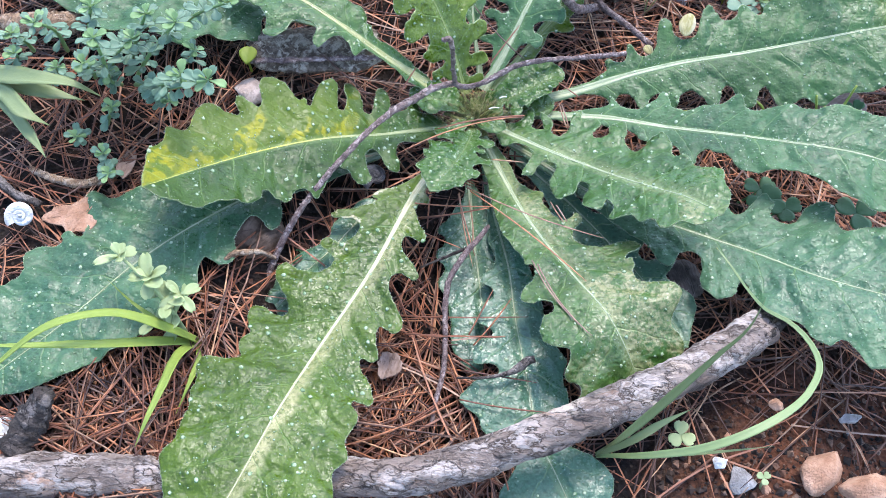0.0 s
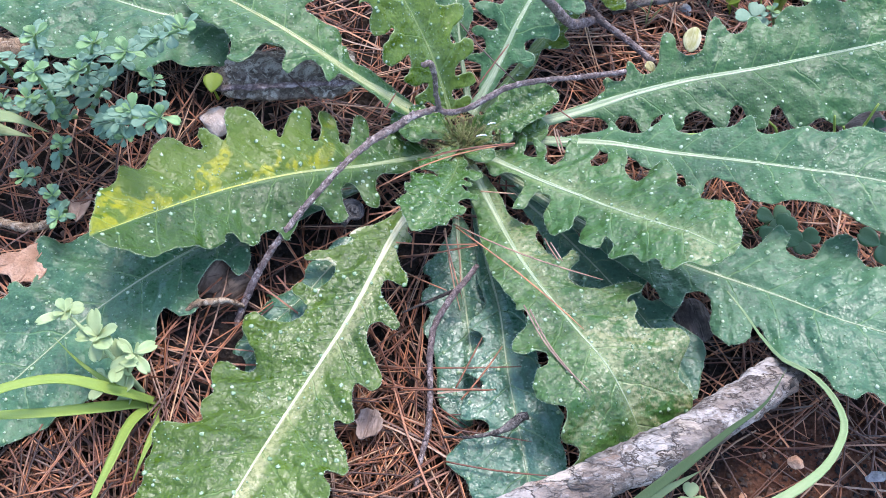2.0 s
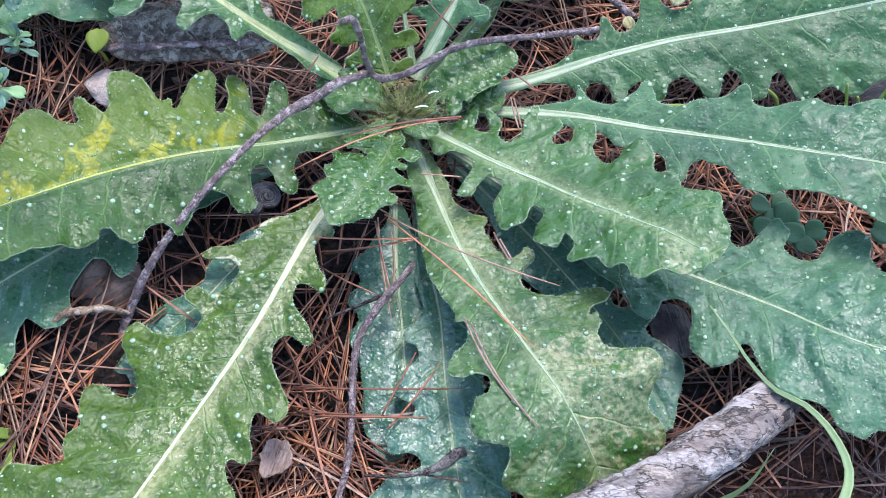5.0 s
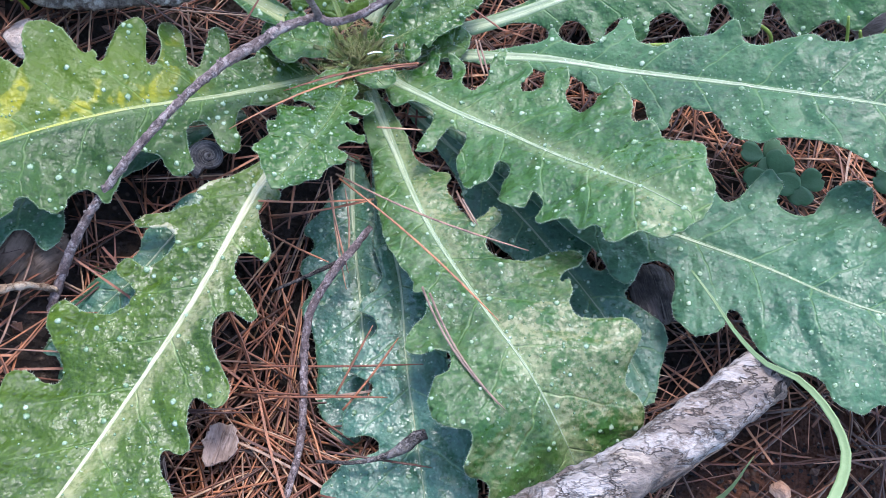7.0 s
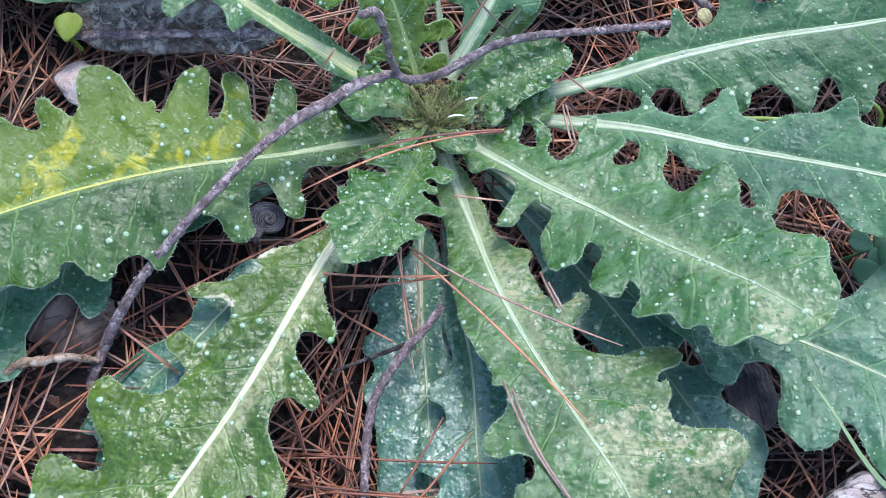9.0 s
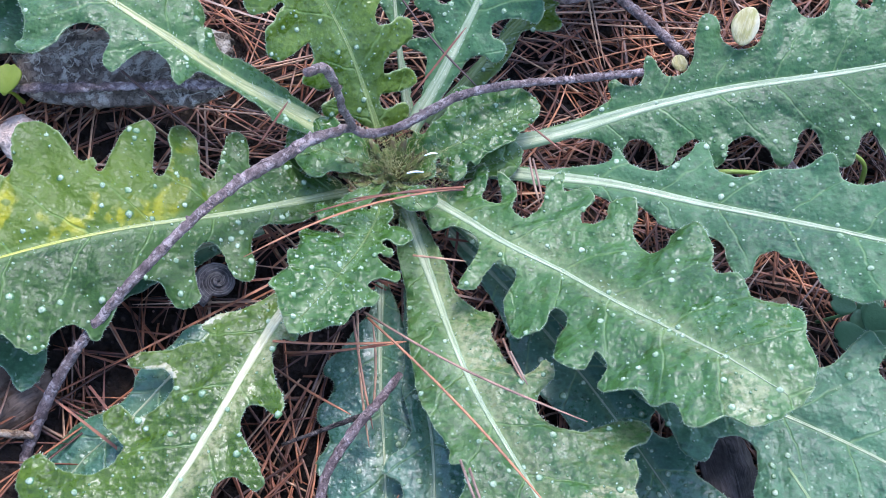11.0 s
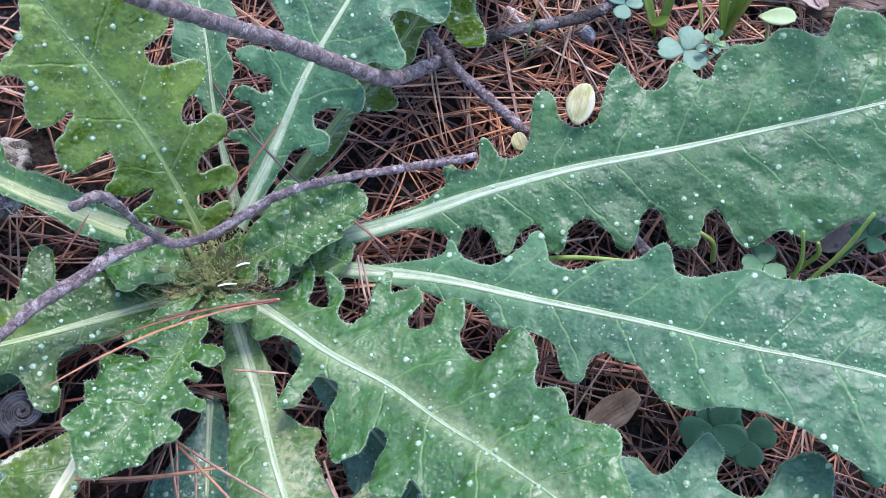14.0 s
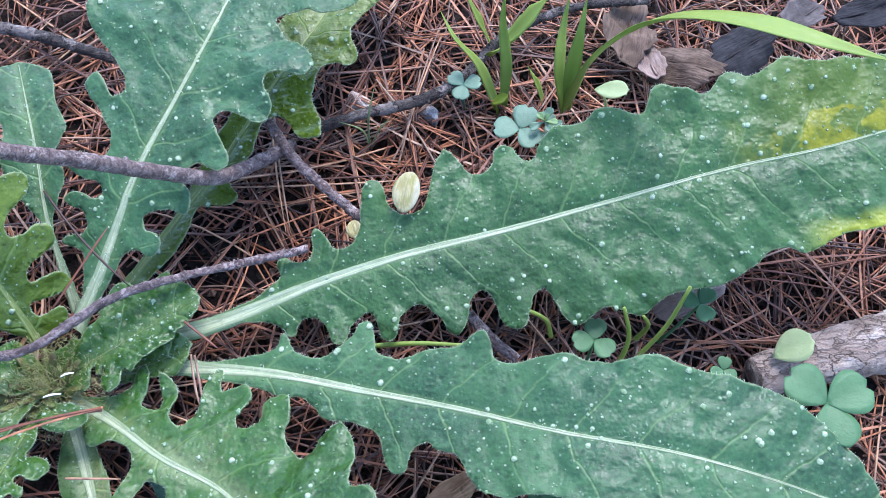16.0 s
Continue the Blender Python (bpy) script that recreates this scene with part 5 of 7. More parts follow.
# ---- wood ----
def build_log():
    log = tagged(new("log"), "fallen grey branch with flaking whitish bark", "branch")
    log.location = (0.0286, 0.1132, 0.0300)
    back = log.matrix_basis.inverted()
    line = [Vector(p) for p in ((-0.1594, 0.0876, 0.0460), (-0.1133, 0.0938, 0.0400), (-0.0794, 0.0952, 0.0360), (-0.0271, 0.1003, 0.0320), (0.0027, 0.1032, 0.0310), (0.0285, 0.1119, 0.0330), (0.0545, 0.1233, 0.0360), (0.0838, 0.1375, 0.0360), (0.1071, 0.1521, 0.0310), (0.1328, 0.1721, 0.0220))]
    line = [Matrix.Translation(-Vector(log.location)) @ p for p in line]
    bm = bmesh.new()
    tube(bm, line, [0.0075, 0.0078, 0.0076, 0.0070, 0.0068, 0.0068, 0.0069, 0.0071, 0.0074, 0.0078], 44, 260, 0.18, 130.0)
    part("stem", bm, LOG_BARK, log)
    # lifted bark plates
    rng = random.Random(11)
    C = spline(line, 200)
    for _ in range(46):
        i = rng.randrange(4, 195)
        t = Vector(C[i + 1] - C[i - 1]).normalized()
        a = t.cross(Vector((0, 0, 1))).normalized()
        w = rng.uniform(-0.3, 3.3)
        d = a * math.cos(w) + a.cross(t) * math.sin(w)
        s = t.cross(d)
        c = Vector(C[i]) + d * 0.0068
        bm = bmesh.new()
        k, lw, ww = 9, rng.uniform(0.003, 0.009), rng.uniform(0.0018, 0.0045)
        low, high = [], []
        for j in range(k):
            g = j * 2 * math.pi / k
            rr = rng.uniform(0.7, 1.15)
            p = c + t * math.cos(g) * lw * rr + s * math.sin(g) * ww * rr - d * (ww * math.sin(g)) ** 2 * 40
            low.append(bm.verts.new(p - d * 0.0012))
            high.append(bm.verts.new(p + d * rng.uniform(0.0002, 0.0009)))
        bm.faces.new(high)
        for j in range(k):
            bm.faces.new((low[j], low[(j + 1) % k], high[(j + 1) % k], high[j]))
        part("bark_plate", bm, LOG_BARK, log)
    # broken end
    e, f = Vector(line[-1]), Vector(line[-2])
    t = (e - f).normalized()
    bm = bmesh.new()
    for j in range(14):
        g = j * 0.45
        a = t.cross(Vector((0, 0, 1))).normalized()
        d = (a * math.cos(g) + a.cross(t) * math.sin(g)) * 0.006 * rng.uniform(0.4, 1.1)
        tube(bm, [e + d - t * 0.008, e + d + t * 0.002, e + d * 1.05 + t * rng.uniform(0.004, 0.012)], [0.0027, 0.0024, 0.0006], 5, 5, 0.3, 500.0)
    part("broken_end", bm, DARK_BARK, log, "splintered dark end")


def build_branch_end():
    branch = tagged(new("log"), "end of a weathered tan grey branch beside clover", "branch")
    branch.location = (0.2511, 0.2854, -0.0040)
    line = [Vector(p) - branch.location for p in ((0.2106, 0.2760, -0.0040), (0.2218, 0.2790, -0.0040), (0.2511, 0.2854, -0.0040), (0.2942, 0.2964, -0.0060), (0.3515, 0.3083, -0.0080))]
    bm = bmesh.new()
    tube(bm, line, [0.0055, 0.0085, 0.0105, 0.011, 0.011], 24, 90, 0.2, 90.0)
    part("stem", bm, TAN_BARK, branch)


def twig(name, line, radii, material, label, knots=0, rough=0.28, group=""):
    o = Vector(line[0])
    th = tagged(new(name), label, "twig", group)
    th.location = o
    pts = [Vector(p) - o for p in line]
    bm = bmesh.new()
    n = max(24, int(sum((pts[i + 1] - pts[i]).length for i in range(len(pts) - 1)) / 0.0009))
    tube(bm, pts, radii, 10, n, rough, 560.0)
    stem = part("stem", bm, material, th)
    rng = random.Random(len(line) + knots)
    C = spline(pts, 200)
    R = np.interp(np.linspace(0, 1, 200), np.linspace(0, 1, len(radii)), radii)
    for _ in range(knots):
        i = rng.randrange(3, 196)
        d = Vector((rng.uniform(-1, 1), rng.uniform(-1, 1), rng.uniform(0, 1))).normalized()
        bm = bmesh.new()
        c = Vector(C[i]) + d * R[i] * 0.7
        tube(bm, [c, c + d * R[i] * 0.5, c + d * R[i] * 0.75], [R[i] * 0.5, R[i] * 0.42, R[i] * 0.15], 6, 4, 0.2, 900.0)
        part("leaf_scar", bm, material, th)
    return th


build_log()
build_branch_end()
fork = twig("twig", [(-0.0682, 0.1790, 0.0140), (-0.0649, 0.1902, 0.0200), (-0.0567, 0.2053, 0.0310), (-0.0395, 0.2269, 0.0430), (-0.0164, 0.2587, 0.0410), (-0.0105, 0.2640, 0.0400), (-0.0047, 0.2701, 0.0390), (0.0011, 0.2736, 0.0380), (0.0057, 0.2766, 0.0360), (0.0083, 0.2760, 0.0350), (0.0112, 0.2766, 0.0340), (0.0180, 0.2790, 0.0345), (0.0248, 0.2838, 0.0345), (0.0316, 0.2894, 0.0340), (0.0387, 0.2933, 0.0330), (0.0460, 0.2965, 0.0315), (0.0603, 0.3016, 0.0280), (0.0846, 0.3077, 0.0260)],
            [0.0014, 0.0014, 0.0014, 0.0013, 0.0012, 0.0013, 0.0012, 0.0013, 0.0017, 0.0016, 0.0013, 0.0012, 0.0013, 0.0012, 0.0012, 0.0011, 0.0012, 0.0011], TWIG_BARK, "thin forked grey twig lying across the rosette", 70, 0.27)
bm = bmesh.new()
tube(bm, [Vector(p) - fork.location for p in ((0.0060, 0.2768, 0.0365), (0.0049, 0.2739, 0.0500), (0.0044, 0.2726, 0.0620), (0.0030, 0.2706, 0.0710), (0.0008, 0.2647, 0.0770))], [0.0012, 0.001, 0.0009, 0.0012, 0.001], 10, 60, 0.42, 560.0)
part("side_shoot", bm, TWIG_BARK, fork)
bm = bmesh.new()
tube(bm, [Vector(p) - fork.location for p in ((-0.0639, 0.1919, 0.0220), (-0.0681, 0.1901, 0.0300), (-0.0721, 0.1878, 0.0340), (-0.0779, 0.1859, 0.0350), (-0.0820, 0.1826, 0.0340))], [0.0009, 0.0011, 0.0012, 0.0012, 0.0007], 8, 40, 0.5, 520.0)
part("side_shoot", bm, DRY_TWIG, fork, "pale dry side shoot")
twig("twig", [(0.0201, 0.2771, 0.1350), (0.0212, 0.2901, 0.1120), (0.0299, 0.3001, 0.0920), (0.0394, 0.3068, 0.0770), (0.0512, 0.3167, 0.0540), (0.0601, 0.3261, 0.0350), (0.0681, 0.3384, 0.0220), (0.0764, 0.3506, 0.0120)],
     [0.0016, 0.0017, 0.0018, 0.0019, 0.0020, 0.0021, 0.0021, 0.002], TWIG_BARK, "grey brown twig rising over the leaves", 14, 0.18)
twig("twig", [(0.0696, 0.3568, 0.0160), (0.0776, 0.3428, 0.0180), (0.0876, 0.3307, 0.0200), (0.0993, 0.3200, 0.0180)], [0.0018, 0.0016, 0.0015, 0.0014], TWIG_BARK, "short grey twig on the needle litter", 8, 0.22)
twig("twig", [(0.0835, 0.3571, 0.0100), (0.0979, 0.3604, 0.0130), (0.1121, 0.3628, 0.0140), (0.1265, 0.3707, 0.0120), (0.1460, 0.3922, 0.0100), (0.1675, 0.4020, 0.0100), (0.1943, 0.4040, 0.0100)], [0.0017, 0.0018, 0.0018, 0.0017, 0.0015, 0.0014, 0.0012], DARK_BARK, "dark twig half sunk in the litter", 6, 0.22)
twig("twig", [(-0.0299, 0.4027, 0.0120), (-0.0015, 0.3924, 0.0140), (0.0182, 0.3854, 0.0120)], [0.002, 0.002, 0.0017], DARK_BARK, "dark bent twig on the litter", 4, 0.22)
twig("twig", [(0.0236, 0.2164, 0.0160), (0.0191, 0.2083, 0.0180), (0.0163, 0.2041, 0.0190), (0.0124, 0.1980, 0.0180), (0.0081, 0.1898, 0.0160), (0.0070, 0.1813, 0.0140), (0.0077, 0.1636, 0.0120), (0.0077, 0.1521, 0.0110), (0.0055, 0.1398, 0.0100), (0.0043, 0.1301, 0.0090)],
     [0.0009, 0.0012, 0.0013, 0.0012, 0.0012, 0.0011, 0.0011, 0.0011, 0.001, 0.0008], TWIG_BARK, "thin straight grey stick lying on needles", 16, 0.32)
twig("twig", [(0.0160, 0.2046, 0.0180), (0.0070, 0.2013, 0.0150), (-0.0049, 0.1970, 0.0110)], [0.0007, 0.0006, 0.0004], DARK_BARK, "very thin dark stick crossing another", 0, 0.2)
twig("stalk", [(0.0131, 0.1472, 0.0140), (0.0252, 0.1470, 0.0170), (0.0343, 0.1495, 0.0180), (0.0379, 0.1516, 0.0190), (0.0400, 0.1533, 0.0200), (0.0429, 0.1545, 0.0200)], [0.0005, 0.0005, 0.0006, 0.0009, 0.0019, 0.0015], DARK_BARK, "dry brown stalk with a withered cap on a low leaf", 0, 0.25)
twig("twig", [(-0.1678, 0.2214, 0.0340), (-0.1551, 0.2158, 0.0360), (-0.1431, 0.2143, 0.0360), (-0.1367, 0.2176, 0.0350)], [0.0014, 0.0016, 0.0018, 0.002], DRY_TWIG, "short pale dry twig on the ground", 4, 0.3)
twig("twig", [(-0.1840, 0.2190, 0.0360), (-0.1686, 0.2068, 0.0370), (-0.1584, 0.2035, 0.0360)], [0.002, 0.0018, 0.0015], DARK_BARK, "dark charred twig on the ground", 2, 0.3)
twig("stub", [(-0.1273, 0.1171, 0.0560), (-0.1327, 0.1102, 0.0480), (-0.1377, 0.1002, 0.0420)], [0.0035, 0.0055, 0.0065], DARK_BARK, "dark broken branch stub beside the fallen branch", 0, 0.3)
twig("twig", [(0.1285, 0.2942, 0.0080), (0.1345, 0.2862, 0.0080), (0.1414, 0.2802, 0.0070)], [0.0016, 0.0016, 0.0014], TWIG_BARK, "small grey twig under the leaves", 5, 0.2)


# ---- loose bits ----
def slab(name, centre, turn, a, b, thick, material, label, category, seed, curl=0.0, points=13, jag=0.25, tilt=(0, 0)):
    """A flat irregular piece with a rim of its own thickness: bark chip, dead leaf, flat stone."""
    bm = bmesh.new()
    rings = []
    points *= 3
    radii = [1 + jag * (0.9 * noise.noise(Vector((1.3 * math.cos(6.2832 * k / points), 1.3 * math.sin(6.2832 * k / points), seed * 1.7))) + 0.45 * noise.noise(Vector((5 * math.cos(6.2832 * k / points), 5 * math.sin(6.2832 * k / points), seed * 2.3)))) for k in range(points)]
    for share, side in ((0.0, 1), (0.25, 1), (0.5, 1), (0.72, 1), (0.88, 1), (0.97, 1), (1.0, 0), (0.94, -1), (0.7, -1), (0.4, -1), (0.0, -1)):
        if share == 0:
            rings.append([bm.verts.new((0, 0, side * thick / 2))])
            continue
        ring = []
        for k in range(points):
            w = 2 * math.pi * k / points
            x, y = a * share * radii[k] * math.cos(w), b * share * radii[k] * math.sin(w)
            z = side * thick / 2 + curl * ((x / a) ** 2 * 0.5 + (y / b) ** 2) * b - 0.0006 * math.exp(-(y / 0.0007) ** 2)
            z += (0.0006 + abs(curl) * 0.5 * b) * noise.noise(Vector((x * 130, y * 130, seed))) + 0.0004 * noise.noise(Vector((x * 420, y * 420, seed)))
            ring.append(bm.verts.new((x, y, z)))
        rings.append(ring)
    for r0, r1 in zip(rings, rings[1:]):
        for k in range(points):
            k2 = (k + 1) % points
            if len(r0) == 1:
                bm.faces.new((r0[0], r1[k], r1[k2]))
            elif len(r1) == 1:
                bm.faces.new((r0[k], r1[0], r0[k2]))
            else:
                bm.faces.new((r0[k], r1[k], r1[k2], r0[k2]))
    bmesh.ops.recalc_face_normals(bm, faces=bm.faces)
    ob = tagged(part(name, bm, material), label, category)
    ob.matrix_basis = pose(*centre, tilt[0], tilt[1], turn)
    if name == "dead_leaf":
        bm = bmesh.new()
        tube(bm, [(x * a, 0, thick / 2 + curl * x * x * 0.5 * b - 0.0003) for x in (-0.85, -0.4, 0, 0.4, 0.85)], [0.0004, 0.0003, 0.00015], 6, 20)
        part("midvein", bm, material, ob)
    return ob


def stone(centre, size, material, label, seed, turn=0.0):
    rng = random.Random(seed)
    bm = bmesh.new()
    bmesh.ops.create_icosphere(bm, subdivisions=3, radius=1.0)
    cuts = [(Vector((rng.uniform(-1, 1), rng.uniform(-1, 1), rng.uniform(-0.4, 1))).normalized(), rng.uniform(0.42, 0.75)) for _ in range(11)]
    for v in bm.verts:
        for d, h in cuts:
            e = v.co.dot(d) - h
            if e > 0:
                v.co -= d * e * 0.96
        v.co += v.co.normalized() * 0.07 * noise.noise(v.co * 2.5 + Vector((seed, 0, 0)))
        v.co = Vector((v.co.x * size[0], v.co.y * size[1], v.co.z * size[2]))
    ob = tagged(part("stone", bm, material), label, "stone")
    ob.matrix_basis = pose(*centre, 0, 0, turn)
    return ob


BARK_CHIP = bark_material("weathered bark chip", (0.11, 0.08, 0.055), (0.25, 0.19, 0.14), (0.47, 0.40, 0.31), 0.5, 3.2)


def bark_chip(centre, turn, long, wide):
    """A flat slab of bark with a frayed rim, furrowed along its length, and loose flakes on it."""
    th = tagged(new("bark_piece"), "flat dark grey weathered piece of bark on needles", "bark")
    th.matrix_basis = pose(*centre, 6, 0, turn)
    bm = bmesh.new()
    nu, nv = 70, 26
    sheet = {}
    for top in (1, 0):
        for i in range(nu + 1):
            for j in range(nv + 1):
                u, v = 2 * i / nu - 1, 2 * j / nv - 1
                x = u * long * (1 - 0.10 * noise.noise(Vector((v * 3, u * 0.5, 4))) - 0.06 * noise.noise(Vector((v * 11, 0, 9))))
                y = v * wide * (1 - 0.28 * noise.noise(Vector((u * 2.5, v, 1))) - 0.1 * noise.noise(Vector((u * 14, v, 2)))) * (1 - 0.35 * abs(u) ** 4)
                z = 0.0022 * noise.noise(Vector((x * 60, y * 260, 0))) + 0.001 * noise.noise(Vector((x * 300, y * 700, 5))) - 0.0035 * v * v
                sheet[top, i, j] = bm.verts.new((x, y, z if top else -0.005))
    for i in range(nu):
        for j in range(nv):
            bm.faces.new([sheet[1, i + a, j + b] for a, b in ((0, 0), (1, 0), (1, 1), (0, 1))])
            bm.faces.new([sheet[0, i + a, j + b] for a, b in ((0, 0), (0, 1), (1, 1), (1, 0))])
    for i in range(nu):
        bm.faces.new([sheet[0, i, 0], sheet[0, i + 1, 0], sheet[1, i + 1, 0], sheet[1, i, 0]])
        bm.faces.new([sheet[1, i, nv], sheet[1, i + 1, nv], sheet[0, i + 1, nv], sheet[0, i, nv]])
    for j in range(nv):
        bm.faces.new([sheet[1, 0, j], sheet[1, 0, j + 1], sheet[0, 0, j + 1], sheet[0, 0, j]])
        bm.faces.new([sheet[0, nu, j], sheet[0, nu, j + 1], sheet[1, nu, j + 1], sheet[1, nu, j]])
    part("slab", bm, BARK_CHIP, th)
    rng = random.Random(8)
    for _ in range(90):
        bm = bmesh.new()
        x, y, l = rng.uniform(-0.95, 0.95) * long, rng.uniform(-0.95, 0.8) * wide, rng.uniform(0.0008, 0.0032)
        z = 0.0014 - 0.0035 * (y / wide) ** 2
        w = rng.gauss(0, 0.7)
        c, s = math.cos(w) * l, math.sin(w) * l
        k = rng.uniform(-1, 1) * 0.0009
        tube(bm, [(x - c, y - s, z), (x - c * 0.3 + k, y - s * 0.3 - k, z + 0.0008), (x + c * 0.4, y + s * 0.4 + k, z + 0.0009), (x + c, y + s - k, z + 0.0003)], [0.00007, 0.00013, 0.00013, 0.00007], 4, 8)
        part("fibre", bm, FIBRE, th)
    for k in range(5):
        bm = bmesh.new()
        x = (-0.8 + 0.38 * k) * long
        tube(bm, [(x - 0.008, -0.72 * wide, 0.0002), (x, -0.76 * wide, 0.0013), (x + 0.009, -0.72 * wide, 0.0002)], [0.0006, 0.0019, 0.0006], 9, 24, 0.5, 500.0, 0.5)
        part("ridge", bm, TWIG_BARK, th, "pale grey worn ridge")


bark_chip((-0.0571, 0.2899, 0.0420), 6, 0.0285, 0.0118)
slab("dead_leaf", (-0.0141, 0.1511, 0.0130), 80, 0.0066, 0.0050, 0.0008, DEAD_TAN, "small pale brown dead leaf on needles", "dead leaf", 4, 0.3, 14, 0.42, (0, 8))
slab("dead_leaf", (-0.0735, 0.1978, 0.0260), 40, 0.013, 0.010, 0.0009, DEAD, "crumpled brown dead leaf under the rosette", "dead leaf", 5, -0.55, 15, 0.3, (12, -8))
slab("dead_leaf", (0.1094, 0.2013, 0.0090), 100, 0.011, 0.0075, 0.0008, DEAD_GREY, "dark greyish dead leaf on needles", "dead leaf", 6, -0.35, 14, 0.15, (10, 10))
slab("dead_leaf", (0.1211, 0.2434, 0.0060), 35, 0.0085, 0.0042, 0.0008, DEAD_WARM, "tan dead leaf scrap under the leaves", "dead leaf", 7, 0.15, 9, 0.3, (5, 0))
slab("dead_leaf", (0.1923, 0.3019, 0.0040), 20, 0.012, 0.008, 0.0008, DEAD_TAN, "reddish brown dead leaf on needles", "dead leaf", 8, -0.2, 11, 0.25, (0, -8))
slab("dead_leaf", (0.1864, 0.3946, 0.0050), 70, 0.014, 0.009, 0.0006, DEAD, "grey brown dead leaf behind the grass", "dead leaf", 9, 0.3, 12, 0.45, (14, 6))
slab("dead_leaf", (0.2023, 0.3810, 0.0060), 150, 0.013, 0.008, 0.0006, DEAD, "curled brown dead leaf behind the grass", "dead leaf", 10, -0.35, 12, 0.5, (-8, 16))
slab("dead_leaf", (0.1927, 0.3834, 0.0040), 100, 0.008, 0.005, 0.0006, DEAD_TAN, "small tan dead leaf behind the grass", "dead leaf", 17, 0.2, 12, 0.4, (0, 10))
slab("dead_leaf", (0.2448, 0.3968, 0.0080), 40, 0.013, 0.006, 0.0006, DEAD_GREY, "narrow grey dead leaf on needles", "dead leaf", 18, 0.3, 12, 0.4, (0, 20))
slab("dead_leaf", (0.2691, 0.3999, 0.0060), 10, 0.012, 0.007, 0.0006, CHARRED, "charred black leaf scrap on needles", "dead leaf", 19, 0.2, 12, 0.4, (0, -10))
slab("dead_leaf", (-0.1289, 0.2267, 0.0340), 100, 0.012, 0.004, 0.0008, DEAD_TAN, "narrow rusty dead leaf standing by a herb", "dead leaf", 12, 0.2, 10, 0.2, (0, 25))
slab("dead_leaf", (-0.0771, 0.2022, 0.0300), 70, 0.010, 0.008, 0.0008, DEAD, "folded brown dead leaf on dark soil", "dead leaf", 13, -0.5, 12, 0.3, (10, 0))
stone((-0.0838, 0.2686, 0.0340), (0.0115, 0.0085, 0.004), STONE_PALE, "pale pinkish stone chip", 1, 30)
slab("dead_leaf", (-0.1476, 0.1982, 0.0370), 15, 0.0075, 0.005, 0.0008, STONE_RED, "pinkish dry leaf scrap on dark soil", "dead leaf", 15, 0.1, 9, 0.3, (5, 0))
slab("dead_leaf", (-0.1387, 0.1981, 0.0380), 70, 0.0095, 0.006, 0.0008, STONE_RED, "pinkish dry leaf scrap on dark soil", "dead leaf", 16, 0.15, 11, 0.25, (8, 5))
twig("stub", [(-0.1941, 0.2896, 0.0460), (-0.1798, 0.2889, 0.0470), (-0.1653, 0.2906, 0.0470), (-0.1530, 0.2957, 0.0460)], [0.0035, 0.005, 0.0052, 0.004], DRY_TWIG, "short pinkish dry branch piece behind the herbs", 0, 0.25)
stone((0.1545, 0.1182, 0.0120), (0.012, 0.009, 0.006), STONE_RED, "angular reddish stone on bare soil", 4, 60)
stone((0.1719, 0.1125, 0.0120), (0.014, 0.008, 0.006), STONE_RED, "long reddish stone on bare soil", 5, 10)
stone((0.1384, 0.1439, 0.0140), (0.0035, 0.003, 0.0025), STONE_RED, "small reddish pebble on bare soil", 6, 0)
stone((0.1140, 0.1192, 0.0120), (0.0042, 0.004, 0.0035), CHALK, "small white pebble by the grass", 7, 0)
stone((0.1221, 0.1138, 0.0100), (0.008, 0.006, 0.003), STONE_GREY, "flat grey stone chip", 8, 40)
stone((0.1681, 0.1405, 0.0100), (0.005, 0.003, 0.002), STONE_GREY, "pale grey pebble on bare soil", 9, 10)
stone((0.0965, 0.3705, 0.0060), (0.004, 0.0055, 0.0035), STONE_PALE, "small pale pebble on needles", 10, 20)
stone((0.1187, 0.3655, 0.0050), (0.0035, 0.006, 0.003), STONE_GREY, "small bluish grey pebble", 11, 10)
slab("dead_leaf", (0.2255, 0.3886, 0.0030), 35, 0.014, 0.009, 0.0006, CHARRED, "charred black dead leaf behind the grass", "dead leaf", 14, -0.2, 12, 0.45, (6, 6))
for k in range(26):
    g = random.Random(100 + k)
    x, y = g.uniform(0.11, 0.2), g.uniform(0.06, 0.15)
    r = g.uniform(0.0012, 0.003)
    stone((x, y, height(x, y) + r * 0.2), (r, r * g.uniform(0.7, 1.2), r * 0.8), STONE_RED if g.random() < 0.7 else STONE_GREY, "small reddish crumb of stone" if r < 0.002 else "small pebble on bare soil", 20 + k, g.uniform(0, 180))["group"] = "pebbles on bare soil"


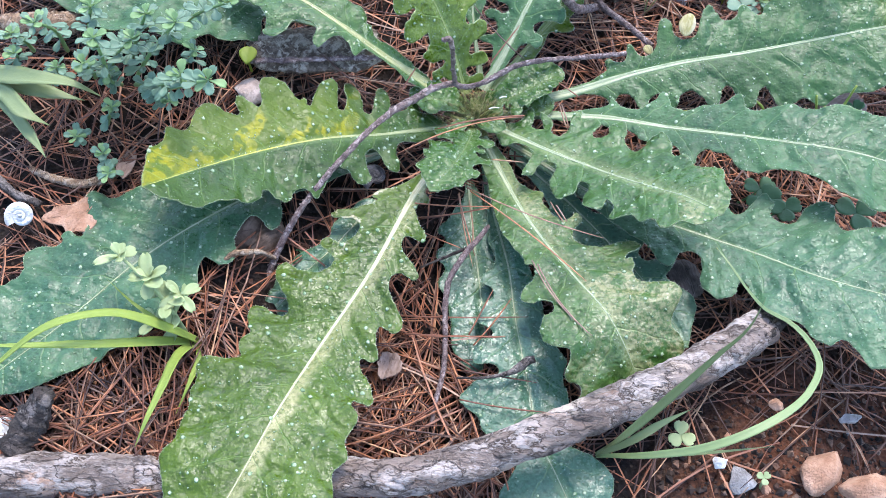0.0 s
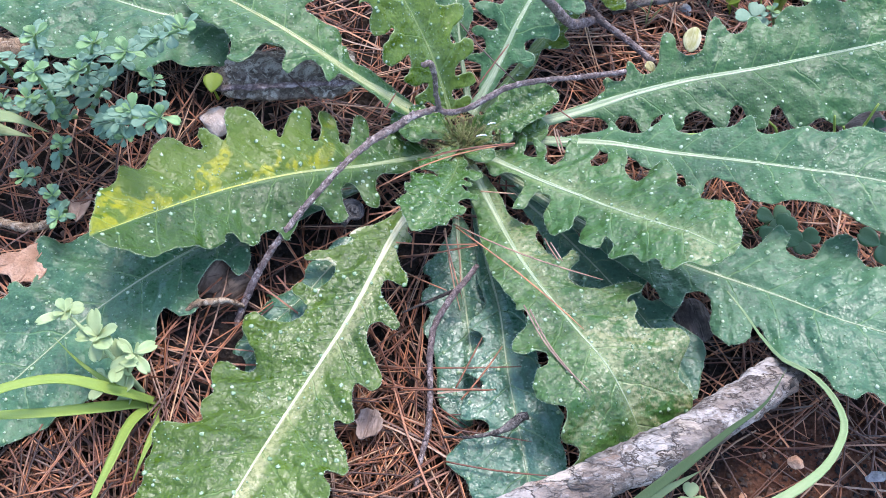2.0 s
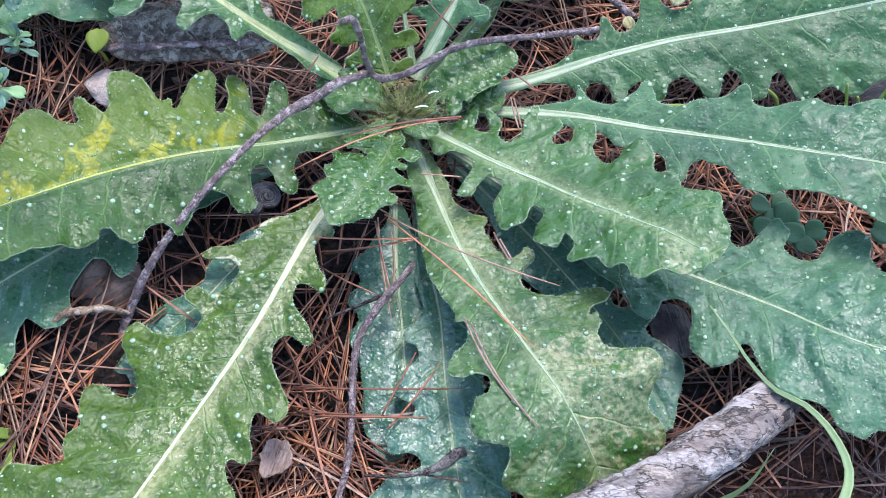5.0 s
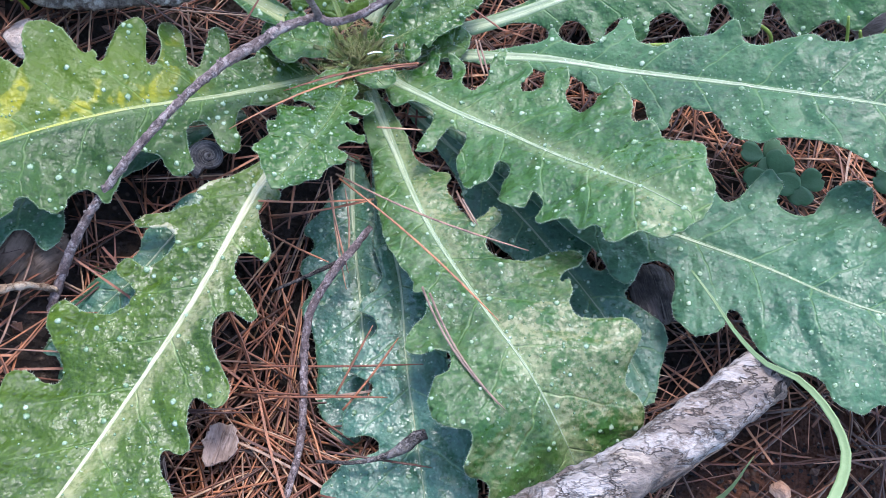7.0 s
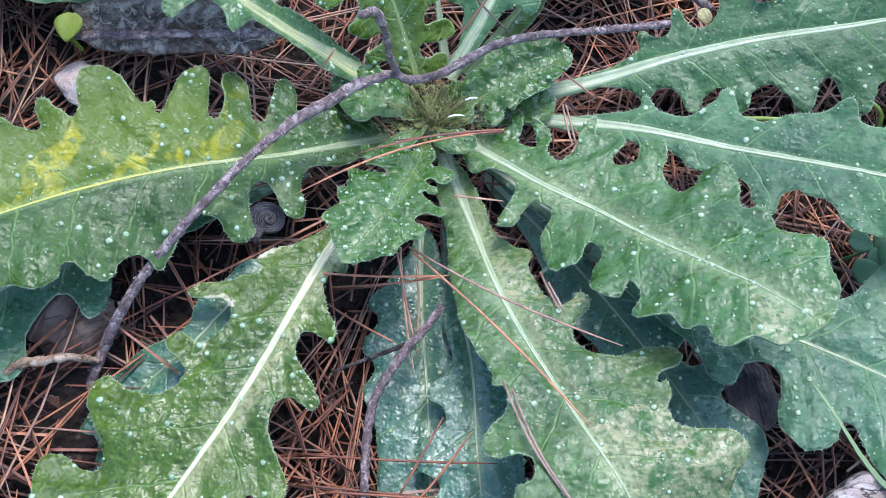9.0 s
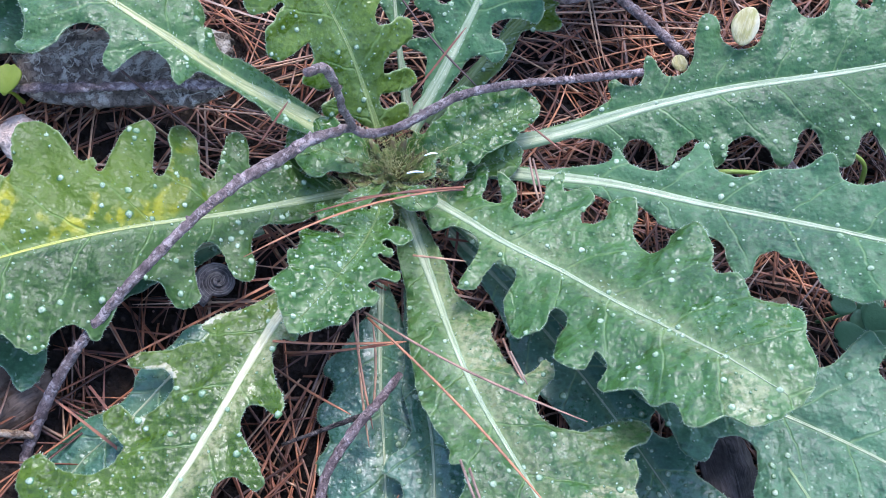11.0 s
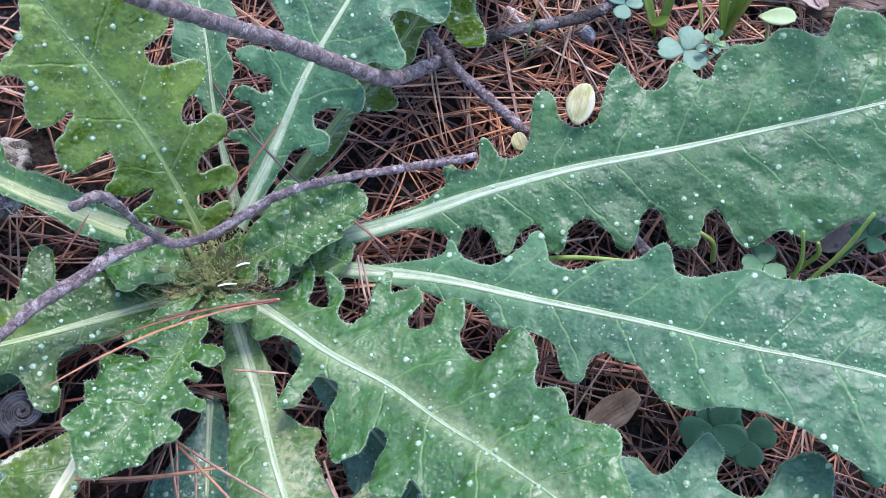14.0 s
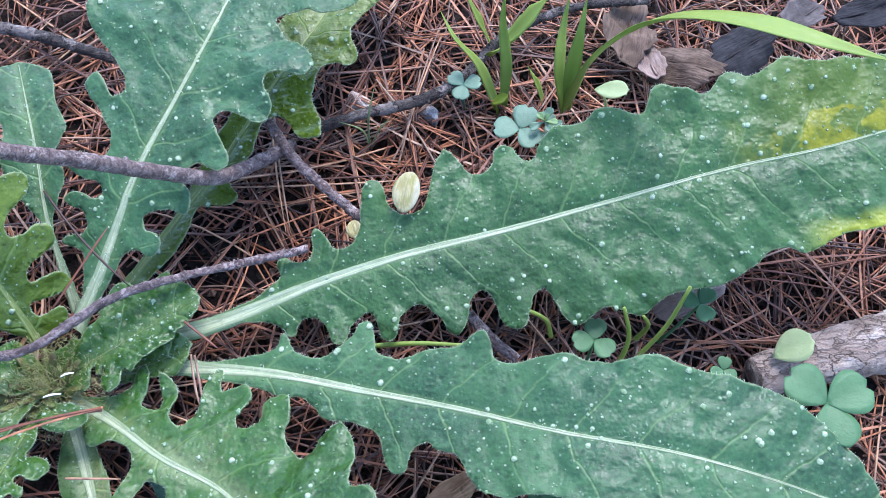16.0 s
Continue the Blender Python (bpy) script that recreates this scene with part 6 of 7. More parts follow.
def crumbs(count, seed):
    """Loose crumbs of soil, charcoal and grit."""
    rng = random.Random(seed)
    n = Nodes("soil crumbs")
    ramp = n.tree.nodes.new("ShaderNodeValToRGB")
    n.tree.links.new(n.add("NewGeometry", {}, 8), ramp.inputs[0])
    e = ramp.color_ramp.elements
    e[0].color, e[1].color = (0.012, 0.011, 0.011, 1), (0.26, 0.17, 0.12, 1)
    e.new(0.45).color = (0.04, 0.026, 0.02, 1)
    e.new(0.8).color = (0.11, 0.05, 0.03, 1)
    mat = n.done(n.mix(n.ramp(n.noise(700.0, 3.0), 0.35, 0.7, 0.0, 0.6), ramp.outputs[0], (0.02, 0.013, 0.01)), 0.9, n.bump(n.noise(1500.0, 3.0), 0.6, 0.0004), 0.25)
    bm = bmesh.new()
    for _ in range(count):
        if rng.random() < 0.45:
            x, y = rng.uniform(0.09, 0.24), rng.uniform(0.03, 0.16)
        else:
            x, y = rng.uniform(-0.22, 0.28), rng.uniform(0.05, 0.46)
        r = 0.0004 + 0.0017 * rng.random() ** 3
        c = Vector((x, y, height(x, y) + r * 0.3))
        q = Euler((rng.random() * 6, rng.random() * 6, rng.random() * 6)).to_matrix()
        vs = [bm.verts.new(c + q @ Vector(d) * r * rng.uniform(0.7, 1.3)) for d in ((1, 0, 0), (-1, 0, 0), (0, 1, 0), (0, -1, 0), (0, 0, 1), (0, 0, -1))]
        for a, b in ((0, 2), (2, 1), (1, 3), (3, 0)):
            bm.faces.new((vs[a], vs[b], vs[4]))
            bm.faces.new((vs[b], vs[a], vs[5]))
    ob = tagged(part("soil_crumbs", bm, mat), "loose crumbs of dark and reddish soil", "soil", kind="stuff")
    for p in ob.data.polygons:
        p.use_smooth = False


crumbs(9000, 31)


def shell(centre, size, material, label, tilt):
    """A flat coiled snail shell."""
    th = tagged(new("snail_shell"), label, "shell")
    th.matrix_basis = pose(*centre, *tilt)
    bm = bmesh.new()
    pts, rad = [], []
    for k in range(60):
        w = k / 59 * 2.6 * 2 * math.pi
        r = size * (0.06 + 0.72 * (k / 59) ** 1.5)
        pts.append(Vector((r * math.cos(w), r * math.sin(w), size * (0.42 - 0.42 * k / 59))))
        rad.append(size * (0.10 + 0.30 * (k / 59) ** 1.3))
    tube(bm, pts, rad, 12, 110, 0.03, 900.0)
    part("whorl", bm, material, th)
    if material is SNAIL:
        for side in (-0.25, 0.15, 0.5):
            bm = bmesh.new()
            tube(bm, [p + Vector((p.x, p.y, 0)).normalized() * r * side + Vector((0, 0, r * (1 - side * side) ** 0.5)) for p, r in zip(pts[6:], rad[6:])], [size * 0.007, size * 0.011], 5, 110, 0.3, 1500.0)
            part("spiral_line", bm, STONE_GREY, th, "pale fine spiral line")


shell((-0.0267, 0.2361, 0.0200), 0.0062, SNAIL, "dark mottled empty snail shell with fine spiral lines", (15, 10, 40))
shell((-0.1626, 0.1954, 0.0400), 0.006, CHALK, "bleached white snail shell", (40, 0, 10))
shell((-0.1433, 0.1094, 0.0400), 0.005, CHALK, "small bleached snail shell", (30, 20, 80))


def pod_material():
    n = Nodes("papery pod")
    streak = n.noise(1.0, 4.0, 0.65, stretch=(900.0, 160.0, 900.0))
    col = n.mix(n.ramp(streak, 0.38, 0.62), (0.30, 0.26, 0.10), (0.46, 0.40, 0.22))
    col = n.mix(n.ramp(n.noise(260.0, 4.0, 0.7), 0.5, 0.66, 0.0, 0.7), col, (0.26, 0.25, 0.075))
    sep = n.tree.nodes.new("ShaderNodeSeparateXYZ")
    n.tree.links.new(n.pos, sep.inputs[0])
    col = n.mix(n.ramp(n.math("ADD", sep.outputs[0], n.math("MULTIPLY", n.noise(300.0, 2.0), 0.001)), 0.0022, 0.0036, 0.0, 0.7), col, (0.52, 0.47, 0.33))
    return n.done(col, 0.65, n.bump(streak, 0.9, 0.0008), 0.3, (0.5, 0.5, 0.2), 0.2)


POD = pod_material()


def pod(centre, a, b, turn, tilt, label):
    bm = bmesh.new()
    bmesh.ops.create_uvsphere(bm, u_segments=28, v_segments=20, radius=1.0)
    for v in bm.verts:
        x, y, z = v.co
        pinch = 1 - 0.22 * max(0, -y) - 0.08 * y
        flat = 0.42 * (1 - 0.35 * abs(x) ** 3)
        dent = 0.16 * math.exp(-((x + 0.25) / 0.3) ** 2) * (1 if z > 0 else 0) * max(0.0, 1 - y * y)
        v.co = Vector((x * a * pinch + 0.1 * a * y * y, y * b, a * (z * flat * pinch - dent + 0.05 * noise.noise(Vector((x * 3, y * 3, z * 3))))))
    ob = tagged(part("seed_pod", bm, POD), label, "seed pod", "pods")
    ob.matrix_basis = pose(*centre, *tilt, turn)


pod((0.1120, 0.3200, 0.0340), 0.0039, 0.0058, -15, (20, 0), "pale yellowish papery seed pod between lobes")
pod((0.0966, 0.3162, 0.0200), 0.0024, 0.003, 10, (0, 0), "tiny pale yellow seed pod")
for a, b in (((0.0213, 0.2652, 0.0340), (0.0257, 0.2659, 0.0340)), ((0.0257, 0.2697, 0.0360), (0.0289, 0.2706, 0.0360))):
    bm = bmesh.new()
    tube(bm, [a, (Vector(a) + Vector(b)) / 2 + Vector((0, 0, 0.0006)), b], [0.0002, 0.00028, 0.00015], 5, 8)
    tagged(part("fibre", bm, FLAKE), "short white fibre on the rosette's heart", "fibre", "white fibres")


# ---- herbs and grass ----
def leaflet(bm, base, along, up, length, width, notch=0.0, fold=0.15, bend=0.2, spoon=False):
    """A small blade in bm: from base along its way; notch > 0 makes a heart-shaped end."""
    along = along.normalized()
    side = along.cross(up).normalized()
    nrm = side.cross(along).normalized()
    prof = [(0.0, 0.06), (0.12, 0.34), (0.26, 0.64), (0.42, 0.87), (0.58, 0.99), (0.72, 0.99), (0.84, 0.88), (0.93, 0.68), (1.0, 0.42)]
    if spoon:
        prof = [(0.0, 0.08), (0.2, 0.2), (0.42, 0.5), (0.62, 0.88), (0.78, 1.0), (0.92, 0.8), (1.0, 0.4)]
    rows, where = [], {}
    uv = bm.loops.layers.uv.verify()
    for f, w in prof:
        row = []
        for k in (-1.0, -0.67, -0.33, 0.0, 0.33, 0.67, 1.0):
            g = f - notch * (1 - abs(k)) ** 1.3 * f ** 7 - 0.08 * f * k ** 4
            p = base + along * (g * length) + side * (k * w * width / 2) + nrm * (fold * abs(k) * w * width / 2 - bend * length * f * f * 0.5)
            row.append(bm.verts.new(p))
            where[row[-1]] = (f, max(abs(k), (f - 0.8) / 0.2))
        rows.append(row)
    for r0, r1 in zip(rows, rows[1:]):
        for k in range(6):
            for lp in bm.faces.new((r0[k], r0[k + 1], r1[k + 1], r1[k])).loops:
                lp[uv].uv = where[lp.vert]


def clover(centre, size, turn, label, material=None, stem=0.02, tilt=0.2):
    th = tagged(new("clover"), label, "clover", "clover plants")
    th.location = centre
    rng = random.Random(int(abs(centre[0]) * 1e4) + int(turn))
    lean = Vector((rng.uniform(-0.5, 0.5), rng.uniform(-0.5, 0.5), 0))
    bm = bmesh.new()
    tube(bm, [lean * stem + Vector((0, 0, -stem)), lean * stem * 0.4 + Vector((0, 0, -stem * 0.5)), Vector((0, 0, 0))], [0.0006, 0.0005, 0.0004], 6, 10)
    part("stalk", bm, material or CLOVER, th)
    for k in range(3):
        w = radians(turn + 120 * k + rng.uniform(-12, 12))
        bm = bmesh.new()
        leaflet(bm, Vector((0, 0, 0)), Vector((math.cos(w), math.sin(w), tilt * rng.uniform(0.3, 1.6))), Vector((0, 0, 1)), size, size * 0.95, 0.14, 0.12, 0.2)
        lf = part("leaflet", bm, material or CLOVER, th)
        s = lf.modifiers.new("thickness", "SOLIDIFY")
        s.thickness = 0.0002
    return th


clover((0.1621, 0.2818, 0.0160), 0.0068, 80, "small three-leaved clover on needles", stem=0.02)
clover((0.1465, 0.3510, 0.0160), 0.0085, 60, "three-leaved clover beside a leaf margin", MEDICK, stem=0.02)
clover((0.2095, 0.2534, 0.0450), 0.0115, 25, "large three-leaved clover standing over a leaf", stem=0.07)
clover((0.1938, 0.2930, 0.0120), 0.006, 40, "small clover on a long stalk", stem=0.02)
clover((0.1450, 0.2378, 0.0140), 0.0095, 70, "dark clover in the shade of a leaf", stem=0.014)
clover((0.1528, 0.2357, 0.0130), 0.0085, 20, "dark clover in the shade of a leaf", stem=0.014)
clover((0.1440, 0.2453, 0.0120), 0.008, 160, "dark clover between two leaves", stem=0.013)
clover((0.1830, 0.2326, 0.0160), 0.010, 30, "clover leaf under a leaf margin", stem=0.018)
clover((0.1945, 0.2706, 0.0200), 0.004, 200, "tiny clover by the leaf margin", stem=0.025)
clover((0.1301, 0.3695, 0.0140), 0.006, 130, "small bluish clover by the grass", MEDICK, stem=0.016)
clover((0.1004, 0.1296, 0.0120), 0.006, 90, "pale young clover by the fallen branch", SEEDLING, stem=0.012)
clover((0.1306, 0.1145, 0.0120), 0.003, 30, "tiny seedling on bare soil", SEEDLING, stem=0.006)


def lone_leaf(base, tip, width, material, label):
    """One small roundish leaf on a short stalk."""
    th = tagged(new("small_leaf"), label, "leaf")
    th.location = base
    d = Vector(tip) - Vector(base)
    bm = bmesh.new()
    leaflet(bm, Vector((0, 0, 0)), d, Vector((0, 0, 1)), d.length, width, 0.06, 0.2, 0.15)
    lf = part("blade", bm, material, th)
    s = lf.modifiers.new("thickness", "SOLIDIFY")
    s.thickness = 0.0003
    bm = bmesh.new()
    tube(bm, [d * 0.1, d * 0.3 + Vector((0, 0, -0.003)), d * 0.5 + Vector((0, 0, -0.011))], [0.0005, 0.0005, 0.0006], 6, 10)
    part("stalk", bm, material, th)


lone_leaf((-0.0846, 0.2747, 0.0440), (-0.0843, 0.2834, 0.0465), 0.0078, YELLOW, "yellow green roundish leaf beside bark")
lone_leaf((0.2142, 0.2792, 0.0040), (0.2244, 0.2827, 0.0100), 0.0095, SEEDLING, "yellowish green leaf beside the branch")
lone_leaf((0.1716, 0.3675, 0.0120), (0.1807, 0.3624, 0.0180), 0.0075, SEEDLING, "pale oval leaf by the grass")
lone_leaf((0.1390, 0.3660, 0.0080), (0.1439, 0.3665, 0.0120), 0.0035, YELLOW, "tiny yellow leaf by the grass")


def blade(parent, line, width, material, name="blade", fold=0.25, lens=False):
    pts = spline([Vector(p) for p in line], 40)
    bm = bmesh.new()
    uv = bm.loops.layers.uv.verify()
    rows, where = [], {}
    blunt = 4.5 if width > 0.0048 else 2.2
    for i, p in enumerate(pts):
        f = i / 39
        t = Vector(pts[min(i + 1, 39)] - pts[max(i - 1, 0)]).normalized()
        s = t.cross(Vector((0, 0, 1))).normalized()
        turn = 0.5 * math.sin(f * 5 + 90 * width * len(line))
        s = (s + Vector((0, 0, turn))).normalized()
        nrm = s.cross(t)
        w = width * (0.8 + 0.5 * f * (1 - f) * 2) * min(1.0, (1 - f) * blunt + 0.03) / 2
        if lens:
            w = width * (0.1 + 2.0 * f ** 0.6 * (1 - f) ** 1.2) / 2
        w *= 1 + 0.08 * noise.noise(Vector((f * 9, width * 999, 0)))
        row = [bm.verts.new(Vector(p) + s * w * k + nrm * fold * abs(k) * w - nrm * (0.00022 if j else 0)) for j in (0, 1) for k in ((-1, -0.5, 0, 0.5, 1) if not j else (1, 0.5, 0, -0.5, -1))]
        for v, k in zip(row, (-1, -0.5, 0, 0.5, 1, 1, 0.5, 0, -0.5, -1)):
            where[v] = (f, k)
        rows.append(row)
    faces = [bm.faces.new((r0[k], r0[(k + 1) % 10], r1[(k + 1) % 10], r1[k])) for r0, r1 in zip(rows, rows[1:]) for k in range(10)]
    faces += [bm.faces.new(rows[0][::-1]), bm.faces.new(rows[-1])]
    for face in faces:
        for lp in face.loops:
            lp[uv].uv = where[lp.vert]
    return part(name, bm, material, parent)


def grass_tuft(label, root, blades, material):
    th = tagged(new("grass_tuft"), label, "grass", "grass tufts")
    th.location = root
    o = Vector(root)
    for width, *line in blades:
        blade(th, [Vector(p) - o for p in line], width, GRASS_PALE if len(line) > 9 else material, lens=len(line) > 9)
    return th


grass_tuft("small tuft of bright yellow green grass", (-0.0860, 0.1501, 0.0300), [
    (0.0042, (-0.0860, 0.1501, 0.0300), (-0.0940, 0.1466, 0.0500), (-0.1079, 0.1443, 0.0640), (-0.1237, 0.1369, 0.0700), (-0.1437, 0.1259, 0.0600), (-0.1555, 0.1188, 0.0500)),
    (0.0040, (-0.0865, 0.1501, 0.0300), (-0.0965, 0.1427, 0.0450), (-0.1123, 0.1358, 0.0560), (-0.1338, 0.1324, 0.0600), (-0.1569, 0.1310, 0.0600)),
    (0.0042, (-0.0875, 0.1496, 0.0300), (-0.0886, 0.1380, 0.0440), (-0.0890, 0.1211, 0.0540), (-0.0913, 0.1091, 0.0560), (-0.0951, 0.1016, 0.0500)),
    (0.0022, (-0.0860, 0.1497, 0.0300), (-0.0833, 0.1394, 0.0360), (-0.0843, 0.1267, 0.0400), (-0.0877, 0.1184, 0.0360)),
    (0.0016, (-0.0866, 0.1506, 0.0300), (-0.0938, 0.1489, 0.0440), (-0.1059, 0.1545, 0.0500), (-0.1185, 0.1643, 0.0500))], GRASS)
grass_tuft("arching bluish green grass over the branch", (0.0671, 0.1191, 0.0140), [
    (0.0042, (0.0671, 0.1191, 0.0140), (0.0827, 0.1135, 0.0350), (0.1008, 0.1130, 0.0500), (0.1214, 0.1215, 0.0550), (0.1377, 0.1356, 0.0500), (0.1444, 0.1489, 0.0450), (0.1410, 0.1613, 0.0420), (0.1365, 0.1674, 0.0400), (0.1289, 0.1700, 0.0420), (0.1209, 0.1754, 0.0470), (0.1136, 0.1854, 0.0500), (0.1095, 0.1918, 0.0500)),
    (0.0030, (0.0671, 0.1195, 0.0140), (0.0729, 0.1175, 0.0450), (0.0821, 0.1209, 0.0750), (0.0902, 0.1246, 0.1000), (0.0953, 0.1269, 0.1180), (0.0969, 0.1307, 0.1280)),
    (0.0016, (0.0670, 0.1186, 0.0140), (0.0849, 0.1139, 0.0340), (0.1043, 0.1131, 0.0440), (0.1221, 0.1142, 0.0500)),
    (0.0030, (0.0671, 0.1191, 0.0140), (0.0778, 0.1224, 0.0200), (0.0901, 0.1294, 0.0240), (0.1033, 0.1374, 0.0200))], GRASS_BLUE)
grass_tuft("broad greyish green grass blades", (-0.1971, 0.2512, 0.0500), [
    (0.0075, (-0.1989, 0.2572, 0.0500), (-0.1786, 0.2495, 0.0600), (-0.1563, 0.2431, 0.0660), (-0.1447, 0.2415, 0.0660), (-0.1356, 0.2413, 0.0600)),
    (0.0060, (-0.1994, 0.2587, 0.0500), (-0.1777, 0.2491, 0.0560), (-0.1568, 0.2429, 0.0580), (-0.1438, 0.2424, 0.0550)),
    (0.0065, (-0.1980, 0.2542, 0.0500), (-0.1749, 0.2418, 0.0580), (-0.1617, 0.2297, 0.0600), (-0.1542, 0.2284, 0.0560)),
    (0.0050, (-0.1971, 0.2512, 0.0500), (-0.1787, 0.2418, 0.0540), (-0.1656, 0.2290, 0.0550), (-0.1547, 0.2167, 0.0500))], GRASS_BLUE)
grass_tuft("upright tuft of bright green grass", (0.1629, 0.3638, 0.0060), [
    (0.0046, (0.1632, 0.3652, 0.0040), (0.1630, 0.3660, 0.0200), (0.1640, 0.3684, 0.0360), (0.1652, 0.3732, 0.0500)),
    (0.0078, (0.1639, 0.3660, 0.0040), (0.1666, 0.3626, 0.0300), (0.1734, 0.3547, 0.0550), (0.1826, 0.3431, 0.0750), (0.1946, 0.3325, 0.0850), (0.2077, 0.3247, 0.0880), (0.2245, 0.3206, 0.0850)),
    (0.0036, (0.1429, 0.3673, 0.0040), (0.1434, 0.3711, 0.0200), (0.1420, 0.3751, 0.0340), (0.1421, 0.3762, 0.0500)),
    (0.0058, (0.1395, 0.3833, 0.0100), (0.1427, 0.3783, 0.0220), (0.1489, 0.3770, 0.0340), (0.1556, 0.3780, 0.0450)),
    (0.0034, (0.1411, 0.3674, 0.0040), (0.1356, 0.3744, 0.0160), (0.1269, 0.3785, 0.0280), (0.1236, 0.3841, 0.0320)),
    (0.0036, (0.1559, 0.3695, 0.0040), (0.1535, 0.3700, 0.0120), (0.1503, 0.3712, 0.0200)),
    (0.0036, (0.1398, 0.3878, 0.0100), (0.1361, 0.3874, 0.0220), (0.1308, 0.3909, 0.0340)),
    (0.0034, (0.1625, 0.3652, 0.0040), (0.1602, 0.3719, 0.0180), (0.1617, 0.3819, 0.0300), (0.1632, 0.3859, 0.0380))], GRASS)
grass_tuft("tiny thin grass seedling on needles", (0.0999, 0.3540, 0.0040), [
    (0.0007, (0.0999, 0.3536, 0.0040), (0.1003, 0.3566, 0.0160), (0.1033, 0.3640, 0.0260)),
    (0.0007, (0.0999, 0.3536, 0.0040), (0.0980, 0.3539, 0.0140), (0.0917, 0.3532, 0.0200)),
    (0.0007, (0.0999, 0.3536, 0.0040), (0.1041, 0.3547, 0.0140), (0.1080, 0.3546, 0.0200))], GRASS_BLUE)
for k, (p, q) in enumerate((((0.1697, 0.2779, 0.0040), (0.1684, 0.2852, 0.0300)), ((0.1735, 0.2786, 0.0040), (0.1854, 0.2888, 0.0340)), ((0.1516, 0.2872, 0.0060), (0.1428, 0.2904, 0.0200)), ((0.0982, 0.2837, 0.0120), (0.1277, 0.2800, 0.0200)), ((0.1756, 0.2854, 0.0060), (0.1751, 0.2858, 0.0220)))):
    bm = bmesh.new()
    m = (Vector(p) + Vector(q)) / 2 + Vector((0.002, 0, 0.002))
    tube(bm, [Vector(p) - Vector(p), m - Vector(p), Vector(q) - Vector(p)], [0.0008, 0.0007, 0.0005], 6, 14)
    st = tagged(part("stalk", bm, GRASS), "bare pale green plant stalk between leaves", "stalk", "bare stalks")
    st.location = p


def herb(label, root, stems, material, size, seed, count=6, group="bluish herbs"):
    """A low herb: stems with whorls of small spoon-shaped leaflets at their ends and along them."""
    rng = random.Random(seed)
    th = tagged(new("herb"), label, "herb", group)
    th.location = root
    o = Vector(root)
    fresh = MEDICK_FRESH if material is MEDICK else material
    for line in stems:
        pts = [Vector(p) - o for p in line]
        bm = bmesh.new()
        tube(bm, pts, [0.001, 0.0008, 0.0006], 7, 18)
        stem = part("stem", bm, fresh, th)
        C = spline(pts, 60)
        n = max(2, int((pts[-1] - pts[0]).length / (size * 1.3)) + 1)
        for j in range(n):
            at = Vector(C[59 - int(j * 50 / n)])
            grow = size * (1.0 if j else 0.9)
            m = count if j == 0 else count - 2
            ph = rng.random() * 6
            for k in range(m):
                w = ph + k * 2 * math.pi / m + rng.uniform(-0.25, 0.25)
                bm = bmesh.new()
                leaflet(bm, at, Vector((math.cos(w), math.sin(w), rng.uniform(-0.25, 0.9))), Vector((rng.uniform(-0.3, 0.3), rng.uniform(-0.3, 0.3), 1)), grow * rng.uniform(0.6, 1.15), grow * rng.uniform(0.36, 0.58), 0.15, rng.uniform(0.2, 0.5), rng.uniform(0.0, 0.5), count > 4)
                lf = part("leaflet", bm, fresh if j == 0 and k % 2 else material, stem)
                s = lf.modifiers.new("thickness", "SOLIDIFY")
                s.thickness = 0.0002
            if j == 0:
                for k in range(3):
                    bm = bmesh.new()
                    w = ph + 0.5 + k * 2.1
                    leaflet(bm, at, Vector((math.cos(w), math.sin(w), 1.4)), Vector((0, 0.3, 1)), grow * 0.6, grow * 0.36, 0.12, 0.3, 0.2, True)
                    part("leaflet", bm, fresh, stem)
    return th


herb("bluish green herb with small spoon-shaped leaves", (-0.1291, 0.2639, 0.0400), [
    ((-0.1291, 0.2639, 0.0400), (-0.1011, 0.2356, 0.0750), (-0.0828, 0.2247, 0.0940)), ((-0.1315, 0.2637, 0.0400), (-0.1076, 0.2407, 0.0700), (-0.0962, 0.2332, 0.0850)), ((-0.1322, 0.2668, 0.0400), (-0.1155, 0.2575, 0.0700), (-0.1013, 0.2549, 0.0900))], MEDICK, 0.0082, 1, 6)
herb("bluish green herb with small spoon-shaped leaves", (-0.1464, 0.2711, 0.0450), [
    ((-0.1413, 0.2590, 0.0450), (-0.1301, 0.2449, 0.0800), (-0.1278, 0.2407, 0.0950)), ((-0.1421, 0.2682, 0.0450), (-0.1250, 0.2554, 0.0750), (-0.1178, 0.2498, 0.0850)), ((-0.1344, 0.2719, 0.0450), (-0.1207, 0.2616, 0.0750), (-0.1132, 0.2584, 0.0900)), ((-0.1624, 0.2763, 0.0450), (-0.1587, 0.2666, 0.0700), (-0.1603, 0.2602, 0.0800)), ((-0.1185, 0.2844, 0.0500), (-0.0953, 0.2706, 0.0800), (-0.0837, 0.2662, 0.0900)), ((-0.1480, 0.2640, 0.0430), (-0.1400, 0.2500, 0.0650), (-0.1385, 0.2440, 0.0760)), ((-0.1540, 0.2800, 0.0450), (-0.1420, 0.2690, 0.0750), (-0.1370, 0.2640, 0.0860))], MEDICK, 0.008, 2, 6)
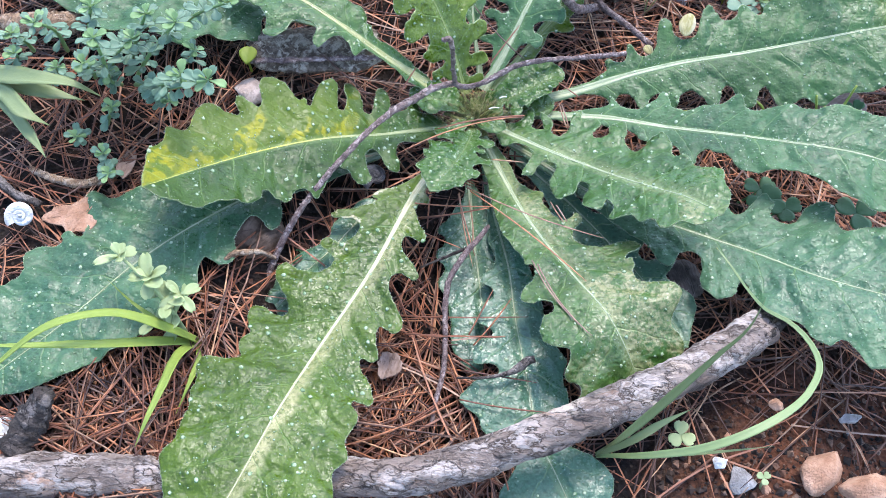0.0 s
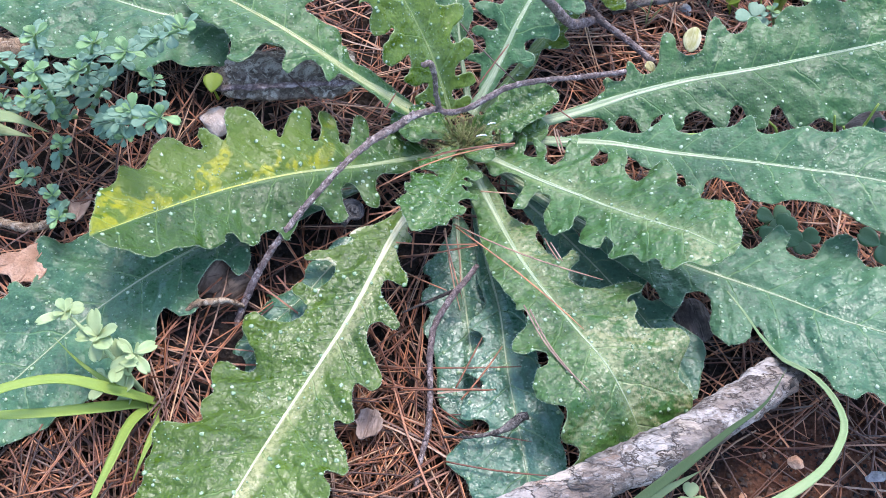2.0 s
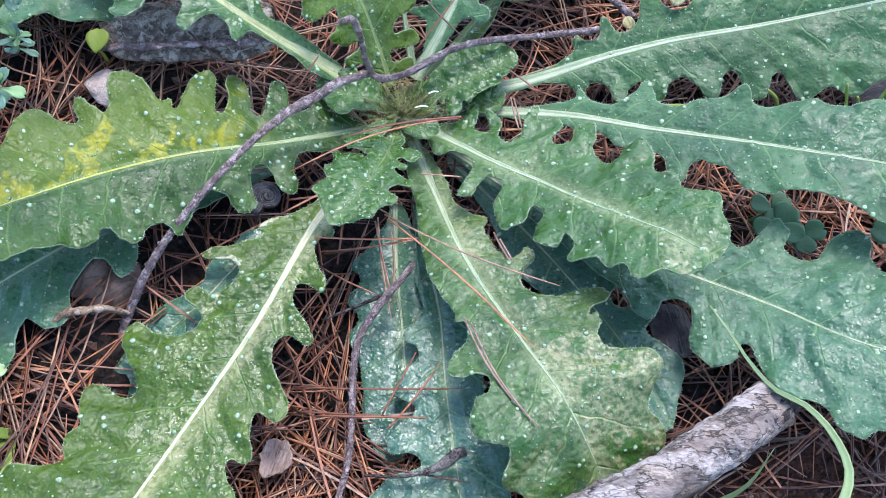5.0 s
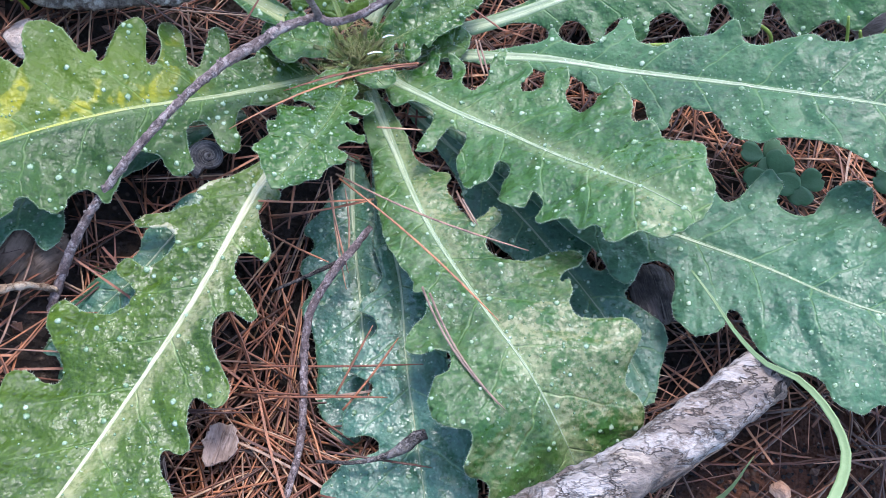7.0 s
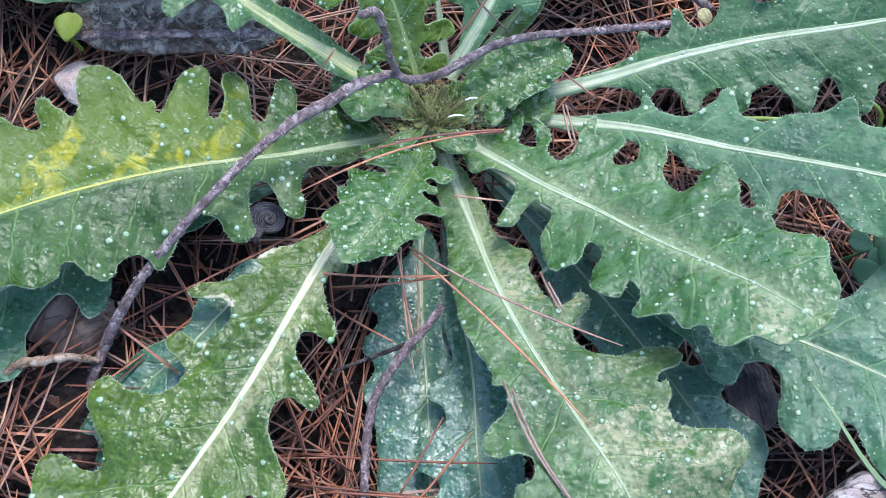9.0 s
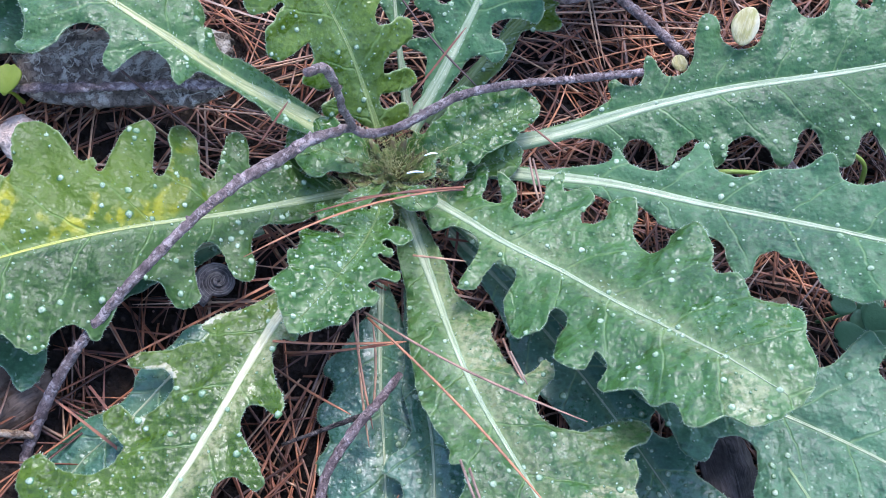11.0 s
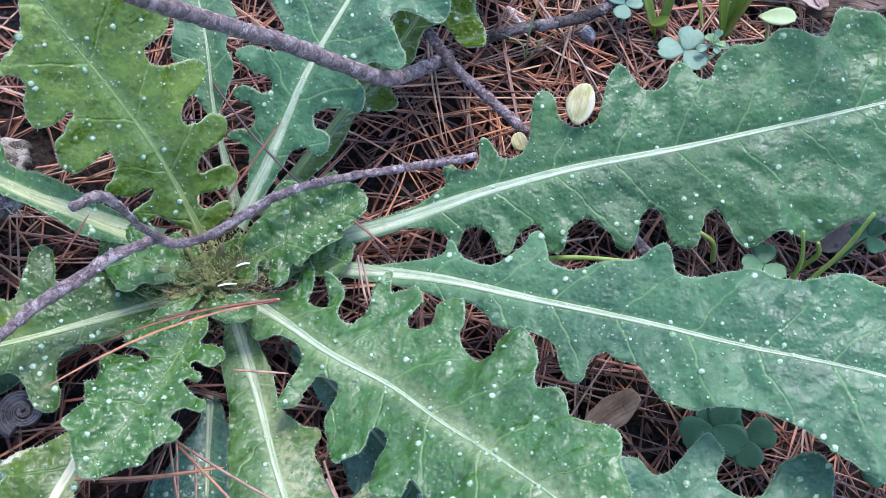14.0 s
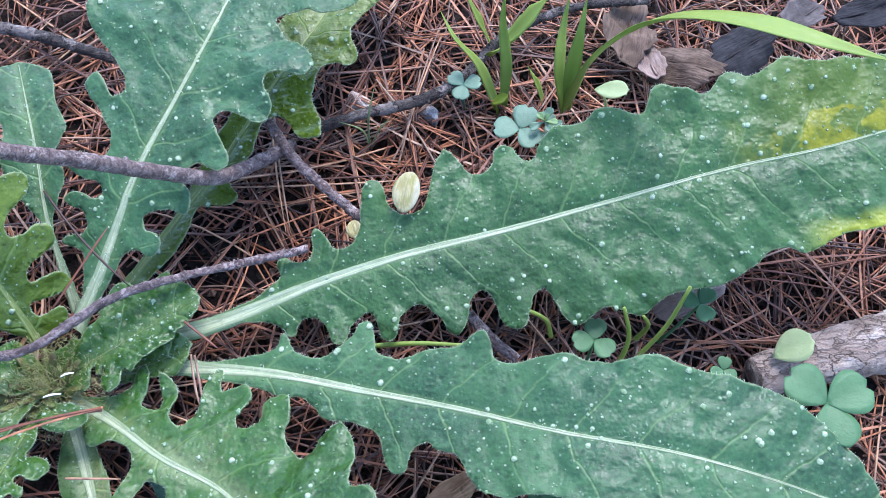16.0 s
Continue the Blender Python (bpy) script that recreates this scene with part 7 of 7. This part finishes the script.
herb("low green herb among the litter", (-0.1407, 0.2449, 0.0360), [
    ((-0.1407, 0.2449, 0.0360), (-0.1345, 0.2405, 0.0500), (-0.1317, 0.2389, 0.0560)), ((-0.1488, 0.2385, 0.0360), (-0.1466, 0.2311, 0.0450), (-0.1454, 0.2278, 0.0500)), ((-0.1332, 0.2222, 0.0360), (-0.1316, 0.2161, 0.0450), (-0.1285, 0.2108, 0.0500)), ((-0.1362, 0.2248, 0.0360), (-0.1340, 0.2215, 0.0450), (-0.1329, 0.2203, 0.0500)), ((-0.1376, 0.2633, 0.0400), (-0.1337, 0.2501, 0.0600), (-0.1328, 0.2487, 0.0660)), ((-0.1201, 0.2552, 0.0400), (-0.1133, 0.2453, 0.0550), (-0.1076, 0.2402, 0.0600))], MEDICK, 0.0062, 3, 6)
herb("low green herb behind the bluish leaves", (-0.1778, 0.2785, 0.0450), [
    ((-0.1769, 0.2754, 0.0450), (-0.1744, 0.2685, 0.0600), (-0.1737, 0.2626, 0.0700)), ((-0.1634, 0.2606, 0.0450), (-0.1576, 0.2557, 0.0550), (-0.1567, 0.2545, 0.0600)), ((-0.1825, 0.2687, 0.0450), (-0.1743, 0.2593, 0.0600), (-0.1722, 0.2558, 0.0660)), ((-0.1102, 0.2735, 0.0450), (-0.1047, 0.2683, 0.0550), (-0.1023, 0.2672, 0.0600))], MEDICK, 0.0065, 4, 6)
herb("pale green seedling with small oval leaves", (-0.0877, 0.1510, 0.0300), [
    ((-0.0914, 0.1531, 0.0300), (-0.0969, 0.1572, 0.0550), (-0.1114, 0.1683, 0.0620)), ((-0.0914, 0.1531, 0.0300), (-0.0961, 0.1574, 0.0500), (-0.1008, 0.1618, 0.0580)), ((-0.0914, 0.1531, 0.0300), (-0.0927, 0.1554, 0.0450), (-0.0900, 0.1586, 0.0520)), ((-0.0911, 0.1520, 0.0300), (-0.0971, 0.1506, 0.0400), (-0.0994, 0.1509, 0.0440))], SEEDLING, 0.0105, 5, 4, "pale seedlings")
herb("tiny herb beside a leaf margin", (0.1613, 0.3597, 0.0140), [((0.1600, 0.3556, 0.0060), (0.1560, 0.3513, 0.0160), (0.1539, 0.3507, 0.0200))], MEDICK, 0.0055, 6, 5, "tiny herbs")
herb("tiny green seedling between twig and leaf", (-0.0529, 0.1985, 0.0160), [((-0.0545, 0.1988, 0.0120), (-0.0540, 0.1985, 0.0160), (-0.0544, 0.1990, 0.0180))], CLOVER, 0.0028, 7, 5, "tiny herbs")


# ---- pine needles ----
def needle_mesh(bm, a, d, length, bend, r, seg=4):
    """One slender, slightly bent, three-sided needle from a along d."""
    s = d.cross(Vector((0, 0, 1))).normalized()
    up = s.cross(d)
    rings = []
    for i in range(seg + 1):
        f = i / seg
        c = a + d * (length * f) + s * (bend * math.sin(f * math.pi) * length)
        rr = r * (1.0 if f < 0.8 else 0.35 if f == 1 else 0.8)
        rings.append([bm.verts.new(c + (s * math.cos(k * 2.094 + 0.5) + up * math.sin(k * 2.094 + 0.5)) * rr) for k in range(3)])
    for r0, r1 in zip(rings, rings[1:]):
        for k in range(3):
            bm.faces.new((r0[k], r0[(k + 1) % 3], r1[(k + 1) % 3], r1[k]))
    bm.faces.new(rings[0][::-1])
    bm.faces.new(rings[-1])


def litter(count, seed, low, high, area=(-0.32, 0.40, -0.06, 0.62)):
    rng = random.Random(seed)
    bm = bmesh.new()
    made = 0
    for _ in range(count * 3):
        if made >= count:
            break
        x, y = rng.uniform(*area[:2]), rng.uniform(*area[2:])
        if 0.09 < x and y < 0.15 and rng.random() < 0.92:
            continue
        if (Vector((x, y)) - Vector((-0.075, 0.19))).length < 0.04 and rng.random() < 0.85 or x < -0.14 and 0.16 < y < 0.25 and rng.random() < 0.7:
            continue
        w = rng.uniform(0, 6.283)
        length = rng.uniform(0.035, 0.085)
        a = Vector((x, y, 0))
        e = a + Vector((math.cos(w), math.sin(w), 0)) * length
        a.z = height(a.x, a.y) + rng.uniform(low, high)
        e.z = height(e.x, e.y) + rng.uniform(low, high)
        mid = (a + e) / 2
        if over_blade(a) or over_blade(e) or over_blade(mid) or over_blade(a * 0.75 + e * 0.25) or over_blade(a * 0.25 + e * 0.75):
            continue
        d = (e - a).normalized()
        bend = rng.uniform(-0.07, 0.07)
        needle_mesh(bm, a, d, length, bend, rng.uniform(0.00025, 0.00041))
        if rng.random() < 0.6:
            d2 = (d + Vector((rng.uniform(-0.05, 0.05), rng.uniform(-0.05, 0.05), rng.uniform(-0.01, 0.02)))).normalized()
            needle_mesh(bm, a, d2, length * rng.uniform(0.9, 1.0), bend + rng.uniform(-0.02, 0.02), 0.00036)
        made += 1
    return tagged(part("needle_litter", bm, LITTER), "loose litter of rusty brown pine needles", "pine needles", kind="stuff")


litter(8000, 21, 0.0006, 0.0075)
litter(560, 22, 0.003, 0.009, (-0.13, 0.03, 0.06, 0.19))
litter(300, 23, 0.003, 0.009, (0.04, 0.30, 0.27, 0.43))


def fallen_needle(a, b, bend, label="single rusty pine needle lying on the rosette", r=0.00038):
    a, b = Vector(a), Vector(b)
    # settle on the blades underneath
    for _ in range(10):
        for k in range(11):
            f = k / 10
            p = a.lerp(b, f)
            hit = BLADES.ray_cast(Vector((p.x, p.y, 0.2)), Vector((0, 0, -1)))[0]
            if hit and 0 < hit.z + 0.0007 - p.z < 0.012:
                a.z += (hit.z + 0.0007 - p.z) * (1 - f)
                b.z += (hit.z + 0.0007 - p.z) * f
    bm = bmesh.new()
    needle_mesh(bm, Vector((0, 0, 0)), (b - a).normalized(), (b - a).length, bend, r, 8)
    ob = tagged(part("pine_needle", bm, NEEDLE), label, "pine needle", "fallen pine needles")
    ob.location = a


for a, b, bend in (((0.0136, 0.2287, 0.0260), (0.0694, 0.2027, 0.0340), 0.03), ((0.0147, 0.2273, 0.0260), (0.0616, 0.1815, 0.0360), -0.02), ((0.0406, 0.1921, 0.0300), (0.0632, 0.1579, 0.0340), 0.06), ((0.0428, 0.1903, 0.0300), (0.0616, 0.1591, 0.0340), 0.05),
                   ((0.0240, 0.2481, 0.0200), (0.0382, 0.2475, 0.0200), 0.0), ((0.0368, 0.2618, 0.0340), (-0.0162, 0.2364, 0.0360), 0.06), ((0.0364, 0.2616, 0.0350), (-0.0020, 0.2499, 0.0370), 0.04), ((0.0364, 0.2613, 0.0340), (0.0073, 0.2558, 0.0350), 0.02),
                   ((-0.0114, 0.1746, 0.0100), (0.0411, 0.1754, 0.0140), 0.01), ((-0.0097, 0.1667, 0.0100), (0.0304, 0.1654, 0.0140), 0.0), ((0.0173, 0.2084, 0.0120), (0.0149, 0.2301, 0.0140), 0.03), ((-0.0078, 0.2210, 0.0120), (0.0236, 0.2242, 0.0180), 0.02),
                   ((0.0158, 0.1496, 0.0160), (0.0446, 0.1462, 0.0160), 0.0), ((0.0171, 0.1660, 0.0140), (0.0263, 0.1859, 0.0160), 0.0), ((0.0192, 0.1615, 0.0140), (0.0338, 0.1824, 0.0160), 0.02), ((0.0508, 0.2198, 0.0300), (0.0554, 0.2117, 0.0300), 0.0),
                   ((0.0202, 0.2889, 0.0340), (0.0338, 0.3088, 0.0400), 0.0), ((0.0130, 0.3237, 0.0300), (0.0383, 0.2960, 0.0300), 0.03), ((0.0528, 0.2865, 0.0280), (0.0623, 0.2786, 0.0280), 0.0), ((0.0537, 0.2795, 0.0220), (0.0571, 0.2654, 0.0220), 0.02),
                   ((0.0547, 0.2792, 0.0220), (0.0580, 0.2662, 0.0220), 0.0), ((0.1271, 0.3004, 0.0020), (0.1394, 0.2779, 0.0030), 0.0), ((0.1494, 0.2987, 0.0020), (0.1565, 0.2846, 0.0030), 0.02), ((-0.0080, 0.2188, 0.0160), (0.0247, 0.2238, 0.0200), 0.02),
                   ((0.0099, 0.2304, 0.0180), (0.0182, 0.2015, 0.0160), 0.01), ((0.0491, 0.2251, 0.0240), (0.0545, 0.2138, 0.0260), 0.02), ((-0.0548, 0.2834, 0.0460), (-0.0299, 0.2709, 0.0300), 0.02), ((-0.0179, 0.2699, 0.0360), (-0.0114, 0.2811, 0.0400), 0.0), ((-0.0067, 0.2203, 0.0120), (0.0231, 0.2246, 0.0180), 0.02), ((0.0142, 0.1383, 0.0140), (0.0502, 0.1342, 0.0160), 0.02), ((-0.0024, 0.1651, 0.0120), (0.0317, 0.1651, 0.0160), 0.0), ((0.0103, 0.2338, 0.0140), (0.0176, 0.1974, 0.0140), 0.02), ((-0.0109, 0.2174, 0.0120), (0.0122, 0.2048, 0.0160), 0.02)):
    fallen_needle(a, b, bend)


def top_layer(count):
    """Needles lying uppermost on the litter, one by one."""
    rng = random.Random(77)
    shapes = []
    for k in range(8):
        bm = bmesh.new()
        needle_mesh(bm, Vector((0, 0, 0)), Vector((1, 0, 0)), 0.05 + 0.005 * k, rng.uniform(-0.08, 0.08), 0.00042, 6)
        me = bpy.data.meshes.new("pine_needle")
        bm.to_mesh(me)
        bm.free()
        me.materials.append(NEEDLE)
        shapes.append(me)
    made = 0
    while made < count:
        x, y, w, k = rng.uniform(-0.15, 0.26), rng.uniform(0.08, 0.42), rng.uniform(0, 360), rng.randrange(8)
        if x > 0.1 and y < 0.15 and rng.random() < 0.75:
            continue
        c, s = math.cos(radians(w)), math.sin(radians(w))
        l = 0.05 + 0.005 * k
        z0, z1 = height(x, y) + rng.uniform(0.005, 0.009), height(x + c * l, y + s * l) + rng.uniform(0.005, 0.009)
        made += 1
        if any(over_blade(Vector((x + c * l * f, y + s * l * f, z0 + (z1 - z0) * f))) for f in (0, 0.25, 0.5, 0.75, 1)):
            continue
        ob = tagged(new("pine_needle", shapes[k]), "fallen rusty brown pine needle on the litter", "pine needle", "fallen pine needles")
        ob.matrix_basis = pose(x, y, z0, 0, -math.degrees(math.atan2(z1 - z0, l)), w)


top_layer(290)
